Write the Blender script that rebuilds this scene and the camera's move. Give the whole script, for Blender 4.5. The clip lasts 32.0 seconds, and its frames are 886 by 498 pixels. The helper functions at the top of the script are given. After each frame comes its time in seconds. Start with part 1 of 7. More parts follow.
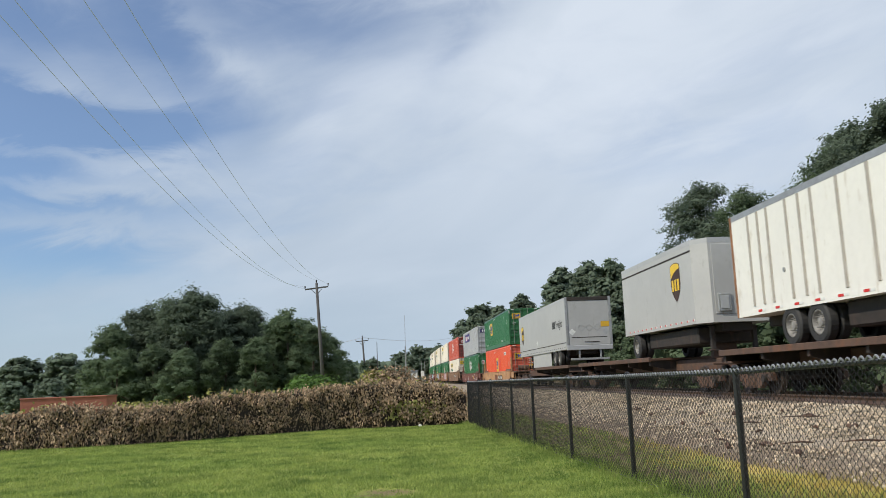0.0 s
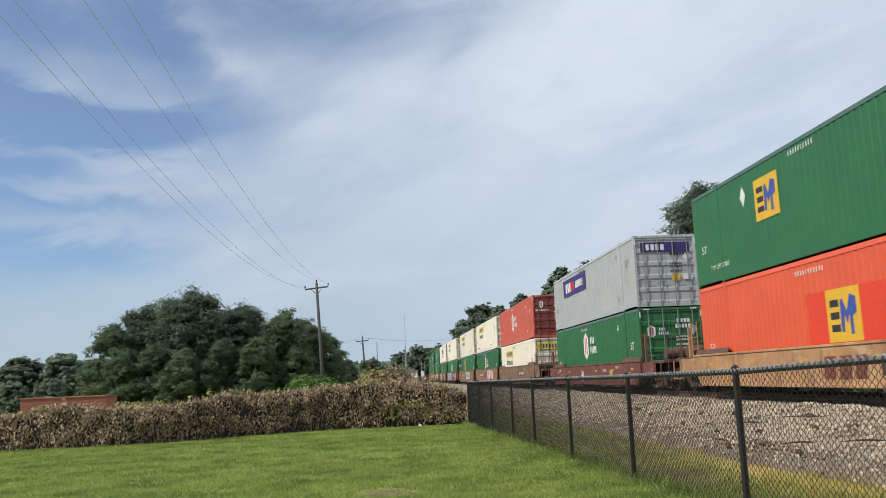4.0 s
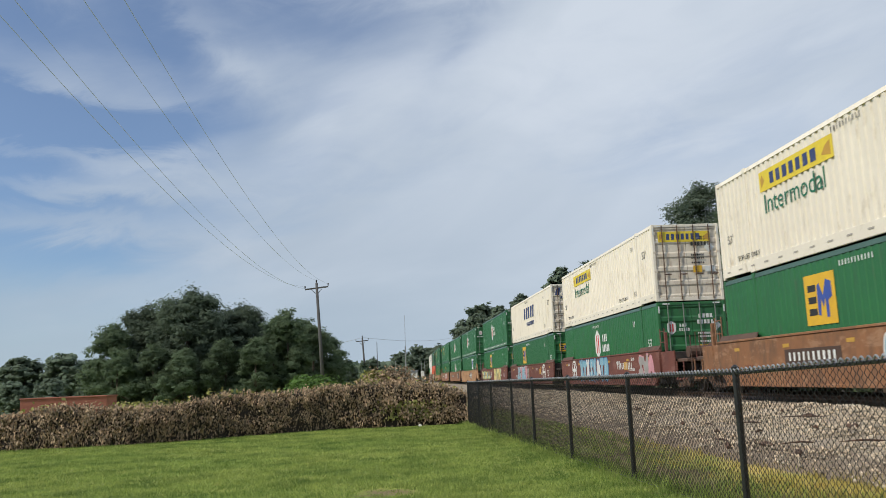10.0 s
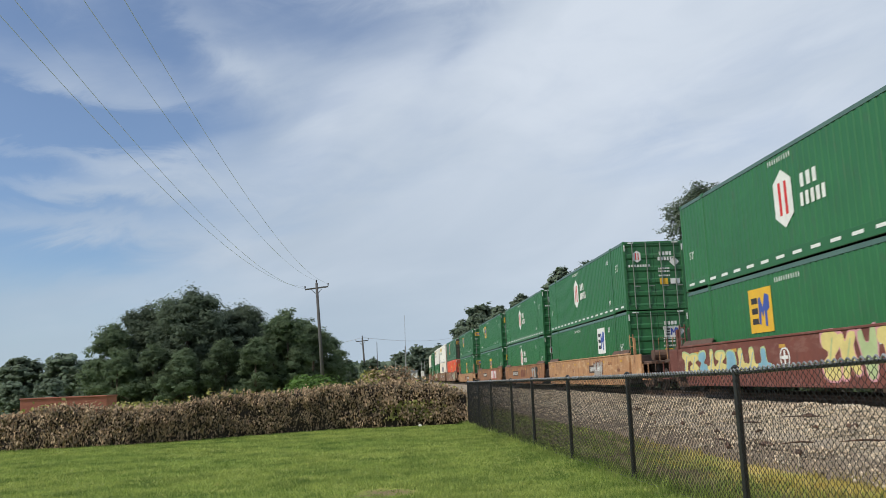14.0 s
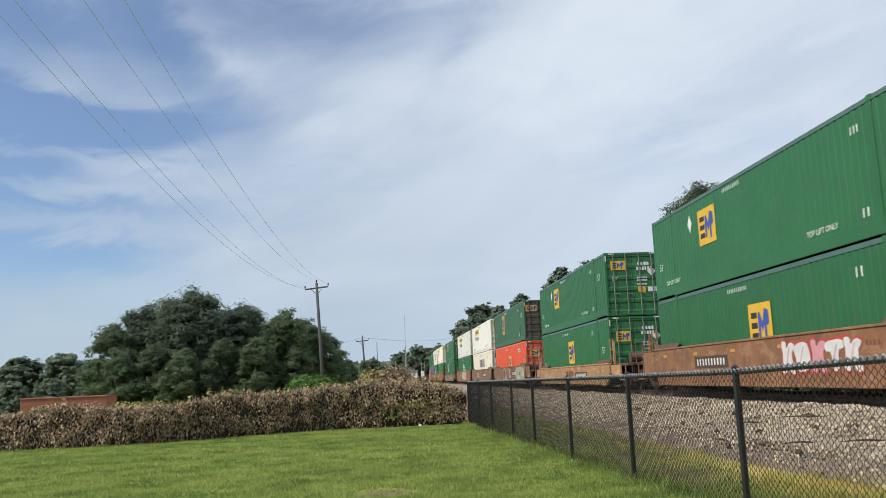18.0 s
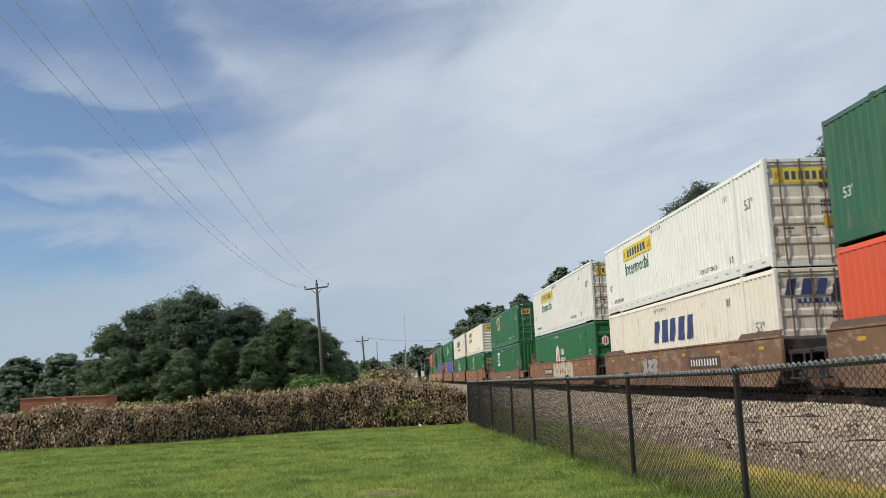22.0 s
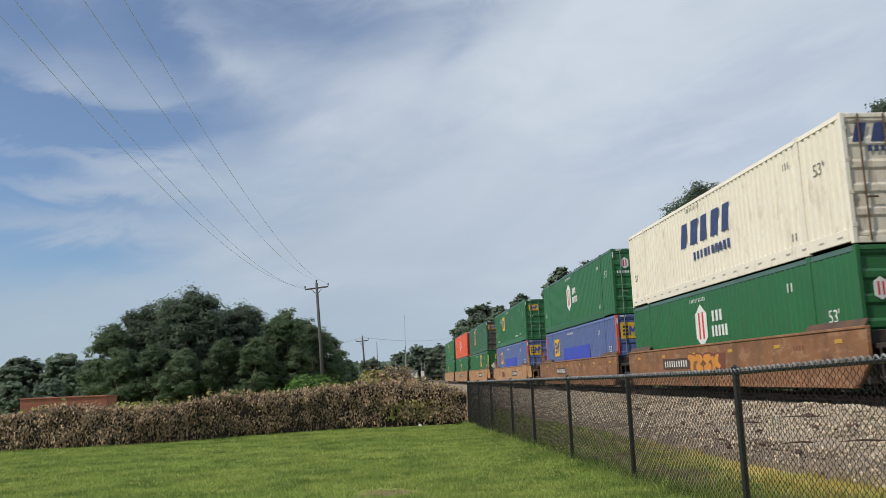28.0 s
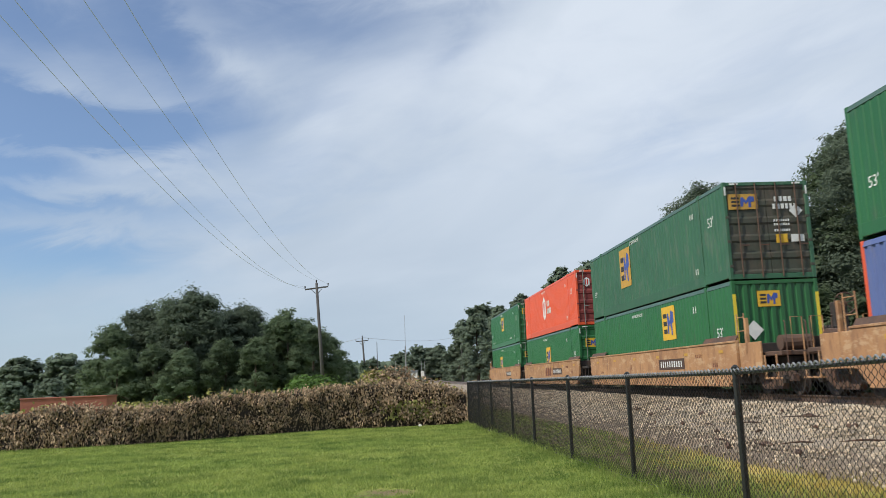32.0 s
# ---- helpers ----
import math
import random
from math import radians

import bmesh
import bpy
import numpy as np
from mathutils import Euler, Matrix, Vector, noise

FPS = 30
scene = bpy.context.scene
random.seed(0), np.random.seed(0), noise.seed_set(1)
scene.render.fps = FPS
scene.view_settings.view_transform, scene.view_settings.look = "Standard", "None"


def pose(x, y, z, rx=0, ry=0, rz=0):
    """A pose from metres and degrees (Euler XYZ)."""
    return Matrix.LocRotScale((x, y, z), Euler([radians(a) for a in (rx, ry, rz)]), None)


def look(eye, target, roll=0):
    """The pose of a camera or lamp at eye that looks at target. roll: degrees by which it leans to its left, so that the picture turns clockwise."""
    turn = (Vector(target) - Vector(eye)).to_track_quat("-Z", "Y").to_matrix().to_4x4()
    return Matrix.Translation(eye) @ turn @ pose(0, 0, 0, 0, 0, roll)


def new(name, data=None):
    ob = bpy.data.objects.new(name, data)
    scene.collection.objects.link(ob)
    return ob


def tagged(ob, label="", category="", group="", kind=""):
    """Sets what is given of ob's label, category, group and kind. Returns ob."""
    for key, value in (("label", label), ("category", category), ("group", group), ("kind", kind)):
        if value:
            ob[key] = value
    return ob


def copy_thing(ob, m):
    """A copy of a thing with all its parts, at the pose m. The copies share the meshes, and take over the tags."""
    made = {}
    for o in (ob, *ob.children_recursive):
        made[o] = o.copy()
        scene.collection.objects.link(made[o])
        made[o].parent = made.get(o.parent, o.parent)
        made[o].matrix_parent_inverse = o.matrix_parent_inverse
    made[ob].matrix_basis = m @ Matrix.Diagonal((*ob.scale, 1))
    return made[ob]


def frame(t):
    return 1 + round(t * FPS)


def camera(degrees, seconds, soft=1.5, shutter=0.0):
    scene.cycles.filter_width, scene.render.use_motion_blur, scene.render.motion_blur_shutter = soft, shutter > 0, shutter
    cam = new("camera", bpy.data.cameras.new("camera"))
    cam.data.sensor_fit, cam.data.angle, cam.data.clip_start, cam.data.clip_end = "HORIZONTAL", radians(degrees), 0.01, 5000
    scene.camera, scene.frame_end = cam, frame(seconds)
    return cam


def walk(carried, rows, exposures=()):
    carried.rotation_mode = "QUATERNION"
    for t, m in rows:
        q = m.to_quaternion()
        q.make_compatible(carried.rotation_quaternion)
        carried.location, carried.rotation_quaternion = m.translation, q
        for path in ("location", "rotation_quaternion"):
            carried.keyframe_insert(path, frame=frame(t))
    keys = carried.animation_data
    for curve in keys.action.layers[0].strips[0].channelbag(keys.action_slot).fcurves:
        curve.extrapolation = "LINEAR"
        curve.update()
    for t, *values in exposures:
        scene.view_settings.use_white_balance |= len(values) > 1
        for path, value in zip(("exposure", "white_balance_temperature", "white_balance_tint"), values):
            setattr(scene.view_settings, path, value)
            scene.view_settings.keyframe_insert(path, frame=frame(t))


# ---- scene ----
# ---------- camera: stands still on the lawn ----------
EYE = Vector((0.0, 0.0, 1.62))
cam = camera(56.12, 32.0, soft=0.8, shutter=0.14)
STAND = look(EYE, EYE + Vector((0.07629, 0.98511, 0.15407)), -2.295)
walk(cam, [(0.0, STAND), (32.0, STAND)], exposures=[(0.0, 0.0), (1.0, 0.03), (2.0, 0.08), (3.0, 0.0), (6.0, 0.0), (7.0, -0.05), (8.0, -0.13), (12.0, -0.15), (13.0, -0.18), (14.0, -0.07), (17.0, 0.04),
                                                           (20.0, 0.07), (21.0, 0.04), (22.0, -0.15), (23.0, -0.23), (24.0, -0.15), (25.0, -0.04), (28.0, -0.17), (29.0, -0.17), (30.0, -0.06), (31.0, 0.05), (32.0, 0.03)])


# ---------- light: hazy sun through thin high cloud ----------
SUN_AZ, SUN_EL = -112.0, 43.0        # degrees from +Y towards +X, and above the horizon


def sun_and_sky():
    el, az = radians(SUN_EL), radians(SUN_AZ)
    lamp = bpy.data.lights.new("sun", "SUN")
    lamp.energy, lamp.angle, lamp.color = 4.1, radians(1.5), (1.0, 0.93, 0.80)
    toward = Vector((math.sin(az) * math.cos(el), math.cos(az) * math.cos(el), math.sin(el)))
    sun = new("sun", lamp)
    sun.matrix_world = look(toward * 60, (0, 0, 0))

    world = bpy.data.worlds.new("sky")
    scene.world = world
    world.use_nodes = True
    nt = world.node_tree
    nt.nodes.clear()
    N, K = nt.nodes.new, nt.links.new

    def math_node(op, a, b=None, c=None, clamp=False):
        n = N("ShaderNodeMath")
        n.operation, n.use_clamp = op, clamp
        for i, v in enumerate((a, b, c)):
            if v is None:
                continue
            if isinstance(v, (int, float)):
                n.inputs[i].default_value = v
            else:
                K(v, n.inputs[i])
        return n.outputs[0]

    def ramp(v, lo, hi, a=0.0, b=1.0):
        n = N("ShaderNodeMapRange")
        n.interpolation_type = "SMOOTHSTEP"
        for i, x in enumerate((lo, hi, a, b)):
            n.inputs[i + 1].default_value = x
        K(v, n.inputs[0])
        return n.outputs[0]

    def noise3(x, y, z, scale, detail, rough, distort=0.0):
        c = N("ShaderNodeCombineXYZ")
        for i, v in enumerate((x, y, z)):
            if isinstance(v, (int, float)):
                c.inputs[i].default_value = v
            else:
                K(v, c.inputs[i])
        n = N("ShaderNodeTexNoise")
        n.inputs["Scale"].default_value, n.inputs["Detail"].default_value = scale, detail
        n.inputs["Roughness"].default_value, n.inputs["Distortion"].default_value = rough, distort
        K(c.outputs[0], n.inputs["Vector"])
        return n.outputs["Fac"]

    tc = N("ShaderNodeTexCoord")
    sep = N("ShaderNodeSeparateXYZ")
    K(tc.outputs["Generated"], sep.inputs[0])
    dx, dy, dz = sep.outputs
    e = math_node("MAXIMUM", dz, 0.0)
    # cirrus streaks: long across the sky, rising a little to the right
    streak_u = math_node("MULTIPLY_ADD", e, 1.4, math_node("MULTIPLY", dx, 2.6))
    streak_v = math_node("MULTIPLY_ADD", dx, -2.2, math_node("MULTIPLY", e, 9.5))
    streaks = noise3(streak_u, streak_v, math_node("MULTIPLY", dy, 1.0), 1.0, 7.0, 0.55, 0.55)
    fine = noise3(math_node("MULTIPLY", streak_u, 2.4), math_node("MULTIPLY", streak_v, 1.7), 3.1, 1.0, 8.0, 0.6, 0.9)
    masses = noise3(math_node("MULTIPLY", dx, 2.4), math_node("MULTIPLY_ADD", dx, -1.6, math_node("MULTIPLY", e, 4.5)), 7.7, 1.0, 4.0, 0.5, 0.4)
    wobble = math_node("MULTIPLY", math_node("SUBTRACT", fine, 0.5), 0.10)

    def blob(cx, cz, rise, long, short):
        """A soft long patch, about cx, cz, rising with the given slope."""
        ux, uz = math.cos(math.atan(rise)), math.sin(math.atan(rise))
        x = math_node("SUBTRACT", dx, cx)
        z = math_node("SUBTRACT", math_node("ADD", e, wobble), cz)
        t = math_node("DIVIDE", math_node("ADD", math_node("MULTIPLY", x, ux), math_node("MULTIPLY", z, uz)), long)
        n = math_node("DIVIDE", math_node("SUBTRACT", math_node("MULTIPLY", z, ux), math_node("MULTIPLY", x, uz)), short)
        q = math_node("ADD", math_node("MULTIPLY", t, t), math_node("MULTIPLY", n, n))
        return math_node("EXPONENT", math_node("MULTIPLY", q, -1.0))

    veil = ramp(dx, -0.46, 0.16, 0.27, 0.95)
    haze = ramp(e, 0.30, 0.02, 0.0, 0.30)
    s = math_node("MULTIPLY_ADD", math_node("SUBTRACT", streaks, 0.5), 0.9, veil)
    s = math_node("MULTIPLY_ADD", math_node("SUBTRACT", fine, 0.5), 0.55, s)
    s = math_node("MULTIPLY_ADD", math_node("SUBTRACT", masses, 0.5), 0.45, s)
    s = math_node("ADD", s, haze)
    # gaps of blue, and white wisps between them
    for cx, cz, rise, long, short, amount in (
            (-0.317, 0.294, 0.04, 0.12, 0.024, -0.85), (-0.40, 0.302, 0.0, 0.05, 0.020, -0.30), (-0.262, 0.297, 0.0, 0.045, 0.020, -0.30),
            (-0.225, 0.375, -0.88, 0.09, 0.030, -0.34), (-0.36, 0.39, -0.1, 0.10, 0.03, -0.30), (-0.33, 0.332, 0.0, 0.10, 0.010, 0.10),
            (-0.165, 0.378, -0.7, 0.05, 0.012, 0.18), (-0.11, 0.365, -0.3, 0.08, 0.03, 0.10), (-0.04, 0.415, 0.0, 0.17, 0.050, -0.50),
            (0.09, 0.38, 1.2, 0.05, 0.02, -0.22), (0.20, 0.39, 0.8, 0.09, 0.03, 0.22), (-0.35, 0.265, -0.05, 0.13, 0.010, 0.26),
            (-0.25, 0.25, -0.08, 0.10, 0.012, 0.20), (-0.40, 0.243, 0.0, 0.06, 0.014, -0.48), (-0.36, 0.202, -0.03, 0.10, 0.012, -0.34),
            (-0.30, 0.225, 0.05, 0.12, 0.012, 0.22), (-0.32, 0.143, -0.15, 0.09, 0.020, -0.42), (-0.39, 0.13, 0.0, 0.07, 0.02, -0.30),
            (-0.30, 0.175, 0.0, 0.12, 0.012, 0.15), (0.35, 0.245, 0.1, 0.12, 0.03, -0.14)):
        s = math_node("MULTIPLY_ADD", blob(cx, cz, rise, long, short), amount, s)
    cover = ramp(s, -0.08, 1.10, 0.14, 0.95)

    sky = N("ShaderNodeTexSky")
    sky.sky_type, sky.sun_disc = "NISHITA", False
    sky.sun_elevation, sky.sun_rotation = el, az
    sky.air_density, sky.dust_density, sky.ozone_density = 1.0, 0.4, 2.5
    # cloud brightness: soft grey undersides, whiter towards the upper right
    shade = noise3(math_node("MULTIPLY", dx, 3.0), math_node("MULTIPLY_ADD", dx, -1.0, math_node("MULTIPLY", e, 7.0)), 2.2, 1.0, 5.0, 0.5, 0.5)
    bright = math_node("MULTIPLY_ADD", ramp(shade, 0.33, 0.67), 0.42, math_node("MULTIPLY_ADD", ramp(dx, -0.35, 0.35), 0.40, math_node("MULTIPLY", ramp(e, 0.08, 0.42), 0.34)))

    def blend(f, a, b):
        n = N("ShaderNodeMix")
        n.data_type = "RGBA"
        K(f, n.inputs[0])
        for i, v in ((6, a), (7, b)):
            if isinstance(v, tuple):
                n.inputs[i].default_value = (*v, 1)
            else:
                K(v, n.inputs[i])
        return n.outputs[2]

    white = blend(bright, (4.65, 5.62, 6.8), (7.5, 8.25, 9.25))
    deep = N("ShaderNodeMix")
    deep.data_type, deep.blend_type = "RGBA", "MULTIPLY"
    deep.inputs[0].default_value, deep.inputs[7].default_value = 1.0, (0.93, 1.08, 1.26, 1)
    K(sky.outputs[0], deep.inputs[6])
    upper = blend(cover, deep.outputs[2], white)
    low = blend(math_node("MULTIPLY", ramp(e, 0.16, 0.0), 0.75), upper, (4.6, 5.8, 7.0))
    bg = N("ShaderNodeBackground")
    bg.inputs["Strength"].default_value = 0.095
    K(low, bg.inputs["Color"])
    out = N("ShaderNodeOutputWorld")
    K(bg.outputs[0], out.inputs["Surface"])


sun_and_sky()


# ---------- mesh and object helpers ----------
class Geo:
    """Collects vertices and faces for one mesh."""

    def __init__(self):
        self.v, self.f = [], []

    def add(self, verts, faces):
        k = len(self.v)
        self.v += [tuple(p) for p in verts]
        self.f += [tuple(i + k for i in face) for face in faces]
        return self

    def box(self, x0, x1, y0, y1, z0, z1):
        return self.add([(x0, y0, z0), (x1, y0, z0), (x1, y1, z0), (x0, y1, z0), (x0, y0, z1), (x1, y0, z1), (x1, y1, z1), (x0, y1, z1)],
                        [(0, 3, 2, 1), (4, 5, 6, 7), (0, 1, 5, 4), (1, 2, 6, 5), (2, 3, 7, 6), (3, 0, 4, 7)])

    def bev(self, x0, x1, y0, y1, z0, z1, b=0.01):
        """A box with its edges chamfered by b."""
        c = []
        for sx, X in ((1, x0), (-1, x1)):
            for sy, Y in ((1, y0), (-1, y1)):
                for sz, Z in ((1, z0), (-1, z1)):
                    c += [(X, Y + sy * b, Z + sz * b), (X + sx * b, Y, Z + sz * b), (X + sx * b, Y + sy * b, Z)]
        i = lambda a, d, e, k: (a * 4 + d * 2 + e) * 3 + k
        f = []
        f += [(i(0, 0, 0, 0), i(0, 0, 1, 0), i(0, 1, 1, 0), i(0, 1, 0, 0)), (i(1, 0, 0, 0), i(1, 1, 0, 0), i(1, 1, 1, 0), i(1, 0, 1, 0))]
        f += [(i(0, 0, 0, 1), i(1, 0, 0, 1), i(1, 0, 1, 1), i(0, 0, 1, 1)), (i(0, 1, 0, 1), i(0, 1, 1, 1), i(1, 1, 1, 1), i(1, 1, 0, 1))]
        f += [(i(0, 0, 0, 2), i(0, 1, 0, 2), i(1, 1, 0, 2), i(1, 0, 0, 2)), (i(0, 0, 1, 2), i(1, 0, 1, 2), i(1, 1, 1, 2), i(0, 1, 1, 2))]
        for d in (0, 1):
            for e in (0, 1):
                f.append((i(0, d, e, 1), i(1, d, e, 1), i(1, d, e, 2), i(0, d, e, 2)))
                f.append((i(d, 0, e, 0), i(d, 1, e, 0), i(d, 1, e, 2), i(d, 0, e, 2)))
                f.append((i(d, e, 0, 0), i(d, e, 1, 0), i(d, e, 1, 1), i(d, e, 0, 1)))
        f += [tuple(i(a, d, e, k) for k in range(3)) for a in (0, 1) for d in (0, 1) for e in (0, 1)]
        return self.add(c, f)

    def tube(self, path, radii, n=8, caps=True):
        """A round tube along a list of points."""
        path = [Vector(p) for p in path]
        if isinstance(radii, (int, float)):
            radii = [radii] * len(path)
        k = len(self.v)
        up = Vector((0.0, 0.0, 1.0))
        for j, p in enumerate(path):
            d = (path[min(j + 1, len(path) - 1)] - path[max(j - 1, 0)]).normalized()
            a = d.cross(up if abs(d.z) < 0.95 else Vector((1.0, 0.0, 0.0))).normalized()
            b = d.cross(a)
            self.v += [tuple(p + (a * math.cos(2 * math.pi * i / n) + b * math.sin(2 * math.pi * i / n)) * radii[j]) for i in range(n)]
        for j in range(len(path) - 1):
            for i in range(n):
                q = (i + 1) % n
                self.f.append((k + j * n + i, k + j * n + q, k + (j + 1) * n + q, k + (j + 1) * n + i))
        if caps:
            self.f.append(tuple(k + i for i in range(n)))
            self.f.append(tuple(k + (len(path) - 1) * n + i for i in reversed(range(n))))
        return self

    def slab(self, outline, axis, lo, hi):
        """A flat outline (pairs) pushed from lo to hi along axis x, y or z."""
        put = {"x": lambda a, b, c: (c, a, b), "y": lambda a, b, c: (a, c, b), "z": lambda a, b, c: (a, b, c)}[axis]
        n = len(outline)
        v = [put(a, b, lo) for a, b in outline] + [put(a, b, hi) for a, b in outline]
        return self.add(v, [tuple(range(n))[::-1], tuple(range(n, 2 * n))] + [(i, (i + 1) % n, n + (i + 1) % n, n + i) for i in range(n)])

    def mesh(self, name, material, smooth=False):
        me = bpy.data.meshes.new(name)
        me.from_pydata(self.v, [], self.f)
        me.materials.append(material)
        if smooth:
            me.polygons.foreach_set("use_smooth", [True] * len(me.polygons))
        me.update()
        return me


def fix_normals(me):
    bm = bmesh.new()
    bm.from_mesh(me)
    bmesh.ops.recalc_face_normals(bm, faces=bm.faces)
    bm.to_mesh(me)
    bm.free()


def part(name, geo, material, parent, label="", at=None, smooth=False):
    """ONE mesh object under a thing or a part; geo may be a ready mesh."""
    me = geo if isinstance(geo, bpy.types.Mesh) else geo.mesh(name, material, smooth)
    if not isinstance(geo, bpy.types.Mesh):
        fix_normals(me)
    ob = new(name, me)
    ob.parent = parent
    if at is not None:
        ob.matrix_basis = at
    if label:
        tagged(ob, label)
    if name in ("number_marking", "notice", "small_lettering"):
        tagged(ob, kind="stuff")
    return ob


def thing(name, label, category, at=None, group="", kind=""):
    ob = tagged(new(name), label, category, group, kind)
    if at is not None:
        ob.matrix_basis = at
    return ob


def quick_mesh(name, verts, faces, material):
    """A mesh from numpy arrays: verts (n,3), faces (m,k) of equal size."""
    me = bpy.data.meshes.new(name)
    m, k = faces.shape
    me.vertices.add(len(verts))
    me.vertices.foreach_set("co", verts.astype(np.float32).ravel())
    me.loops.add(m * k)
    me.loops.foreach_set("vertex_index", faces.astype(np.int32).ravel())
    me.polygons.add(m)
    me.polygons.foreach_set("loop_start", np.arange(0, m * k, k, dtype=np.int32))
    me.update(calc_edges=True)
    me.materials.append(material)
    return me


# ---------- materials ----------
def material(name, base, other=None, scale=3.0, rough=0.6, metal=0.0, bump=0.0, bump_scale=60.0, island=0.0, per_object=0.0,
             stretch=(1, 1, 1), wear=None, wear_amount=0.0, wear_scale=(1.5, 1.5, 0.5), scrape=None, grime=0.25, through_light=0.0, spec=0.5):
    m = bpy.data.materials.new(name)
    m.use_nodes = True
    nt = m.node_tree
    N, K = nt.nodes.new, nt.links.new
    bsdf = nt.nodes["Principled BSDF"]
    bsdf.inputs["Roughness"].default_value, bsdf.inputs["Metallic"].default_value = rough, metal
    bsdf.inputs["Specular IOR Level"].default_value = spec
    tc = N("ShaderNodeTexCoord")
    mp = N("ShaderNodeMapping")
    mp.inputs["Scale"].default_value = stretch
    K(tc.outputs["Object"], mp.inputs[0])

    def noise_of(sc, detail=5.0, src=mp.outputs[0], rough_=0.6):
        n = N("ShaderNodeTexNoise")
        n.inputs["Scale"].default_value, n.inputs["Detail"].default_value, n.inputs["Roughness"].default_value = sc, detail, rough_
        K(src, n.inputs["Vector"])
        return n.outputs["Fac"]

    def mixed(fac, a, b, lo=0.35, hi=0.65, top=1.0):
        r = N("ShaderNodeMapRange")
        for i, x in enumerate((lo, hi, 0.0, top)):
            r.inputs[i + 1].default_value = x
        K(fac, r.inputs[0])
        x = N("ShaderNodeMix")
        x.data_type = "RGBA"
        K(r.outputs[0], x.inputs[0])
        for s, v in ((6, a), (7, b)):
            if isinstance(v, tuple):
                x.inputs[s].default_value = (*v, 1)
            else:
                K(v, x.inputs[s])
        return x.outputs[2]

    other = other or tuple(c * 0.8 for c in base)
    col = mixed(noise_of(scale), base, other)
    col = mixed(noise_of(scale * 9.0), col, tuple(0.5 * (c + d) * (1 - grime) for c, d in zip(base, other)), 0.45, 0.8, 0.6)
    if island:
        g = N("ShaderNodeNewGeometry")
        col = mixed(g.outputs["Random Per Island"], col, tuple(min(1.0, c * (1 + island)) for c in other), 0.0, 1.0)
        hs = N("ShaderNodeHueSaturation")
        r = N("ShaderNodeMapRange")
        r.inputs[3].default_value, r.inputs[4].default_value = 1 - 0.6 * island, 1 + 0.6 * island
        K(g.outputs["Random Per Island"], r.inputs[0])
        K(r.outputs[0], hs.inputs["Value"])
        K(col, hs.inputs["Color"])
        col = hs.outputs[0]
    if per_object:
        o = N("ShaderNodeObjectInfo")
        hs = N("ShaderNodeHueSaturation")
        r = N("ShaderNodeMapRange")
        r.inputs[3].default_value, r.inputs[4].default_value = 1 - per_object, 1 + per_object
        K(o.outputs["Random"], r.inputs[0])
        K(r.outputs[0], hs.inputs["Value"])
        K(col, hs.inputs["Color"])
        col = hs.outputs[0]
    if wear:
        mp2 = N("ShaderNodeMapping")
        mp2.inputs["Scale"].default_value = wear_scale
        K(tc.outputs["Object"], mp2.inputs[0])
        col = mixed(noise_of(2.0, 8.0, mp2.outputs[0], 0.7), col, wear, 0.62 - 0.25 * wear_amount, 0.72 - 0.1 * wear_amount, 0.75)
    if scrape:                # pale scraped or peeling patches
        mp3 = N("ShaderNodeMapping")
        mp3.inputs["Scale"].default_value = (0.9, 0.6, 1.3)
        mp3.inputs["Location"].default_value = (7.0, 3.0, 5.0)
        K(tc.outputs["Object"], mp3.inputs[0])
        col = mixed(noise_of(2.6, 9.0, mp3.outputs[0], 0.75), col, scrape, 0.53, 0.60, 0.7)
    K(col, bsdf.inputs["Base Color"])
    if bump:
        b = N("ShaderNodeBump")
        b.inputs["Strength"].default_value, b.inputs["Distance"].default_value = bump, 0.02
        K(noise_of(bump_scale), b.inputs["Height"])
        K(b.outputs[0], bsdf.inputs["Normal"])
    if through_light:
        tr = N("ShaderNodeBsdfTranslucent")
        K(col, tr.inputs["Color"])
        mx = N("ShaderNodeMixShader")
        mx.inputs[0].default_value = through_light
        K(bsdf.outputs[0], mx.inputs[1])
        K(tr.outputs[0], mx.inputs[2])
        K(mx.outputs[0], nt.nodes["Material Output"].inputs["Surface"])
    return m


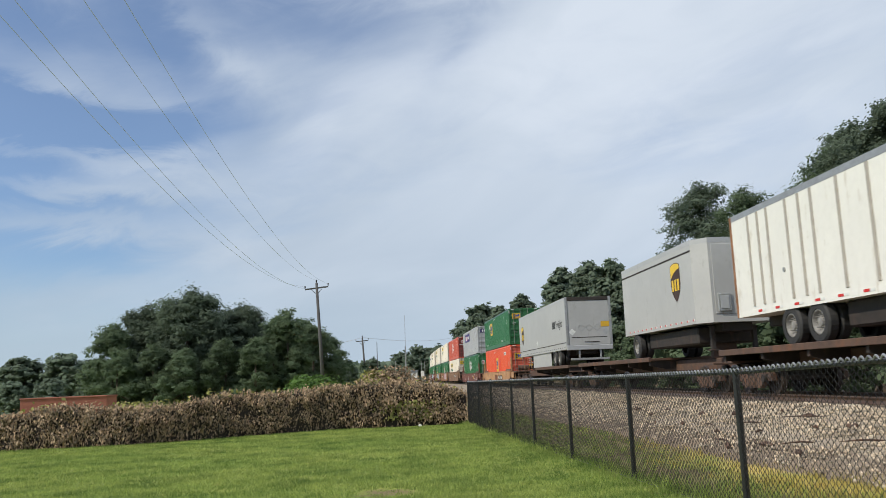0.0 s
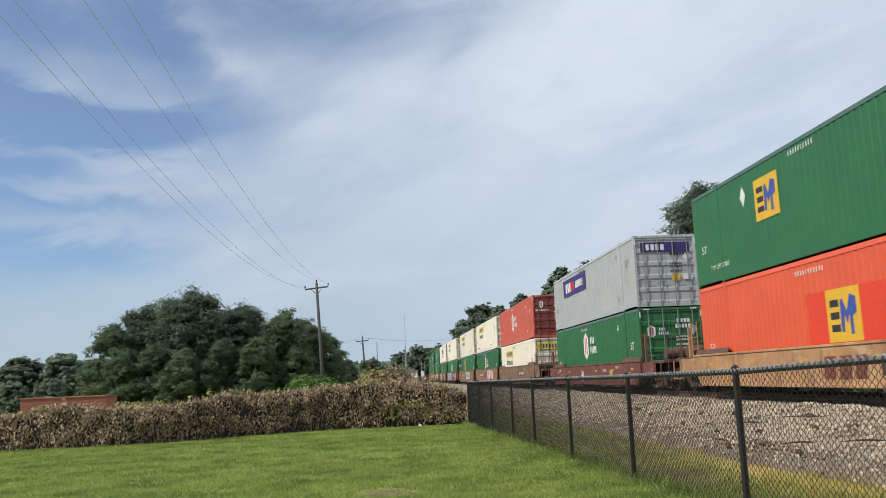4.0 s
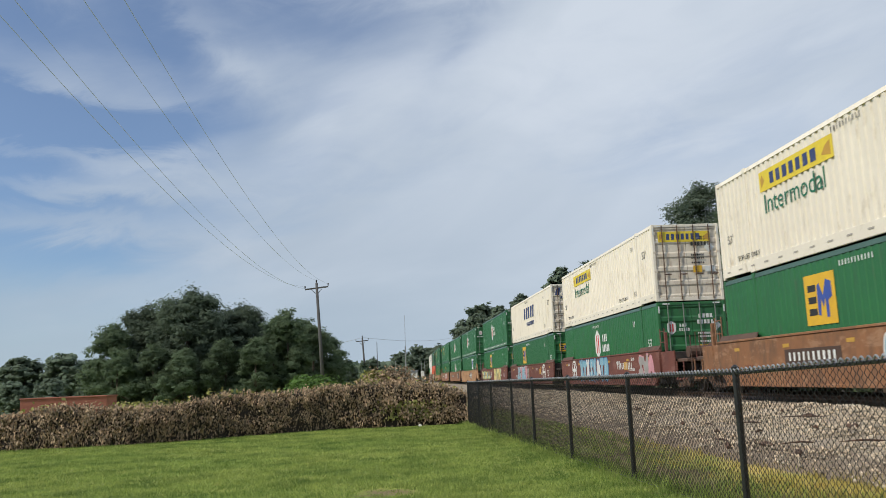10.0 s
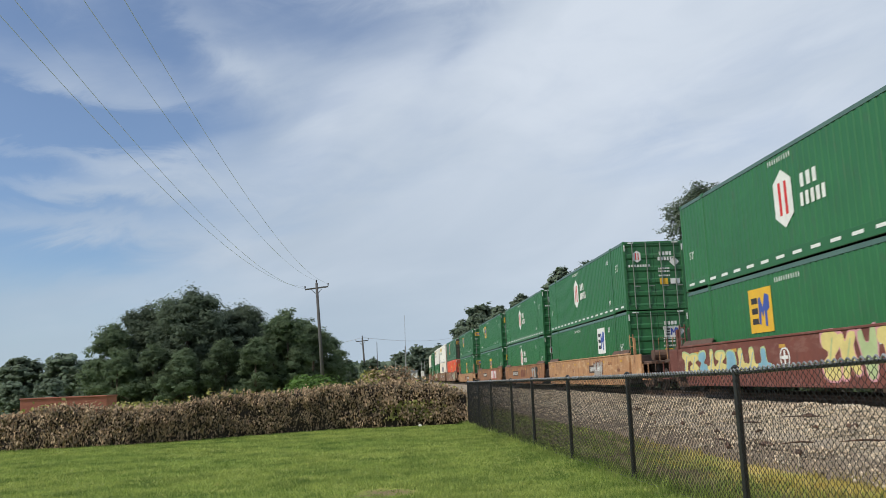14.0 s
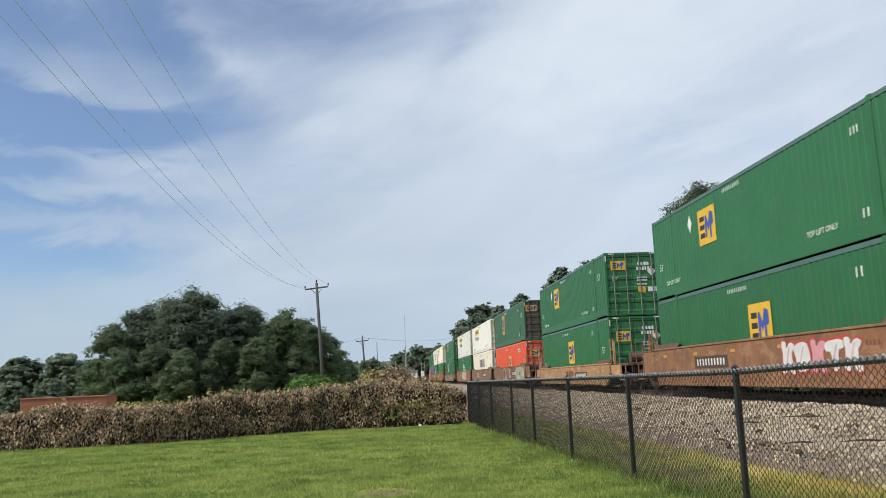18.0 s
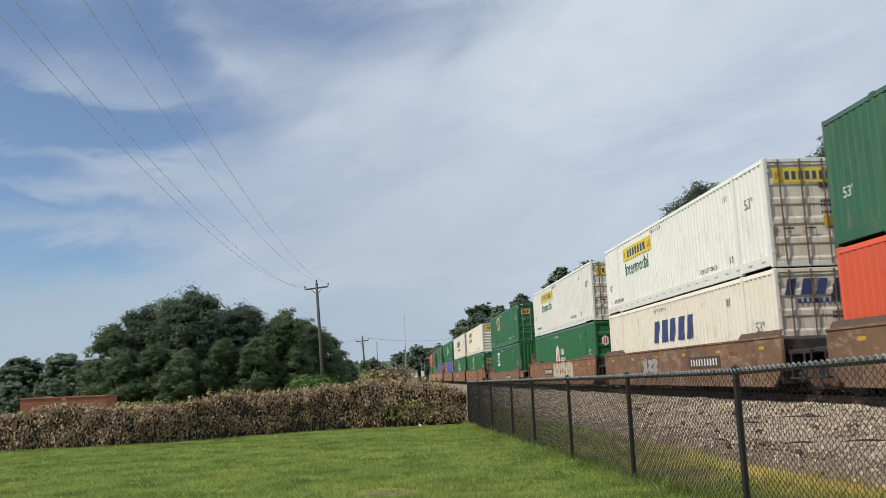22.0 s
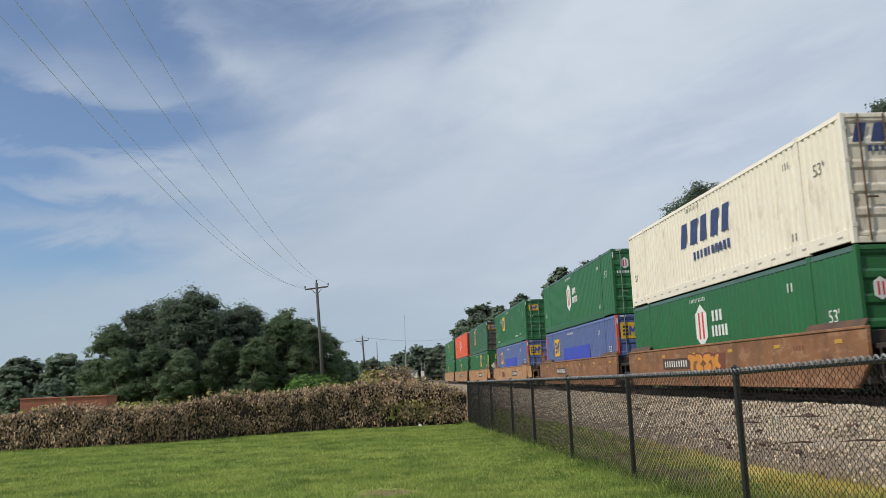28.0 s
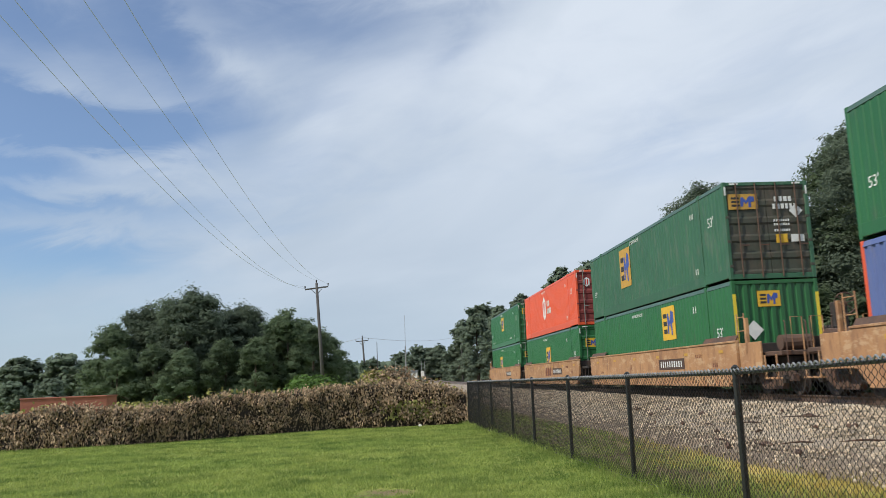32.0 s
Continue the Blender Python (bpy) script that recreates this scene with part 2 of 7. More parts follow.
RUST = (0.16, 0.065, 0.03)
PAINT = {
    "green": material("green_paint", (0.024, 0.135, 0.044), (0.021, 0.115, 0.040), 0.7, 0.42, per_object=0.10, wear=(0.05, 0.10, 0.055), wear_amount=0.25, grime=0.12),
    "grimy_green": material("grimy_green_door_paint", (0.045, 0.062, 0.042), (0.06, 0.055, 0.042), 1.2, 0.65, wear=(0.10, 0.075, 0.055), wear_amount=0.5, grime=0.3),
    "dull_green": material("faded_green_paint", (0.036, 0.125, 0.066), (0.03, 0.105, 0.058), 0.7, 0.55, per_object=0.08, wear=(0.10, 0.14, 0.10), wear_amount=0.4, grime=0.15),
    "orange": material("orange_paint", (0.68, 0.10, 0.038), (0.62, 0.09, 0.036), 0.6, 0.45, per_object=0.06, wear=(0.45, 0.09, 0.05), wear_amount=0.2, grime=0.1),
    "red": material("faded_red_paint", (0.55, 0.105, 0.062), (0.49, 0.092, 0.056), 0.6, 0.5, wear=(0.25, 0.05, 0.035), wear_amount=0.3, grime=0.15),
    "maroon": material("grimy_maroon_door_paint", (0.24, 0.04, 0.034), (0.18, 0.032, 0.03), 1.2, 0.6, wear=(0.10, 0.03, 0.026), wear_amount=0.5, grime=0.3),
    "cream": material("cream_white_paint", (0.78, 0.72, 0.61), (0.73, 0.67, 0.565), 0.6, 0.5, per_object=0.06, wear=(0.45, 0.38, 0.28), wear_amount=0.25, grime=0.1),
    "white": material("white_paint", (0.74, 0.73, 0.68), (0.69, 0.68, 0.64), 0.6, 0.5, per_object=0.05, wear=(0.48, 0.43, 0.35), wear_amount=0.2, grime=0.1),
    "grey": material("light_grey_paint", (0.40, 0.41, 0.42), (0.36, 0.37, 0.38), 0.6, 0.45, wear=(0.25, 0.24, 0.22), wear_amount=0.15, grime=0.1),
    "silver": material("silver_grey_panel", (0.42, 0.42, 0.41), (0.38, 0.38, 0.375), 0.5, 0.4, per_object=0.04, wear=(0.30, 0.29, 0.27), wear_amount=0.15, grime=0.08),
    "scuffed": material("rust_streaked_white_door_paint", (0.72, 0.66, 0.56), (0.62, 0.54, 0.43), 1.0, 0.6, wear=(0.30, 0.19, 0.12), wear_amount=0.35, wear_scale=(2.6, 2.6, 0.35), grime=0.2),
    "rib": material("grey_beige_rib_paint", (0.40, 0.365, 0.315), (0.34, 0.31, 0.27), 2.0, 0.5, wear=(0.26, 0.22, 0.18), wear_amount=0.3),
    "blue": material("faded_blue_paint", (0.10, 0.14, 0.32), (0.085, 0.12, 0.28), 0.7, 0.5, per_object=0.08, wear=(0.14, 0.16, 0.28), wear_amount=0.3, grime=0.15),
}
CAR_PAINT = {
    "tan": material("tan_car_paint", (0.44, 0.24, 0.11), (0.34, 0.18, 0.09), 0.8, 0.7, per_object=0.12, scrape=(0.50, 0.34, 0.20), wear=(0.17, 0.085, 0.05), wear_amount=0.5, bump=0.15),
    "orange_brown": material("orange_brown_car_paint", (0.30, 0.135, 0.058), (0.21, 0.098, 0.048), 0.8, 0.7, per_object=0.10, scrape=(0.33, 0.19, 0.11), wear=(0.11, 0.065, 0.04), wear_amount=0.6, bump=0.15),
    "oxide": material("oxide_red_car_paint", (0.165, 0.052, 0.036), (0.125, 0.043, 0.032), 0.8, 0.7, per_object=0.10, scrape=(0.21, 0.10, 0.078), wear=(0.10, 0.045, 0.034), wear_amount=0.3, bump=0.15),
    "brown": material("weathered_brown_car_paint", (0.225, 0.125, 0.068), (0.145, 0.08, 0.048), 0.8, 0.8, per_object=0.12, scrape=(0.30, 0.21, 0.14), wear=(0.10, 0.06, 0.042), wear_amount=0.4, bump=0.2),
}
M_GRIME = material("grimy_black_steel", (0.022, 0.019, 0.017), (0.04, 0.03, 0.025), 3.0, 0.7, wear=(0.09, 0.05, 0.035), wear_amount=0.3, bump=0.2)
M_RUSTY = material("rusty_brown_steel", (0.112, 0.064, 0.043), (0.07, 0.044, 0.034), 3.0, 0.75, wear=RUST, wear_amount=0.4, bump=0.25)
M_STEEL = material("worn_wheel_steel", (0.075, 0.055, 0.045), (0.045, 0.034, 0.03), 4.0, 0.6, 0.3)
M_RAIL = material("rail_steel", (0.24, 0.17, 0.13), (0.15, 0.09, 0.06), 2.0, 0.4, 0.7)
M_GALV = material("galvanised_steel_bar", (0.42, 0.43, 0.43), (0.33, 0.33, 0.33), 5.0, 0.4, 0.5)
M_CAP = material("grey_green_roof_edge", (0.065, 0.125, 0.10), (0.05, 0.10, 0.08), 1.5, 0.45, grime=0.2)
M_FADED = material("faded_dark_marking", (0.13, 0.125, 0.115), (0.20, 0.19, 0.17), 4.0, 0.6)
M_BAR = material("painted_locking_bar", (0.16, 0.20, 0.17), (0.24, 0.25, 0.23), 5.0, 0.5, 0.2)
M_PLATE = material("dark_brown_stencil_plate", (0.06, 0.035, 0.025), (0.085, 0.05, 0.035), 3.0, 0.7)
M_RUBBER = material("black_rubber", (0.02, 0.02, 0.021), (0.035, 0.034, 0.033), 6.0, 0.75, bump=0.2)
M_RIM = material("dusty_steel_rim", (0.34, 0.33, 0.31), (0.22, 0.21, 0.20), 4.0, 0.5, 0.2)
M_WHITE_MARK = material("white_marking_paint", (0.72, 0.73, 0.70), (0.6, 0.62, 0.6), 4.0, 0.6, grime=0.15)
M_BLACK_MARK = material("black_marking_paint", (0.02, 0.02, 0.022), (0.035, 0.035, 0.035), 4.0, 0.6)
M_YELLOW = material("yellow_marking_panel", (0.70, 0.42, 0.03), (0.62, 0.36, 0.03), 3.0, 0.55, grime=0.15)
M_LEMON = material("lemon_yellow_panel", (0.75, 0.58, 0.04), (0.65, 0.49, 0.045), 3.0, 0.55, grime=0.2)
M_OCHRE = material("faded_ochre_panel", (0.52, 0.30, 0.05), (0.44, 0.25, 0.05), 3.0, 0.6, grime=0.25)
M_BLUE_MARK = material("blue_marking_paint", (0.045, 0.09, 0.36), (0.04, 0.075, 0.3), 3.0, 0.55)
M_NAVY = material("navy_marking_paint", (0.03, 0.05, 0.15), (0.04, 0.06, 0.16), 3.0, 0.6, wear=(0.3, 0.3, 0.32), wear_amount=0.1)
M_PURPLE = material("deep_purple_panel", (0.04, 0.02, 0.16), (0.035, 0.018, 0.14), 3.0, 0.5)
M_RED_MARK = material("red_marking_paint", (0.60, 0.03, 0.025), (0.5, 0.03, 0.03), 3.0, 0.55)
M_GREEN_MARK = material("teal_green_marking_paint", (0.02, 0.16, 0.09), (0.02, 0.13, 0.08), 3.0, 0.6)
M_SHIELD = material("dark_brown_shield_paint", (0.055, 0.025, 0.012), (0.045, 0.02, 0.012), 3.0, 0.5)
M_GOLD = material("golden_yellow_paint", (0.75, 0.50, 0.03), (0.65, 0.42, 0.03), 3.0, 0.5)
M_BRIGHT_BLUE = material("fresh_blue_patch", (0.05, 0.075, 0.48), (0.045, 0.07, 0.42), 1.0, 0.5)
M_FRESH = material("fresh_red_orange_paint", (0.72, 0.055, 0.02), (0.66, 0.05, 0.02), 1.0, 0.5)
M_VINYL = material("black_vinyl_coating", (0.013, 0.013, 0.014), (0.02, 0.02, 0.021), 4.0, 0.36, grime=0.1)
# black tube; part of its sky sheen is put into the greyer base
M_TOP_RAIL = material("sheen_greyed_black_tube", (0.045, 0.046, 0.048), (0.03, 0.03, 0.032), 4.0, 0.28, grime=0.1)
M_KNUCKLE = material("worn_wire_tips", (0.34, 0.35, 0.37), (0.10, 0.10, 0.10), 9.0, 0.35, 0.3)
M_TIE = material("creosoted_timber", (0.06, 0.045, 0.035), (0.09, 0.07, 0.055), 3.0, 0.85, bump=0.3)
M_POLE = material("weathered_pole_timber", (0.062, 0.060, 0.062), (0.088, 0.085, 0.086), 2.0, 0.85, bump=0.3, stretch=(3, 3, 0.3))
M_WIRE = material("grey_weathered_wire", (0.50, 0.53, 0.58), (0.55, 0.58, 0.62), 2.0, 0.6)
M_BARK = material("tree_bark", (0.10, 0.075, 0.055), (0.065, 0.05, 0.04), 2.0, 0.9, bump=0.5, bump_scale=12)
LEAF = {
    "dark": material("dark_foliage", (0.160, 0.200, 0.140), (0.118, 0.154, 0.110), 0.25, 0.8, per_object=0.15, island=0.04, through_light=0.5, spec=0.1),
    "mid": material("green_foliage", (0.165, 0.215, 0.125), (0.120, 0.166, 0.098), 0.25, 0.8, per_object=0.15, island=0.04, through_light=0.5, spec=0.1),
    "bright": material("fresh_green_foliage", (0.12, 0.21, 0.045), (0.09, 0.165, 0.04), 0.4, 0.6, island=0.3, through_light=0.3, spec=0.25),
    # distance haze is mixed into this leaf colour, paler and greyer
    "far": material("haze_paled_foliage", (0.205, 0.255, 0.180), (0.160, 0.205, 0.150), 0.12, 0.7, per_object=0.15, island=0.15, through_light=0.5, spec=0.1),
}
M_DRY = material("withered_brown_leaves", (0.58, 0.455, 0.285), (0.135, 0.092, 0.056), 2.6, 0.6, island=1.3, through_light=0.15, spec=0.4)
# near-black stems: the hedge's inner shade is painted in
M_DRY_DARK = material("shade_dark_vine_stems", (0.040, 0.028, 0.02), (0.025, 0.018, 0.013), 2.0, 0.9, bump=0.6, bump_scale=8)
M_YELLOWING = material("yellowing_vine_leaves", (0.30, 0.26, 0.085), (0.17, 0.18, 0.055), 0.7, 0.7, island=0.5, through_light=0.25, spec=0.2)

# ---------- ground ----------
TRACK_X, RAIL_Z, GRADE = 11.42, 0.854, 0.00174      # track beside the eye, rail height, and the slope of the land
BEND_Y, BEND_R = 130.0, 2050.0


def eased(s, slope, after):
    """Distance gained on a straight of one slope that eases to another between 40 and 80 m, from 24 m on."""
    s = max(s, -30.0)
    q = min(max(s - 40.0, 0.0), 40.0)
    return slope * (s - 24.0) + (after - slope) * (q * q / 80.0 + max(s - 80.0, 0.0))


def climb(s):
    """The line's slow dip and rise, level behind the eye."""
    return eased(s, -0.001, 0.0028)


def track(s):
    """Centre of the track at rail height, and its heading, s metres ahead of the eye."""
    d = max(0.0, s - BEND_Y)
    lean = 0.0054 * (1.0 - min(max(s - 40.0, 0.0), 40.0) / 40.0) if s > -30.0 else 0.0
    return Vector((TRACK_X + eased(s, 0.0054, 0.0) + d * d / (2 * BEND_R), s, RAIL_Z + climb(s))), -math.degrees(math.atan(d / BEND_R + lean))


def fence_x(y):
    return 3.75 - 0.032 * (y - 12.0)


def step01(t):
    t = min(1.0, max(0.0, t))
    return t * t * (3 - 2 * t)


def ground_z(x, y):
    lawn = 0.05 - 0.005 * min(max(y, -10.0), 32.0)
    z = lawn + 0.03 * noise.noise((x * 0.25, y * 0.25, 0.0))
    if x > 2.5:
        z += 0.12 * step01((x - fence_x(min(max(y, 0), 40))) / 2.5)
    if y > 32:
        z -= 1.3 * step01((y - 33) / 40) * step01((-1.5 - x) / 12)
        z += GRADE * (y - 32) * step01((x + 30) / 40)
    return z


def ground_material():
    m = bpy.data.materials.new("grass_ground")
    m.use_nodes = True
    nt = m.node_tree
    N, K = nt.nodes.new, nt.links.new
    bsdf = nt.nodes["Principled BSDF"]
    bsdf.inputs["Roughness"].default_value = 0.9
    bsdf.inputs["Specular IOR Level"].default_value = 0.15
    tc = N("ShaderNodeTexCoord")
    sep = N("ShaderNodeSeparateXYZ")
    K(tc.outputs["Object"], sep.inputs[0])

    def noise_of(sc, detail=6.0, rough=0.65):
        n = N("ShaderNodeTexNoise")
        n.inputs["Scale"].default_value, n.inputs["Detail"].default_value, n.inputs["Roughness"].default_value = sc, detail, rough
        K(tc.outputs["Object"], n.inputs["Vector"])
        return n.outputs["Fac"]

    def rng(v, lo, hi, a=0.0, b=1.0):
        n = N("ShaderNodeMapRange")
        n.interpolation_type = "SMOOTHSTEP"
        for i, x in enumerate((lo, hi, a, b)):
            n.inputs[i + 1].default_value = x
        K(v, n.inputs[0])
        return n.outputs[0]

    def mix(f, a, b):
        n = N("ShaderNodeMix")
        n.data_type = "RGBA"
        K(f, n.inputs[0])
        for s, v in ((6, a), (7, b)):
            if isinstance(v, tuple):
                n.inputs[s].default_value = (*v, 1)
            else:
                K(v, n.inputs[s])
        return n.outputs[2]

    def op(kind, a, b, clamp=False):
        n = N("ShaderNodeMath")
        n.operation, n.use_clamp = kind, clamp
        for i, v in enumerate((a, b)):
            if isinstance(v, (int, float)):
                n.inputs[i].default_value = v
            else:
                K(v, n.inputs[i])
        return n.outputs[0]

    col = mix(rng(noise_of(0.35), 0.35, 0.65), (0.17, 0.24, 0.04), (0.26, 0.30, 0.065))
    col = mix(rng(noise_of(1.6), 0.45, 0.75), col, (0.27, 0.27, 0.075))
    col = mix(rng(noise_of(14.0), 0.4, 0.75, 0.0, 0.6), col, (0.09, 0.14, 0.026))
    # drier grass along the ballast, beyond the fence
    wob = op("MULTIPLY_ADD", noise_of(0.9), 1.6)
    wob.node.inputs[2].default_value = -0.8
    xs = op("ADD", sep.outputs[0], wob)
    near = op("MULTIPLY", rng(sep.outputs[1], 19.0, 11.5, 0.12, 1.0), rng(noise_of(1.3), 0.38, 0.60, 0.25, 1.0))
    col = mix(op("MULTIPLY", rng(xs, 4.7, 5.3, 0.0, 0.9), near), col, (0.46, 0.34, 0.12))
    col = mix(rng(xs, 5.6, 6.2, 0.0, 0.9), col, (0.24, 0.195, 0.15))
    # a worn patch of bare earth
    d2 = op("ADD", op("POWER", op("MULTIPLY", op("SUBTRACT", sep.outputs[0], 0.0), 1.15), 2.0), op("POWER", op("MULTIPLY", op("SUBTRACT", sep.outputs[1], 12.75), 1.1), 2.0))
    bare = op("ADD", op("MULTIPLY", op("SUBTRACT", noise_of(3.0), 0.5), 1.6), op("SUBTRACT", 0.42, d2))
    col = mix(rng(bare, 0.0, 0.5, 0.0, 0.9), col, (0.19, 0.135, 0.085))
    # bare earth in patches along the fence
    off = op("ADD", op("MULTIPLY", sep.outputs[1], 0.032), op("SUBTRACT", sep.outputs[0], 4.134))
    foot = op("SUBTRACT", op("ADD", 0.22, op("MULTIPLY", op("SUBTRACT", noise_of(1.1), 0.5), 1.1)), op("ABSOLUTE", off, 0.0))
    verge = op("MULTIPLY", rng(off, 0.0, 0.25), rng(noise_of(0.8), 0.35, 0.60, 0.55, 0.95))
    verge = op("MULTIPLY", verge, op("MAXIMUM", rng(xs, 4.6, 5.2, 1.0, 0.0), rng(sep.outputs[1], 12.0, 17.0)))
    col = mix(verge, col, (0.15, 0.115, 0.07))
    col = mix(rng(foot, 0.0, 0.12, 0.0, 0.75), col, (0.15, 0.105, 0.07))
    K(col, bsdf.inputs["Base Color"])
    b = N("ShaderNodeBump")
    b.inputs["Strength"].default_value, b.inputs["Distance"].default_value = 0.7, 0.03
    K(noise_of(22.0), b.inputs["Height"])
    K(b.outputs[0], bsdf.inputs["Normal"])
    return m


def spaced(lo, hi, fine_lo, fine_hi, step, grow=1.25):
    xs = list(np.arange(fine_lo, fine_hi + 1e-6, step))
    s, x = step, xs[-1]
    while x < hi:
        s *= grow
        x += s
        xs.append(min(x, hi))
    s, x = step, xs[0]
    while x > lo:
        s *= grow
        x -= s
        xs.insert(0, max(x, lo))
    return xs


def build_ground():
    xs, ys = spaced(-1800, 1800, -16, 16, 0.5), spaced(-600, 2400, -4, 44, 0.5)
    v = np.array([(x, y, ground_z(x, y)) for y in ys for x in xs])
    n = len(xs)
    f = np.array([(j * n + i, j * n + i + 1, (j + 1) * n + i + 1, (j + 1) * n + i) for j in range(len(ys) - 1) for i in range(n - 1)])
    me = quick_mesh("ground", v, f, ground_material())
    me.polygons.foreach_set("use_smooth", [True] * len(me.polygons))
    tagged(new("ground", me), "mown green lawn and rough grass under trees", "ground", kind="structure")


build_ground()
M_GRAVEL = material("grey_ballast_stone", (0.335, 0.28, 0.215), (0.185, 0.148, 0.11), 0.6, 0.85, bump=0.8, bump_scale=38, grime=0.45)
M_DIRT = material("brown_ballast_foot_earth", (0.20, 0.15, 0.105), (0.12, 0.09, 0.065), 0.7, 0.9, bump=0.7, bump_scale=30, wear=(0.30, 0.25, 0.19), wear_amount=0.3, wear_scale=(1.2, 0.7, 1.0), grime=0.35)
M_STONE = material("loose_ballast_stones", (0.64, 0.57, 0.455), (0.20, 0.16, 0.115), 0.55, 0.85, island=0.9)


def bed_z(u):
    """Height of the ballast over its foot, at u metres beside the track."""
    top = RAIL_Z - 0.17
    if u < 0:
        return 0.10 + (top - 0.10) * (1 - step01((-u - 1.9) / 4.0) * 0.55 - 0.45 * min(1.0, max(0.0, (-u - 1.9) / 4.0)))
    return 0.05 + (top - 0.05) * (1 - min(1.0, max(0.0, (u - 1.9) / 2.4)))


def build_bed():
    us = [-5.9, -5.4, -5.0, -4.5, -3.8, -3.1, -2.5, -1.9, -1.2, 0, 1.2, 1.9, 2.6, 3.4, 4.3]
    ss = list(np.arange(-480, -40, 8.0)) + list(np.arange(-40, 140, 0.8)) + list(np.arange(140, 620, 6.0))
    v = []
    for s in ss:
        c, h = track(s)
        for u in us:
            w = 0.10 * noise.noise((u * 0.9, s * 0.7, 4.0)) if abs(u) > 1.5 else 0.0
            edge = -0.25 if u in (us[0], us[-1]) else 0.0
            v.append((c.x + u + (0.35 * noise.noise((s * 0.5, 2.0, u)) if edge else 0.0), c.y, bed_z(u) + w + edge + climb(s)))
    n = len(us)
    f = np.array([(j * n + i, j * n + i + 1, (j + 1) * n + i + 1, (j + 1) * n + i) for j in range(len(ss) - 1) for i in range(n - 1)])
    me = quick_mesh("track_bed", np.array(v), f, M_GRAVEL)
    me.materials.append(M_DIRT)
    me.polygons.foreach_set("material_index", [1 if k % (n - 1) < 3 else 0 for k in range(len(f))])
    tagged(new("track_bed", me), "grey crushed stone ballast bed beside the rails", "ballast", kind="structure")
    # loose stones on the shoulder
    rng = np.random.default_rng(5)
    count = 30000
    s = 6 + 64 * rng.random(count) ** 1.5
    u = -5.6 + 3.9 * rng.random(count) ** 0.62
    size = 0.017 + 0.036 * rng.random(count) ** 2
    base = np.array([(1, 0, 0), (-1, 0, 0), (0, 1, 0), (0, -1, 0), (0, 0, 1), (0, 0, -1)], float)
    tri = np.array([(0, 2, 4), (2, 1, 4), (1, 3, 4), (3, 0, 4), (2, 0, 5), (1, 2, 5), (3, 1, 5), (0, 3, 5)])
    V = base[None] * (size[:, None, None] * (0.6 + 0.8 * rng.random((count, 6, 1))))
    V[:, :, 2] *= 0.75
    z = np.array([bed_z(a) + climb(b) + 0.10 * noise.noise((a * 0.9, b * 0.7, 4.0)) for a, b in zip(u, s)])
    V += np.stack([TRACK_X + np.array([eased(b, 0.0054, 0.0) for b in s]) + u, s, z + size * 0.3], 1)[:, None]
    F = tri[None] + (np.arange(count) * 6)[:, None, None]
    tagged(new("ballast_stones", quick_mesh("ballast_stones", V.reshape(-1, 3), F.reshape(-1, 3), M_STONE)), "loose grey ballast stones", "stones", kind="stuff")


build_bed()


def build_rails():
    prof = [(-0.07, 0), (0.07, 0), (0.07, 0.02), (0.012, 0.045), (0.012, 0.12), (0.036, 0.13), (0.036, 0.17), (-0.036, 0.17), (-0.036, 0.13), (-0.012, 0.12), (-0.012, 0.045), (-0.07, 0.02)]
    ss = list(np.arange(-480, 130, 10.0)) + list(np.arange(130, 600, 10.0))
    for side in (-0.7525, 0.7525):
        v = []
        for s in ss:
            c, h = track(s)
            v += [(c.x + side + a, c.y, c.z - 0.17 + b) for a, b in prof]
        n = len(prof)
        f = np.array([(j * n + i, j * n + (i + 1) % n, (j + 1) * n + (i + 1) % n, (j + 1) * n + i) for j in range(len(ss) - 1) for i in range(n)])
        tagged(new("rail", quick_mesh("rail", np.array(v), f, M_RAIL)), "worn steel running rail on timber ties", "rail", "rails of the track", "structure")


build_rails()


# ---------- chain-link fence ----------
POSTS = [-5.4, -1.8, 1.8, 5.35, 8.95, 12.65, 16.30, 19.71, 22.41, 25.85, 28.5, 31.13]


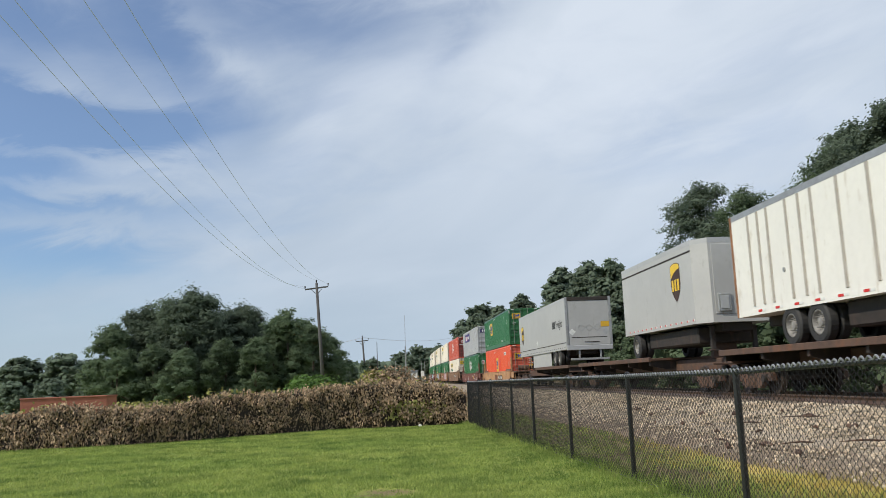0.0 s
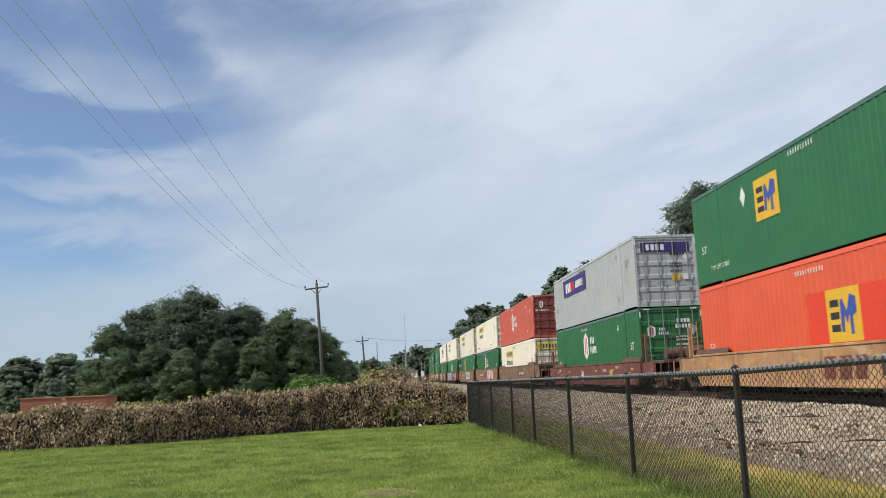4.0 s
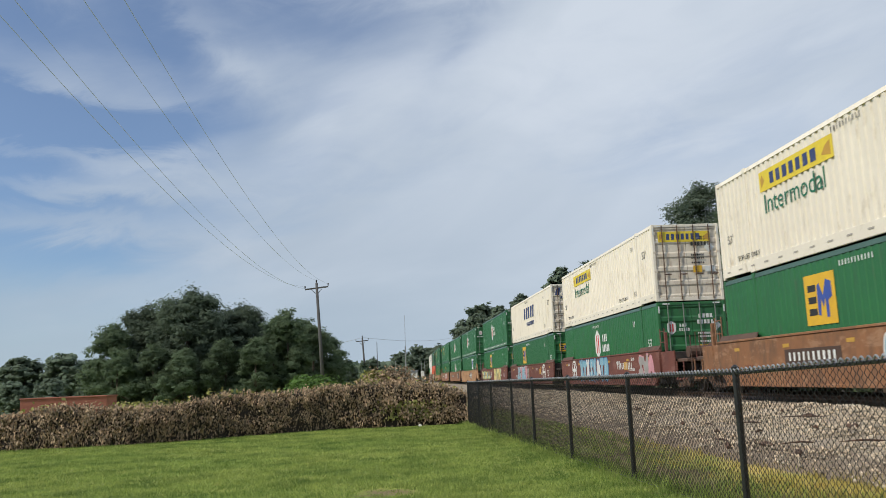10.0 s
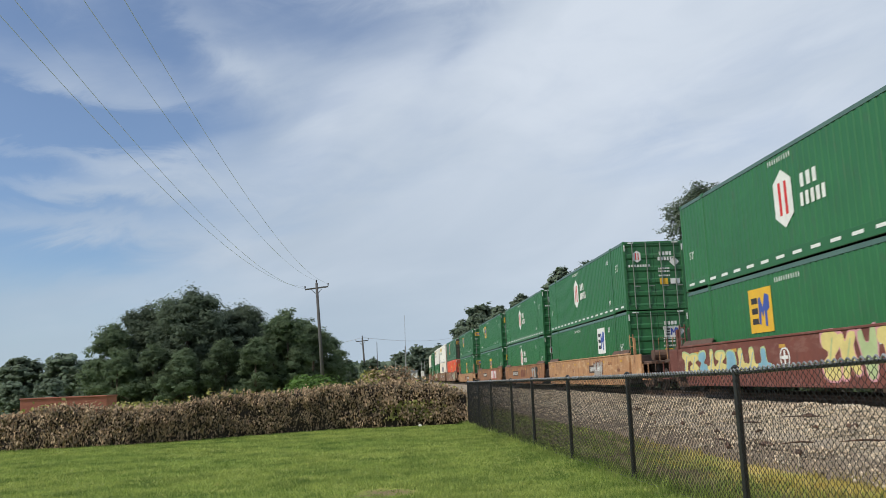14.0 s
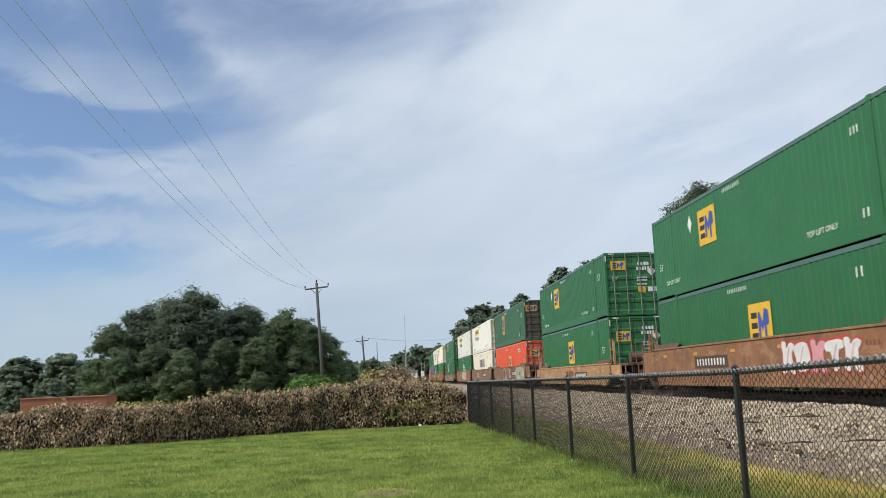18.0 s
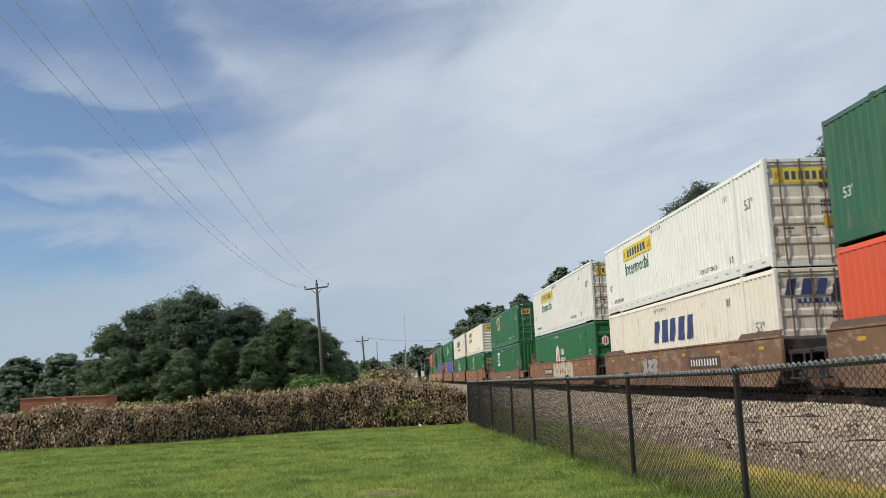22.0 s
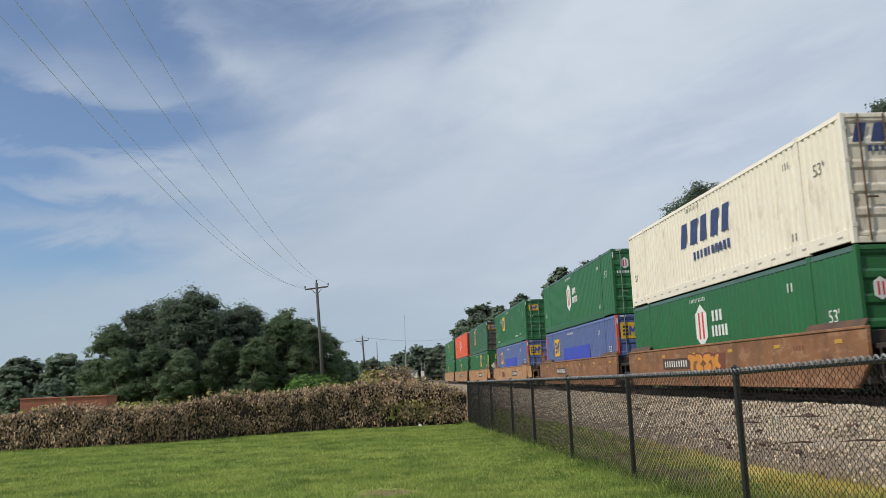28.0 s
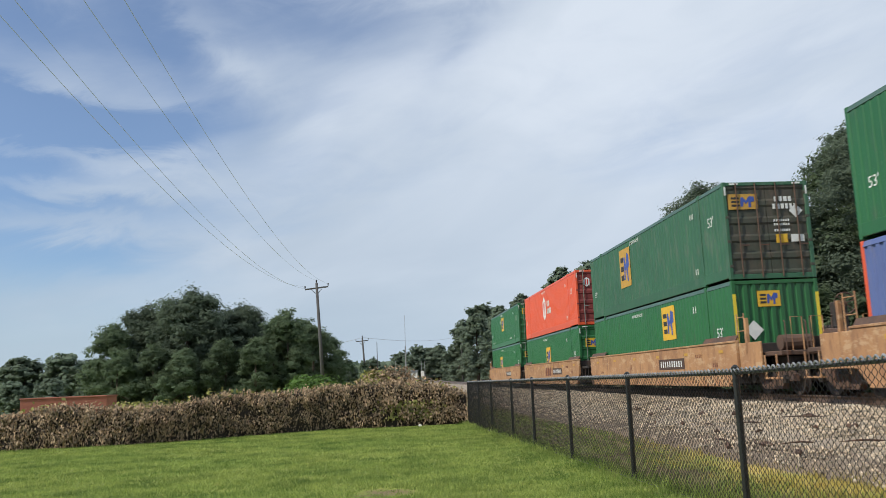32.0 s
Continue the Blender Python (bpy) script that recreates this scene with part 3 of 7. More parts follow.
def build_fence():
    fence = thing("chain_link_fence", "black vinyl-coated chain-link fence between lawn and railway", "fence", pose(0, 0, 0))
    H = 1.57
    P = [Vector((fence_x(y), y, 0.05 - 0.005 * y + (0.085 if y < 6 else 0.01 if y < 10 else 0.0))) for y in POSTS]
    for k, p in enumerate(P):
        g = Geo()
        r = 0.042 if k in (0, len(P) - 1) else 0.036
        g.tube([p + Vector((0, 0, -0.1)), p + Vector((0, 0, H + 0.01))], r, 12)
        post = part("post", g, M_VINYL, fence, smooth=False)
        cap = Geo()
        cap.tube([p + Vector((0, 0, H + 0.01)), p + Vector((0, 0, H + 0.035)), p + Vector((0, 0, H + 0.06))], [r + 0.006, r + 0.006, 0.012], 12)
        part("post_cap", cap, M_VINYL, post)
        for hz in (0.3, 0.75, 1.2):
            band = Geo()
            band.tube([p + Vector((0, 0, hz - 0.012)), p + Vector((0, 0, hz + 0.012))], r + 0.004, 12)
            part("tie_band", band, M_VINYL, post)
    # the fabric goes on towards the eye, past the view
    for k in range(len(P) - 1):
        a, b = P[k], P[k + 1]
        g = Geo()
        g.tube([a + Vector((0, 0, H - 0.03)), b + Vector((0, 0, H - 0.03))], 0.021, 10)
        part("top_rail", g, M_TOP_RAIL, fence)
        g = Geo()
        g.tube([a + Vector((-0.03, 0, 0.04)), b + Vector((-0.03, 0, 0.04))], 0.004, 4)
        part("tension_wire", g, M_VINYL, fence)
        along = b - a
        length = along.length
        d = along.normalized()
        out = Vector((-d.y, d.x, 0.0))
        if out.x > 0:
            out = -out
        pitch, rows = 0.049, 40
        wires = int(length / pitch)
        dz = (H - 0.03) / rows
        i = np.arange(wires)[:, None, None]
        j = np.arange(rows + 1)[None, :, None]
        zig = ((i + j) % 2) * pitch
        t = i * pitch + zig
        bulge = np.where((i + j) % 2 == 0, 0.004, -0.004) + 0.028
        base = np.array(a)[None, None] + np.array(d)[None, None] * t + np.array(out)[None, None] * bulge
        base = base + np.concatenate([np.zeros_like(t), np.zeros_like(t), 0.03 + j * dz + 0 * t], axis=2)
        r = 0.0040
        offs = np.array([np.array(d) * r * math.cos(q) + np.array(out) * r * math.sin(q) for q in (0.0, 2.094, 4.189)])
        V = (base[:, :, None, :] + offs[None, None]).reshape(-1, 3)
        idx = np.arange(wires * (rows + 1) * 3).reshape(wires, rows + 1, 3)
        F = []
        for q in range(3):
            w = (q + 1) % 3
            F.append(np.stack([idx[:, :-1, q], idx[:, :-1, w], idx[:, 1:, w], idx[:, 1:, q]], -1).reshape(-1, 4))
        me = quick_mesh("chain_link_mesh", V, np.concatenate(F), M_VINYL)
        ob = new("chain_link_mesh", me)
        ob.parent = fence
        # twisted tips over the top rail
        tip = Geo()
        for w in range(0, wires, 2):
            p0 = a + d * (w * pitch + pitch) + out * 0.026 + Vector((0, 0, H - 0.018))
            tip.tube([p0 - d * 0.040, p0 + Vector((0, 0, 0.022)) - d * 0.012, p0 + Vector((0, 0, 0.034)) + d * 0.010, p0 + Vector((0, 0, 0.022)) + d * 0.030, p0 + d * 0.050], [0.008, 0.011, 0.011, 0.010, 0.008], 6)
        tagged(part("knuckled_edge", tip, M_KNUCKLE, fence, "worn silvery twisted wire ends"), kind="stuff")


build_fence()


# ---------- leaves, hedge and trees ----------
def leaf_cloud(points, normals, sizes, rng, droop=0.0, fold=0.25, stretch=1.5, jitter=0.55):
    """Leaf blades, each of two triangles folded on the midrib, at the points, facing about along the normals."""
    n = len(points)
    nrm = normals + jitter * rng.normal(size=(n, 3))
    nrm /= np.linalg.norm(nrm, axis=1)[:, None] + 1e-9
    a = rng.normal(size=(n, 3))
    a[:, 2] -= droop * 2.0
    a -= nrm * np.sum(a * nrm, 1)[:, None]
    a /= np.linalg.norm(a, axis=1)[:, None] + 1e-9
    b = np.cross(nrm, a)
    s = sizes[:, None]
    L, Wd = s * stretch * 0.5, s * 0.5
    v0 = points - a * L
    v1 = points + b * Wd + nrm * s * fold * 0.5 - a * L * 0.15
    v2 = points + a * L
    v3 = points - b * Wd + nrm * s * fold * 0.5 - a * L * 0.15
    V = np.stack([v0, v1, v2, v3], 1).reshape(-1, 3)
    k = np.arange(n)[:, None] * 4
    F = np.concatenate([k + np.array([[0, 1, 2]]), k + np.array([[0, 2, 3]])], 1).reshape(-1, 3)
    return V, F


def hedge_line(t):
    """The dead hedge's foot: from far to the left (t=0) to the fence's end (t=1)."""
    pts = [(-19.0, 27.0), (-12.0, 27.6), (-8.5, 27.9), (-5.4, 29.9), (-1.7, 31.7), (1.0, 32.2), (3.2, 32.5)]
    x = pts[0][0] + t * (pts[-1][0] - pts[0][0])
    for (x0, y0), (x1, y1) in zip(pts, pts[1:]):
        if x <= x1 or (x1, y1) == pts[-1]:
            q = (x - x0) / (x1 - x0)
            return x, y0 + q * (y1 - y0)


def hedge_top(x):
    base = 1.12
    pts = [(-19, 1.1), (-11.8, 1.08), (-10.2, 1.35), (-8.6, 1.15), (-7.0, 1.18), (-6.2, 1.42), (-3.5, 1.48), (-1.6, 1.6), (0.3, 1.68), (2.0, 1.5), (2.8, 1.3), (3.4, 1.25)]
    for (x0, z0), (x1, z1) in zip(pts, pts[1:]):
        if x <= x1:
            base = z0 + (z1 - z0) * (x - x0) / (x1 - x0)
            break
    return base + 0.12 * noise.noise((x * 1.7, 3.0, 0.0)) + 0.12 * noise.noise((x * 4.4, 9.0, 0.0)) + 0.07 * noise.noise((x * 11.0, 5.0, 0.0))


def build_hedge():
    rng = np.random.default_rng(11)
    hedge = thing("hedge", "dead brown hedge overgrown with withered vine leaves along the lawn", "hedge", pose(0, 0, 0))
    # woody core; the shade in the leaf gaps is put into its dark colour
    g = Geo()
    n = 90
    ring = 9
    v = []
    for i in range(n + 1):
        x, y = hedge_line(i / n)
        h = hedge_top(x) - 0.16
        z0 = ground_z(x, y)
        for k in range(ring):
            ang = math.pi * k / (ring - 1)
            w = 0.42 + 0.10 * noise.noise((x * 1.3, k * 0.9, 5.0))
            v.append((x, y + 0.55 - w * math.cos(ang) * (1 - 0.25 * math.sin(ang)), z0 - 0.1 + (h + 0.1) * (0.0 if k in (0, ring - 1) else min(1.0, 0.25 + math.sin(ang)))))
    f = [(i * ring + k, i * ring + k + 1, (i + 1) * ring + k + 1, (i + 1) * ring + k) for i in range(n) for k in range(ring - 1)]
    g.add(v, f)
    part("stem_tangle", g, M_DRY_DARK, hedge, "stem core darkened as shade between leaves")
    # hanging leaves in clumps
    pts, nrm, size = [], [], []
    clumps = 8600
    for c in range(clumps):
        t = rng.random()
        x, y = hedge_line(t)
        h = hedge_top(x)
        z = ground_z(x, y) + h * (0.04 + 0.96 * rng.random() ** 0.85)
        up = (z - ground_z(x, y)) / h
        depth = 0.0 + 0.5 * rng.random() + 0.25 * max(0, up - 0.8) * 5 * rng.random()
        bulge = 0.13 * noise.noise((x * 1.1, z * 1.6, 2.0)) + 0.22 * noise.noise((x * 3.1, z * 2.3, 6.0)) + 0.22 * noise.noise((x * 7.5, z * 1.8, 1.0))
        if up < 0.75 and rng.random() < 0.45 * (noise.noise((x * 5.0, z * 1.5, 8.0)) + 0.6):
            continue
        y0 = y + 0.02 + depth * 0.5 - bulge + 0.22 * up * up
        for q in range(rng.integers(5, 10)):
            pts.append((x + 0.10 * rng.normal(), y0 + 0.06 * rng.normal(), z + 0.10 * rng.normal() * (1 if up < 0.9 else 0.6)))
            nrm.append((0.0, -1.0, 0.35 + 0.9 * max(0.0, up - 0.75) * 3))
            size.append(0.028 + 0.042 * rng.random() ** 1.5)
    pts, nrm, size = np.array(pts), np.array(nrm), np.array(size)
    gz = np.array([ground_z(p[0], p[1]) for p in pts])
    pts[:, 2] = np.maximum(pts[:, 2], gz + 0.03)
    V, F = leaf_cloud(pts, nrm, size, rng, droop=2.0, fold=0.8, stretch=2.0)
    ob = new("withered_leaves", quick_mesh("withered_leaves", V, F, M_DRY))
    ob.parent = hedge
    tagged(ob, kind="stuff")
    # yellow-green shoots on top and a greener spot near the fence
    pts, nrm, size = [], [], []
    for c in range(330):
        x, y = hedge_line(rng.random())
        h = hedge_top(x)
        where = noise.noise((x * 0.8, 1.0, 7.0))
        if where < 0.0 and rng.random() < 0.7:
            continue
        pts.append((x + 0.1 * rng.normal(), y + 0.35 + 0.2 * rng.normal(), ground_z(x, y) + h + 0.02 + 0.10 * abs(rng.normal())))
        nrm.append((0, -0.4, 1))
        size.append(0.07 + 0.07 * rng.random())
    for c in range(260):
        x = 1.1 + 1.1 * rng.normal() * 0.5
        x, y = hedge_line((x + 19.0) / 22.2)
        pts.append((x, y + 0.02 + 0.1 * rng.random(), ground_z(x, y) + 0.25 + 0.7 * rng.random()))
        nrm.append((0, -1, 0.4))
        size.append(0.07 + 0.06 * rng.random())
    V, F = leaf_cloud(np.array(pts), np.array(nrm, float), np.array(size), rng, droop=0.5, fold=0.4)
    ob = new("new_growth", quick_mesh("green_shoots", V, F, M_YELLOWING))
    ob.parent = hedge
    tagged(ob, "yellow-green live shoots", kind="stuff")


build_hedge()


def bush(name, x, y, rx, ry, h, count, size, mat, label, seed):
    rng = np.random.default_rng(seed)
    z0 = ground_z(x, y)
    ob = thing(name, label, "shrub", pose(x, y, z0))
    lobes = [(rng.normal() * rx * 0.45, rng.normal() * ry * 0.4, h * (0.45 + 0.25 * rng.random()), 0.4 + 0.3 * rng.random()) for _ in range(7)] + [(0, 0, h * 0.5, 0.8)]
    pts, nrm = [], []
    while len(pts) < count:
        lx, ly, lz, r = lobes[rng.integers(len(lobes))]
        d = rng.normal(size=3)
        d /= np.linalg.norm(d)
        rr = 0.75 + 0.3 * rng.random()
        p = np.array([lx + d[0] * r * rx * rr, ly + d[1] * r * ry * rr, lz + d[2] * (h - lz) * rr])
        if p[2] > 0.02:
            pts.append(p)
            nrm.append(d + np.array([0, 0, 0.4]))
    V, F = leaf_cloud(np.array(pts), np.array(nrm), size * (0.7 + 0.6 * rng.random(count)), rng, droop=0.3)
    leaves = new("foliage", quick_mesh("foliage", V, F, mat))
    leaves.parent = ob
    tagged(leaves, kind="stuff")
    g = Geo()
    for k in range(5):
        a = k * 1.26
        g.tube([(0.1 * math.cos(a), 0.1 * math.sin(a), -0.1), (rx * 0.4 * math.cos(a), ry * 0.4 * math.sin(a), h * 0.6)], [0.03, 0.012], 5)
    part("stem", g, M_BARK, ob)
    return ob


def crown_mesh(h, rad, lobes, count, size, mat, seed, low=0.22, squash=0.72):
    """Leaf sprays on boughs: each lobe bears smaller, flattened boughs of uneven size, with gaps between them."""
    rng = np.random.default_rng(seed)
    centres = []
    for k in range(lobes):
        a = 2.4 * k + rng.random()
        up = low + (0.93 - low) * ((k + 0.5) / lobes) ** 0.85
        wide = math.sin(min(1.0, (up - low) / (1 - low) * 0.92 + 0.22) * math.pi) ** 0.6
        rr = rad * wide * (0.35 + 0.4 * rng.random())
        lr = rad * (0.15 + 0.22 * rng.random()) * (0.8 + 0.35 * wide)
        centres.append((rr * math.cos(a), rr * math.sin(a), h * up - 0.3 * lr, lr))
    centres.append((0, 0, h * 0.72, rad * 0.42))
    centres.append((0.12 * rad, 0.05 * rad, h * 0.86, rad * 0.32))
    centres.append((-0.25 * rad, -0.1 * rad, h * 0.80, rad * 0.30))
    C = np.array(centres)
    boughs = []
    for x, y, z, r in C:
        for _ in range(int(rng.integers(8, 13))):
            d = rng.normal(size=3)
            d /= np.linalg.norm(d)
            d[2] = abs(d[2]) * 1.2 - 0.45
            q = r * (0.55 + 0.40 * rng.random())
            boughs.append((x + d[0] * q, y + d[1] * q, z + d[2] * q * 0.95, r * (0.36 + 0.30 * rng.random()), 0.55 + 0.4 * rng.random()))
    B = np.array(boughs)
    nclump = count // 14
    pick = rng.choice(len(B), size=nclump, p=B[:, 3] ** 2 / np.sum(B[:, 3] ** 2))
    d = rng.normal(size=(nclump, 3))
    d /= np.linalg.norm(d, axis=1)[:, None]
    d[:, 2] = np.where(rng.random(nclump) < 0.6, np.abs(d[:, 2]), d[:, 2])
    rr = B[pick, 3] * (0.50 + 0.55 * rng.random(nclump) ** 0.6)
    cp = B[pick, :3] + d * rr[:, None] * np.stack([np.ones(nclump), np.ones(nclump), B[pick, 4]], 1)
    own = np.repeat(np.arange(nclump), 14)
    spread = np.clip(rad * 0.045, 0.12, 0.34)
    P = cp[own] + rng.normal(size=(len(own), 3)) * spread * np.array([1, 1, squash * 0.8])
    nr = d[own] + np.array([0, 0, 0.7])
    V, F = leaf_cloud(P, nr, size * (0.6 + 0.8 * rng.random(len(own))), rng, droop=0.2, fold=0.10, jitter=0.20)
    return quick_mesh("crown", V, F, mat), C


def tree_kind(h, rad, lobes, count, size, mat, seed, low=0.22, name="deciduous_tree", label="", group="", at=None):
    ob = thing(name, label, "tree", at, group)
    me, C = crown_mesh(h, rad, lobes, count, size, mat, seed, low)
    crown = new("crown", me)
    crown.parent = ob
    g = Geo()
    rng = random.Random(seed)
    r0 = 0.018 * h + 0.1
    lean = [rng.uniform(-0.3, 0.3) for _ in range(2)]
    spine = [(0, 0, -0.3), (lean[0] * 0.3, lean[1] * 0.3, h * 0.25), (lean[0], lean[1], h * 0.55), (lean[0] * 0.6, lean[1] * 0.7, h * 0.85)]
    g.tube(spine, [r0, r0 * 0.75, r0 * 0.45, r0 * 0.12], 8)
    part("trunk", g, M_BARK, ob, smooth=True)
    for k, (x, y, z, r) in enumerate(C[:7]):
        g = Geo()
        t = 0.25 + 0.45 * rng.random()
        g.tube([(lean[0] * t, lean[1] * t, h * (0.2 + 0.3 * t)), (x * 0.55, y * 0.55, z - 0.25 * r), (x, y, z + 0.3 * r)], [r0 * 0.4, r0 * 0.25, r0 * 0.06], 5)
        part("limb", g, M_BARK, ob, smooth=True)
    return ob


def plant(kind_args, places, group, label, name="deciduous_tree"):
    """One tree, then turned copies of it."""
    first = None
    for k, (x, y, s) in enumerate(places):
        m = pose(x, y, ground_z(x, y) - 0.05, 0, 0, (k * 137) % 360)
        if first is None:
            first = tree_kind(*kind_args, name=name, label=label, group=group, at=m)
            ob = first
        else:
            ob = copy_thing(first, m)
        ob.scale = (s, s, s)


def build_trees():
    # dense dark wood beyond the hedge
    plant((12.6, 5.8, 26, 50000, 0.165, LEAF["dark"], 21, 0.06), [(-20.3, 90, 1.11), (-25.3, 93, 1.0), (-15.2, 93, 0.98), (-22.9, 95, 1.05), (-11.8, 96, 0.84), (-17.8, 97, 0.98)], "wood beyond the hedge", "tall dark green broadleaf tree in a dense wood")
    plant((10.8, 4.5, 22, 28000, 0.155, LEAF["mid"], 22, 0.04), [(-9.8, 86, 0.98), (-28.2, 90, 0.96), (-7.2, 90, 0.80), (-15.6, 84, 0.74), (-22.5, 85, 0.72), (-12.4, 83, 0.72), (-19.2, 83, 0.66), (-25.6, 84, 0.66), (-8.6, 94, 0.92), (-6.2, 95, 0.74), (-11.0, 87, 0.80), (-8.4, 85, 0.62)], "wood beyond the hedge", "rounded mid-green broadleaf tree at the edge of a wood")
    plant((10.2, 6.2, 24, 10000, 0.46, LEAF["far"], 23, 0.03), [(-62, 150, 0.95), (-54.5, 148, 0.98), (-50, 160, 0.9), (-68, 158, 0.8), (-74, 150, 0.9), (-45, 150, 0.8), (-57, 170, 0.95), (-39, 165, 0.8), (-80, 165, 1.0), (-51, 120, 0.5), (-45, 118, 0.52), (-39, 116, 0.5)], "far trees", "distant broadleaf tree with leaves paled for haze")
    # along the far side of the railway
    plant((13.5, 3.7, 24, 42000, 0.095, LEAF["dark"], 24, 0.10), [(22.4, 55.5, 1.145), (27.0, 57, 0.9), (22.5, 34.0, 1.03), (23.4, 38.2, 1.06)], "trees along the railway", "tall dark green tree beside the railway")
    plant((12.0, 3.3, 22, 32000, 0.095, LEAF["mid"], 25, 0.06), [(23.2, 50.0, 1.13), (21.2, 60.0, 0.60), (24.7, 42.3, 1.20), (21.6, 43.5, 0.66), (22.6, 37.5, 0.8), (20.8, 52.0, 0.55)], "trees along the railway", "leafy mid-green tree beside the railway")
    plant((5.0, 2.4, 18, 11000, 0.12, LEAF["mid"], 29, 0.02), [(18.6, 30, 0.9), (18.9, 34, 1.0), (18.4, 38.5, 0.9), (19.0, 43, 1.05), (18.8, 48, 0.95), (19.0, 54, 1.0), (19.2, 61, 1.05), (18.2, 25.5, 0.9), (19.6, 68, 1.1), (20.0, 77, 1.1), (20.8, 45.5, 1.75), (22.2, 50.5, 1.9), (19.9, 41.0, 1.5), (21.0, 56.0, 1.6), (22.0, 40.0, 2.0)], "scrub along the railway", "bushy green scrub tree beside the railway", "scrub_tree")
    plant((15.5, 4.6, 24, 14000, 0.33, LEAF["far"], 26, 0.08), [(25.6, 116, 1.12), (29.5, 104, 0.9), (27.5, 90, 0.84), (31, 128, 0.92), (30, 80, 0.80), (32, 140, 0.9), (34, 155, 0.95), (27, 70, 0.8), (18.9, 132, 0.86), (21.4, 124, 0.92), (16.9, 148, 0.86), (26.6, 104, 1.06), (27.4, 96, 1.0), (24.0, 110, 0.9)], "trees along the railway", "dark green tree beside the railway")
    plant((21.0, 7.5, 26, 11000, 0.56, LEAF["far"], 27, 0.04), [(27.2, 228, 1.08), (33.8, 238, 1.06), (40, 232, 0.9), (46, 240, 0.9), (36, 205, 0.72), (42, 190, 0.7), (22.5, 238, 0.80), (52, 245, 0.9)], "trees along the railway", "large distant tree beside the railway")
    plant((12.5, 6.5, 24, 8000, 0.55, LEAF["far"], 28, 0.03), [(6, 268, 0.85), (12, 272, 1.0), (18, 270, 1.0), (23, 262, 0.9), (1, 280, 0.55), (-6, 275, 0.55), (-13, 262, 0.6), (-20, 255, 0.62), (9, 262, 0.75), (-26, 240, 0.72), (-8.9, 200, 0.66), (-2.4, 205, 0.60), (3.0, 215, 0.5)], "far trees", "distant broadleaf tree with leaves paled for haze")


build_trees()
bush("green_bush", -3.4, 39.0, 1.5, 1.0, 2.15, 4200, 0.085, LEAF["bright"], "fresh green leafy bush behind the dead hedge", 31)
bush("vine_mound", 0.45, 36.8, 0.95, 0.8, 2.35, 3000, 0.075, M_DRY, "mound of withered vines behind the hedge", 32)
bush("vine_mound", 1.3, 36.2, 1.1, 0.8, 1.85, 2600, 0.075, M_DRY, "low mound of withered vines behind the hedge", 33)
bush("yellowing_shrub", -0.45, 37.4, 1.0, 0.8, 2.2, 2600, 0.085, M_YELLOWING, "yellowing green shrub among withered vines behind the hedge", 34)
bush("yellowing_shrub", -9.6, 36.0, 1.6, 0.8, 1.3, 2200, 0.085, M_YELLOWING, "low yellow-green shrub just behind the dead hedge", 35)
bush("yellowing_shrub", -17.2, 35.0, 1.5, 0.8, 1.15, 1800, 0.085, M_YELLOWING, "low yellow-green shrub just behind the dead hedge", 36)

# ---------- the train ----------
LEN, WID, HIGH = 16.154, 2.591, 2.896
START_SPEED, GAIN = 14.355, 0.005012      # metres a second, and its slow gain
AHEAD = -0.75                             # the whole train, along the track
moving = []                               # (thing, place along the track at 0 s, height over the rail)


def gone(t):
    return START_SPEED * t + GAIN * t * t


def track_pose(s, up):
    c, turn = track(s)
    return Matrix.Translation(c + Vector((0, 0, up))) @ pose(0, 0, 0, 0, 0, turn)


def ride(ob, s, up):
    s += AHEAD
    ob.matrix_basis = track_pose(s, up)
    moving.append((ob, s, up))


SIDE = Matrix(((0, 0, -1, 0), (-1, 0, 0, 0), (0, 1, 0, 0), (0, 0, 0, 1)))      # paints on the side towards the lawn
FRONT = Matrix(((1, 0, 0, 0), (0, 0, -1, 0), (0, 1, 0, 0), (0, 0, 0, 1)))      # paints on the leading end


def on_side(y, z, x=-WID / 2 - 0.002, length=LEN):
    return Matrix.Translation((x, -length / 2 + y, z)) @ SIDE


def on_front(x, z, y=-LEN / 2 + 0.024):
    return Matrix.Translation((x, y, z)) @ FRONT


def flat(shapes):
    """Thin painted shapes: each an outline of (right, up) pairs, in metres."""
    g = Geo()
    for o in shapes:
        g.slab(o, "z", 0.0, 0.003)
    return g


def rect(x, y, w, h, slant=0.0):
    return [(x, y), (x + w, y), (x + w + slant * h, y + h), (x + slant * h, y + h)]


def bars(n, w, h, gap, slant=0.0, seed=1):
    """A row of plain bars in place of writing, centred on 0."""
    r = random.Random(seed)
    out, x = [], -(n * w + (n - 1) * gap) / 2
    for k in range(n):
        out.append(rect(x - slant * h / 2, -h / 2, w * r.uniform(0.75, 1.0), h, slant))
        x += w + gap
    return out


MESHES = {}


def shared(key, make, mat, smooth=False):
    k = (key, mat.name)
    if k not in MESHES:
        me = make().mesh(key, mat, smooth)
        fix_normals(me)
        MESHES[k] = me
    return MESHES[k]


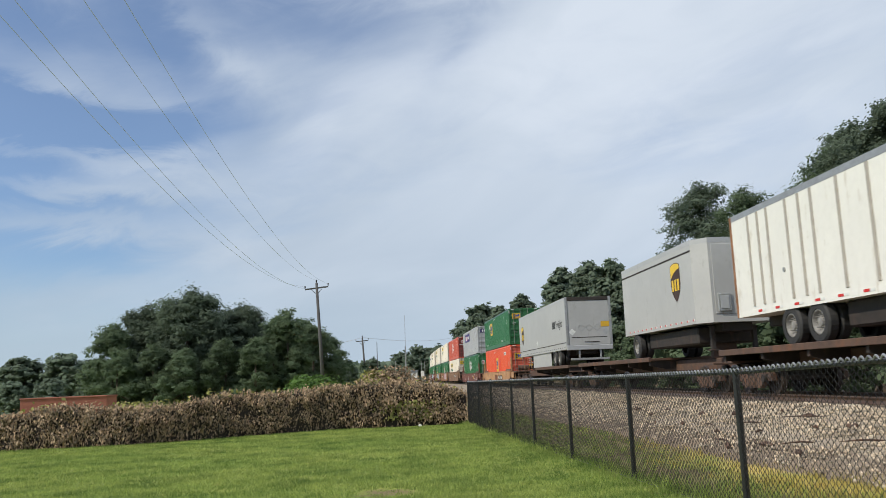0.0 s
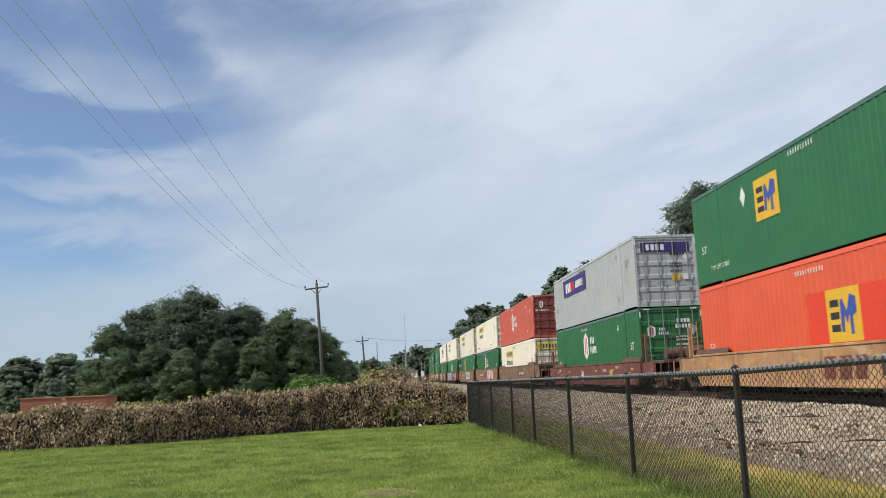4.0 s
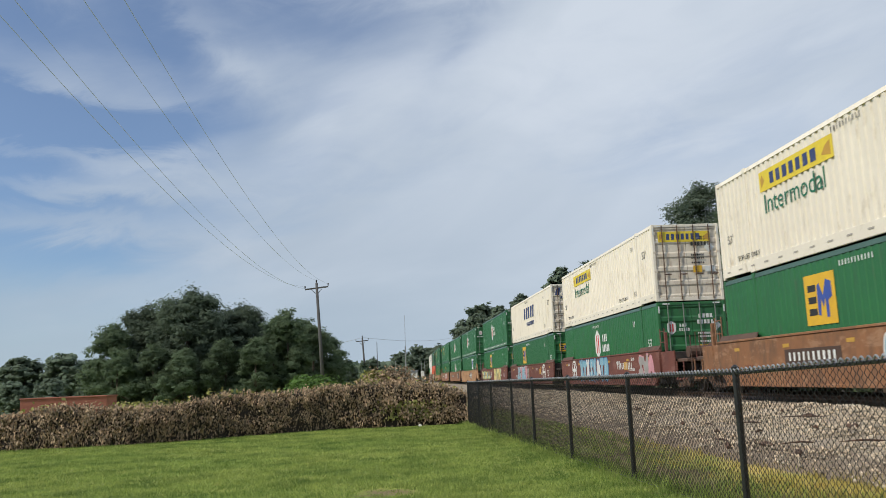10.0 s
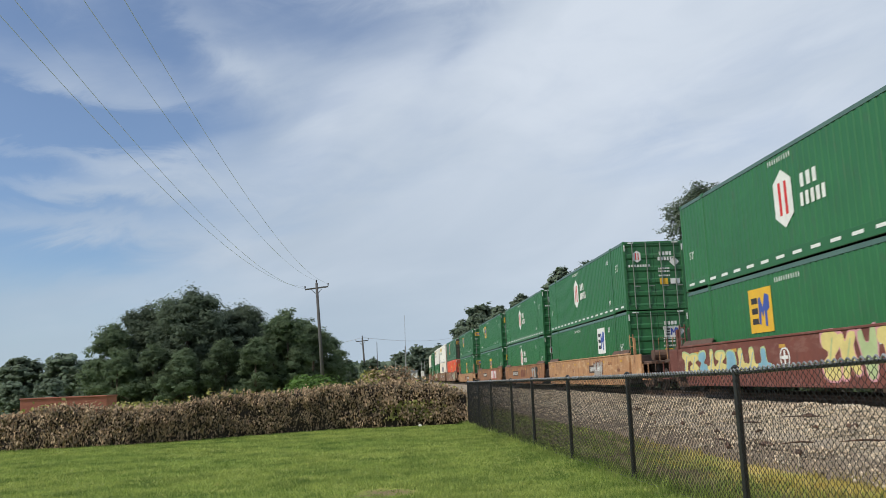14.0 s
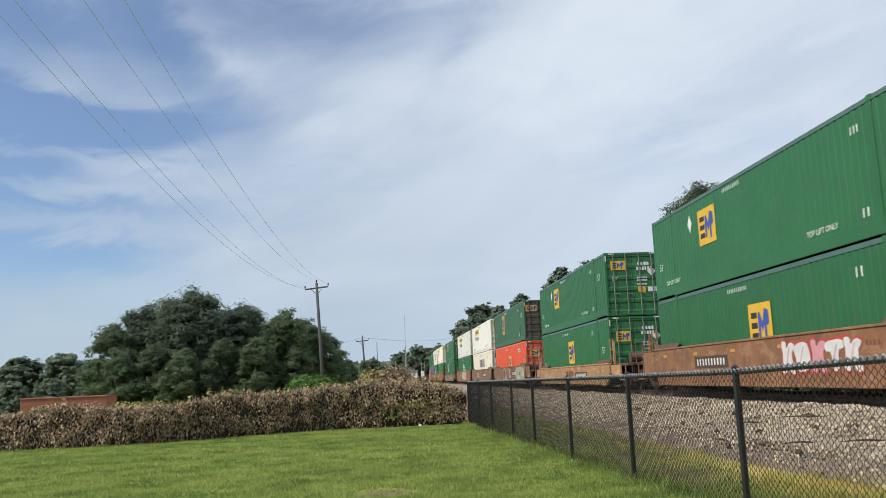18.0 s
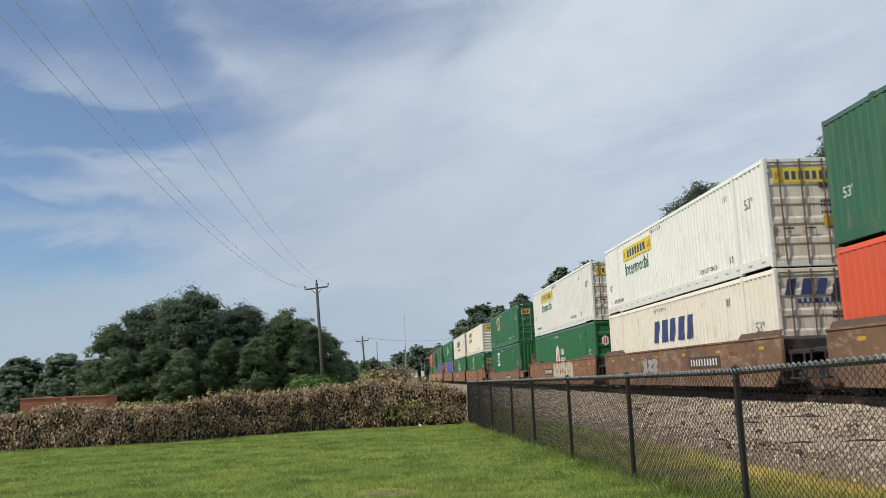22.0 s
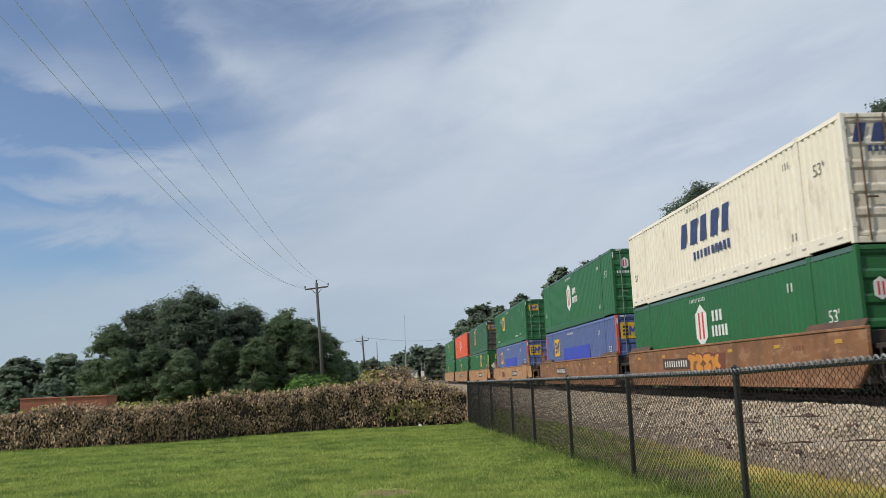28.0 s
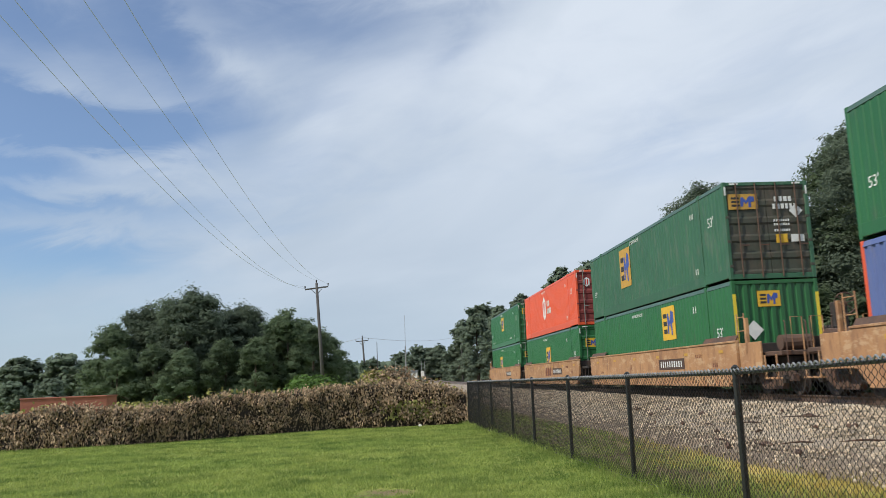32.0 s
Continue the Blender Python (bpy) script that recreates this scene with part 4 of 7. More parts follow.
def letters(text, size, mat):
    """Readable words, as a flat mesh with its left end at 0."""
    k = (text, size, mat.name)
    if k not in MESHES:
        cu = bpy.data.curves.new("letters", "FONT")
        cu.body, cu.size, cu.extrude, cu.resolution_u = text, size, 0.0015, 3
        ob = bpy.data.objects.new("letters", cu)
        scene.collection.objects.link(ob)
        bpy.context.view_layer.update()
        me = bpy.data.meshes.new_from_object(ob.evaluated_get(bpy.context.evaluated_depsgraph_get()))
        me.materials.clear()
        me.materials.append(mat)
        bpy.data.objects.remove(ob)
        MESHES[k] = me
    return MESHES[k]


def corrugated(depth, pitch, y0, y1, z0, z1, x, sign=1):
    """A standing sheet with trapezoid ribs; x is its outer face."""
    g = Geo()
    n = int(round((y1 - y0) / pitch))
    p = (y1 - y0) / n
    prof = []
    for i in range(n):
        a = y0 + i * p
        prof += [(a, 0.0), (a + 0.40 * p, 0.0), (a + 0.5 * p, depth), (a + 0.9 * p, depth)]
    prof.append((y1, 0.0))
    k = len(prof)
    v = [(x + sign * d, y, z) for z in (z0, z1) for y, d in prof]
    g.add(v, [(i, i + 1, k + i + 1, k + i) for i in range(k - 1)])
    return g


def cross_sheet(depth, pitch, x0, x1, z0, z1, y):
    g = corrugated(depth, pitch, x0, x1, z0, z1, 0.0)
    g.v = [(b, y + a, c) for a, b, c in g.v]
    return g


def ribbed_door(x0, x1, z0, z1, y, bands, depth=0.028):
    """A door leaf with sunken horizontal bands, in one piece."""
    h = (z1 - z0) / bands
    prof = [(y, z0)]
    for i in range(bands):
        a = z0 + i * h
        prof += [(y, a + 0.12 * h), (y + depth, a + 0.24 * h), (y + depth, a + 0.76 * h), (y, a + 0.88 * h)]
    prof += [(y, z1), (y + depth + 0.03, z1), (y + depth + 0.03, z0)]
    return Geo().slab(prof, "x", x0, x1)


# --- paint schemes ---
def square_logo(ob, y, z, w=1.34, h=0.98, panel=None, front=False, x=0.0):
    at = on_front(x, z) if front else on_side(y, z)
    p = part("logo_panel", shared(f"logo_panel_{w}_{h}", lambda: flat([rect(-w / 2, -h / 2, w, h)]), panel or M_YELLOW), None, ob, at=at)
    k = w / 1.34
    q = h / 0.98
    dark = [rect(-0.52 * k, zz * q, 0.36 * k, 0.13 * q) for zz in (-0.30, -0.07, 0.16)]
    part("logo_mark", shared(f"logo_dark_{w}_{h}", lambda: flat(dark), M_BLACK_MARK), None, p, at=Matrix.Translation((0, 0, 0.004)))
    zig = [(-0.12, -0.30), (-0.01, -0.32), (0.04, 0.0), (0.14, -0.16), (0.24, 0.02), (0.24, -0.36), (0.36, -0.36), (0.36, -0.04), (0.52, 0.02), (0.52, 0.30), (0.30, 0.36), (0.14, 0.06), (0.0, 0.30), (-0.10, 0.26)]
    blue = [[(a * k, b * q) for a, b in zig]]
    part("logo_mark", shared(f"logo_blue_{w}_{h}", lambda: flat(blue), M_BLUE_MARK), None, p, at=Matrix.Translation((0, 0, 0.004)))


def hexagon(w, h, cut):
    return [(-w / 2, -h / 2 + cut), (0, -h / 2), (w / 2, -h / 2 + cut), (w / 2, h / 2 - cut), (0, h / 2), (-w / 2, h / 2 - cut)]


def hex_logo(ob, y, z, w=0.95, h=1.48, words=True, front=False, x=0.0, k=1.0):
    at = on_front(x, z) if front else on_side(y, z)
    p = part("logo_panel", shared(f"hex_{w}_{h}_{k}", lambda: flat([hexagon(w * k, h * k, 0.3 * k)]), M_WHITE_MARK), None, ob, at=at)
    red = [rect(-0.22 * k, -0.42 * k, 0.13 * k, 0.84 * k), rect(0.09 * k, -0.42 * k, 0.13 * k, 0.84 * k)]
    part("logo_mark", shared(f"hex_red_{k}", lambda: flat(red), M_RED_MARK), None, p, at=Matrix.Translation((0, 0, 0.004)))
    if words:
        rows = []
        for n, dy, wid, off in ((3, 0.24, 0.20, -0.12), (5, -0.22, 0.16, 0.0)):
            rows += [[(a + (1.42 + off) * k, b + dy * k) for a, b in o] for o in bars(n, wid * k, 0.33 * k, 0.09 * k, seed=n)]
        part("lettering", shared(f"hex_words_{k}", lambda: flat(rows), M_WHITE_MARK), None, p)


def long_panel(ob, y=11.4, z=2.27, w=3.7, h=0.53, word="Intermodal", word_z=1.42, front=False, x=0.0):
    """A long yellow name panel, and the word below it."""
    at = on_front(x, z) if front else on_side(y, z)
    p = part("name_panel", shared(f"name_panel_{w}", lambda: flat([rect(-w / 2, -h / 2, w, h)]), M_LEMON), None, ob, "faded yellow name panel", at=at)
    dark = [[(a - 0.02 * w, b) for a, b in o] for o in bars(7, 0.072 * w, 0.30 * h / 0.53, 0.022 * w, seed=4)]
    part("lettering", shared(f"name_bars_{w}", lambda: flat(dark), M_NAVY), None, p, at=Matrix.Translation((0, 0, 0.004)))
    for k, o in enumerate(([(0.36 * w, -0.2 * h), (0.47 * w, -0.35 * h), (0.47 * w, 0.3 * h), (0.41 * w, 0.15 * h)], [(-0.47 * w, -0.35 * h), (-0.42 * w, 0.0), (-0.45 * w, 0.32 * h), (-0.48 * w, 0.1 * h)])):
        part("emblem", shared(f"name_swoosh_{w}_{k}", lambda: flat([o]), M_OCHRE), None, p, at=Matrix.Translation((0, 0, 0.004)))
    if word and not front:
        me = letters(word, 0.72, M_GREEN_MARK)
        t = part("lettering", me, None, ob, "green lettering", at=on_side(y + 1.72, word_z))
        t.scale = (3.4 / 3.45, 1.0, 1.0)


def slant_name(ob, y, z, w=4.3, h=0.78, front=False, x=0.0, mat=None, under=True):
    at = on_front(x, z) if front else on_side(y, z)
    k = w / 4.3
    p = part("lettering", shared(f"slant_{w}_{h}", lambda: flat(bars(5, 0.62 * k, h, 0.24 * k, 0.28, 8)), mat or M_NAVY), None, ob, "navy slanted lettering", at=at)
    if under:
        part("small_lettering", shared(f"slant_under_{w}", lambda: flat(bars(10, 0.22 * k, 0.26 * k, 0.08 * k, 0.0, 9)), M_NAVY), None, ob, at=on_front(x, z - 0.75 * k) if front else on_side(y - 0.4, z - 0.78))


def small_marks(ob, mat, top=True, post=True, tens="53'"):
    """Numbers and notices as bars, and the length mark."""
    m = lambda n, w, h, seed: shared(f"marks_{n}_{w}_{h}", lambda: flat(bars(n, w * 0.5, h * 0.8, w * 0.9, 0, seed)), mat)
    part("lettering", letters(tens, 0.42, mat), None, ob, at=on_side(1.35, 1.75 if top else 1.3))
    part("lettering", letters(tens, 0.34, mat), None, ob, at=on_side(15.6, 1.0 if top else 0.9))
    if top:
        part("number_marking", m(10, 0.09, 0.16, 3), None, ob, at=on_side(9.0, 2.62))
        part("number_marking", m(3, 0.09, 0.22, 5), None, ob, at=on_side(2.6, 2.35))
    else:
        part("number_marking", m(11, 0.09, 0.15, 6), None, ob, at=on_side(9.2, 2.58))
        part("number_marking", m(2, 0.14, 0.28, 7), None, ob, at=on_side(3.0, 2.3))
    part("notice", m(2, 0.12, 0.24, 8), None, ob, at=on_side(2.5, 0.55))


def doors_end(ob, paint, style):
    y = -LEN / 2
    dark = style.get("door_paint") or paint
    for sgn in (-1, 1):
        x0, x1 = (-WID / 2 + 0.10, -0.008) if sgn < 0 else (0.008, WID / 2 - 0.10)
        d = part("door", shared(f"door{sgn}", lambda: ribbed_door(x0, x1, 0.16, HIGH - 0.12, y + 0.03, 5), dark), None, ob)
        for bx in (x0 + 0.30, x1 - 0.30):
            part("locking_bar", shared(f"bar{sgn}{bx:.2f}", lambda: Geo().tube([(bx, y - 0.012, 0.06), (bx, y - 0.012, HIGH - 0.04)], 0.021, 8), style.get("bar", M_BAR)), None, d, "galvanised locking bar")
            part("bar_handle", shared(f"hand{sgn}{bx:.2f}", lambda: Geo().box(bx - 0.02, bx + 0.26, y - 0.03, y - 0.012, 0.98, 1.02), style.get("bar", M_BAR)), None, d)
        for k in range(4):
            hz = 0.35 + 0.72 * k
            hx = x0 - 0.02 if sgn < 0 else x1 + 0.02
            part("hinge", shared(f"hinge{sgn}{k}", lambda: Geo().bev(hx - 0.06, hx + 0.06, y - 0.006, y + 0.03, hz, hz + 0.09, 0.008), dark), None, d)
    mark = style.get("mark", M_WHITE_MARK)
    m = lambda n, w, h, seed: shared(f"dmarks_{n}_{w}_{h}", lambda: flat(bars(n, w, h, w * 0.3, 0, seed)), mark)
    yy = y + 0.024
    part("number_marking", m(4, 0.11, 0.15, 11), None, ob, at=on_front(0.52, 2.36, yy))
    part("number_marking", m(6, 0.10, 0.15, 12), None, ob, at=on_front(0.56, 2.14, yy))
    for hz in (1.72, 1.60, 1.42):
        part("notice", m(7, 0.055, 0.07, 13), None, ob, at=on_front(0.42, hz, yy))
    part("warning_label", shared("label_w", lambda: flat([rect(-0.2, -0.11, 0.4, 0.22)]), M_WHITE_MARK), None, ob, at=on_front(0.86, 1.18, yy))
    part("warning_label", shared("label_o", lambda: flat([rect(-0.17, -0.13, 0.34, 0.26)]), M_YELLOW), None, ob, "orange warning label", at=on_front(0.38, 1.18, yy))
    part("placard", shared("placard", lambda: flat([[(-0.21, 0), (0, -0.21), (0.21, 0), (0, 0.21)]]), M_WHITE_MARK), None, ob, "white diamond placard", at=on_front(0.88, style.get("placard", 2.0), yy))
    for sx in (-1, 1):
        part("reflector", shared("refl_h", lambda: flat([rect(-0.13, -0.025, 0.26, 0.05)]), M_WHITE_MARK), None, ob, at=on_front(sx * 0.95, 2.83, y - 0.012))
        part("reflector", shared("refl_v", lambda: flat([rect(-0.025, -0.13, 0.05, 0.26)]), M_WHITE_MARK), None, ob, at=on_front(sx * 1.235, 2.62, y - 0.012))


def container(colour, label, upper, end="doors", paint=(), style=None, group="double-stacked containers"):
    """A 53-foot box: ribbed sides, rails, posts, roof, doors; paint is a list of functions."""
    style = style or {}
    P = PAINT[colour]
    ob = thing("shipping_container", label, "container", group=group)
    h, w, l = HIGH, WID / 2, LEN / 2
    pale = colour in ("cream", "white", "grey", "blue", "red")
    depth, pitch = (0.040, 0.275) if pale else (0.016, 0.275)
    for sgn in (-1, 1):
        part("side_panel", shared(f"side{sgn}{depth}", lambda: corrugated(depth, pitch, -l + 0.1, l - 0.1, 0.30, h - 0.115, sgn * (w - 0.004), -sgn), P), None, ob)
        cap = [(sgn * (w + 0.006), h - 0.125), (sgn * (w - 0.05), h - 0.125), (sgn * (w - 0.06), h - 0.005), (sgn * (w - 0.032), h - 0.005)]
        part("top_rail", shared(f"toprail{sgn}", lambda: Geo().slab(cap, "y", -l + 0.09, l - 0.09), M_CAP if colour in ("green", "dull_green") else P), None, ob)
        xa, xb = sgn * w - (0.05 if sgn > 0 else 0.0), sgn * w + (0.0 if sgn > 0 else 0.05)
        for q, (ya, yb, za) in enumerate(((-l + 0.11, -l + 1.92, 0.05), (-l + 2.04, l - 2.04, 0.012), (l - 1.92, l - 0.11, 0.05))):
            part("bottom_rail", shared(f"botrail{sgn}{q}", lambda: Geo().bev(xa, xb, ya, yb, za, 0.34, 0.012), style.get("rail_paint", P)), None, ob)
        for py in (-l + 1.98, l - 1.98):
            part("lifting_post", shared(f"liftpost{sgn}{py:.1f}", lambda: Geo().bev(sgn * w - (0.06 if sgn > 0 else 0.008), sgn * w + (0.008 if sgn > 0 else 0.06), py - 0.055, py + 0.055, 0.0, h, 0.01), P), None, ob)
            for cz in (0.0, h - 0.12):
                part("corner_casting", shared(f"lc{sgn}{py:.1f}{cz:.1f}", lambda: Geo().bev(sgn * w - (0.10 if sgn > 0 else 0.012), sgn * w + (0.012 if sgn > 0 else 0.10), py - 0.09, py + 0.09, cz, cz + 0.13, 0.012), style.get("casting", P)), None, ob)
        for py in (-l, l):
            y0, y1 = (py, py + 0.11) if py < 0 else (py - 0.11, py)
            part("corner_post", shared(f"cpost{sgn}{py:.1f}", lambda: Geo().bev(sgn * w - (0.11 if sgn > 0 else 0.0), sgn * w + (0.0 if sgn > 0 else 0.11), y0, y1, 0.0, h, 0.012), style.get("post_paint", P)), None, ob)
    part("roof", shared("roof", lambda: cross_roof(), P), None, ob)
    part("floor", shared("floor", lambda: Geo().box(-w + 0.05, w - 0.05, -l + 0.1, l - 0.1, 0.10, 0.20), M_GRIME), None, ob)
    part("end_wall", shared("endwall", lambda: cross_sheet(0.03, 0.25, -w + 0.1, w - 0.1, 0.1, h - 0.08, l - 0.05), P), None, ob)
    for zz in (0.0, h - 0.12):
        for py in (-l + 0.012, l - 0.1):
            part("end_rail", shared(f"endrail{zz:.1f}{py:.1f}", lambda: Geo().bev(-w + 0.1, w - 0.1, py, py + 0.09, zz + 0.005, zz + (0.15 if zz == 0 else 0.11), 0.01), P), None, ob)
    if end == "doors":
        doors_end(ob, style.get("door_paint") or P, style)
    elif end == "ribs":
        part("front_wall", shared("ribwall", lambda: ribbed_door(-w + 0.1, w - 0.1, 0.14, h - 0.11, -l + 0.04, 9, 0.05), P), None, ob)
    elif end == "bands":
        part("front_wall", shared("bandwall", lambda: ribbed_door(-w + 0.1, w - 0.1, 0.14, h - 0.11, -l + 0.04, 5, 0.04), P), None, ob)
    else:
        part("front_wall", shared("corrwall", lambda: cross_sheet(0.04, 0.27, -w + 0.1, w - 0.1, 0.14, h - 0.11, -l + 0.03), P), None, ob)
    small_marks(ob, M_FADED if colour in ("cream", "white", "grey") else M_WHITE_MARK, upper)
    for f in paint:
        f(ob)
    return ob


def cross_roof():
    g = Geo()
    n = 42
    l, w, h = LEN / 2 - 0.09, WID / 2 - 0.04, HIGH - 0.03
    prof = []
    p = 2 * l / n
    for i in range(n):
        a = -l + i * p
        prof += [(a, 0.0), (a + 0.4 * p, 0.0), (a + 0.5 * p, -0.02), (a + 0.9 * p, -0.02)]
    prof.append((l, 0.0))
    k = len(prof)
    g.add([(x, y, h + d) for x in (-w, w) for y, d in prof], [(i, i + 1, k + i + 1, k + i) for i in range(k - 1)])
    return g


def tape(ob):
    """White dashes of reflective tape along the bottom rail."""
    for k in range(18):
        part("reflective_dash", shared("tape_dash", lambda: flat([rect(-0.22, -0.04, 0.44, 0.08)]), M_WHITE_MARK), None, ob, at=on_side(0.6 + 0.88 * k, 0.19, -WID / 2 - 0.006))


def slots(ob):
    """Dark slots along a pale bottom rail."""
    for k in range(20):
        part("rail_slot", shared("rail_slot", lambda: flat([rect(-0.11, -0.02, 0.22, 0.04)]), PAINT["rib"]), None, ob, at=on_side(0.5 + 0.8 * k, 0.19, -WID / 2 - 0.006))


def lift_only_white(ob):
    part("lettering", letters("TOP LIFT ONLY", 0.20, M_WHITE_MARK), None, ob, at=on_side(5.0, 0.42))
    part("lettering", letters("TOP LIFT ONLY", 0.20, M_WHITE_MARK), None, ob, at=on_side(15.0, 0.42))


def lift_only(ob):
    part("lettering", letters("TOP LIFT ONLY", 0.20, M_BLACK_MARK), None, ob, at=on_side(5.0, 0.42))
    part("lettering", letters("TOP LIFT ONLY", 0.20, M_BLACK_MARK), None, ob, at=on_side(15.0, 0.42))


def emp_up(y=10.95, z=1.85):
    return [lift_only_white, lambda o: square_logo(o, y, z, 1.36, 1.12), lambda o: square_logo(o, 0, 2.3, 0.68, 0.42, front=True, x=-0.66), lambda o: part("lettering", letters("53'", 0.24, M_WHITE_MARK), None, o, at=on_front(-0.98, 1.62)),
            lambda o: part("placard", shared("side_placard", lambda: flat([[(-0.18, 0), (0, -0.3), (0.18, 0), (0, 0.3)]]), M_WHITE_MARK), None, o, at=on_side(y + 1.4, z + 0.3))]


def emp_low(y, z=1.88, panel=None, front=True, fx=-0.62, fz=2.0):
    out = [lambda o: square_logo(o, y, z, 1.36, 1.18, panel=panel)]
    if front:
        out.append(lambda o: square_logo(o, 0, fz, 0.68, 0.46, panel=panel, front=True, x=fx))
    return out


def hub_up():
    return [lambda o: hex_logo(o, 8.95, 1.6), lambda o: hex_logo(o, 0, 2.25, words=False, front=True, x=-0.7, k=0.34),
            lambda o: part("notice", shared("warn_bars", lambda: flat(bars(8, 0.09, 0.10, 0.03, 0, 21)), M_WHITE_MARK), None, o, at=on_front(-0.62, 1.86)), tape]


def hub_low(z=1.75, y=9.0):
    return [lambda o: hex_logo(o, y, z, h=1.35), lambda o: hex_logo(o, 0, 1.95, words=True, front=True, x=-0.8, k=0.34)]


def hunt_up():
    return [lambda o: long_panel(o), lambda o: long_panel(o, z=2.42, w=2.0, h=0.40, front=True, x=-0.05), slots, lift_only]


def swift_up():
    return [lambda o: slant_name(o, 8.1, 1.85), lambda o: slant_name(o, 0, 2.45, 2.1, 0.42, True), slots]


G, DG = "green", "dull_green"
PALE_END = {"mark": M_BLACK_MARK, "bar": M_RUSTY, "door_paint": PAINT["scuffed"]}
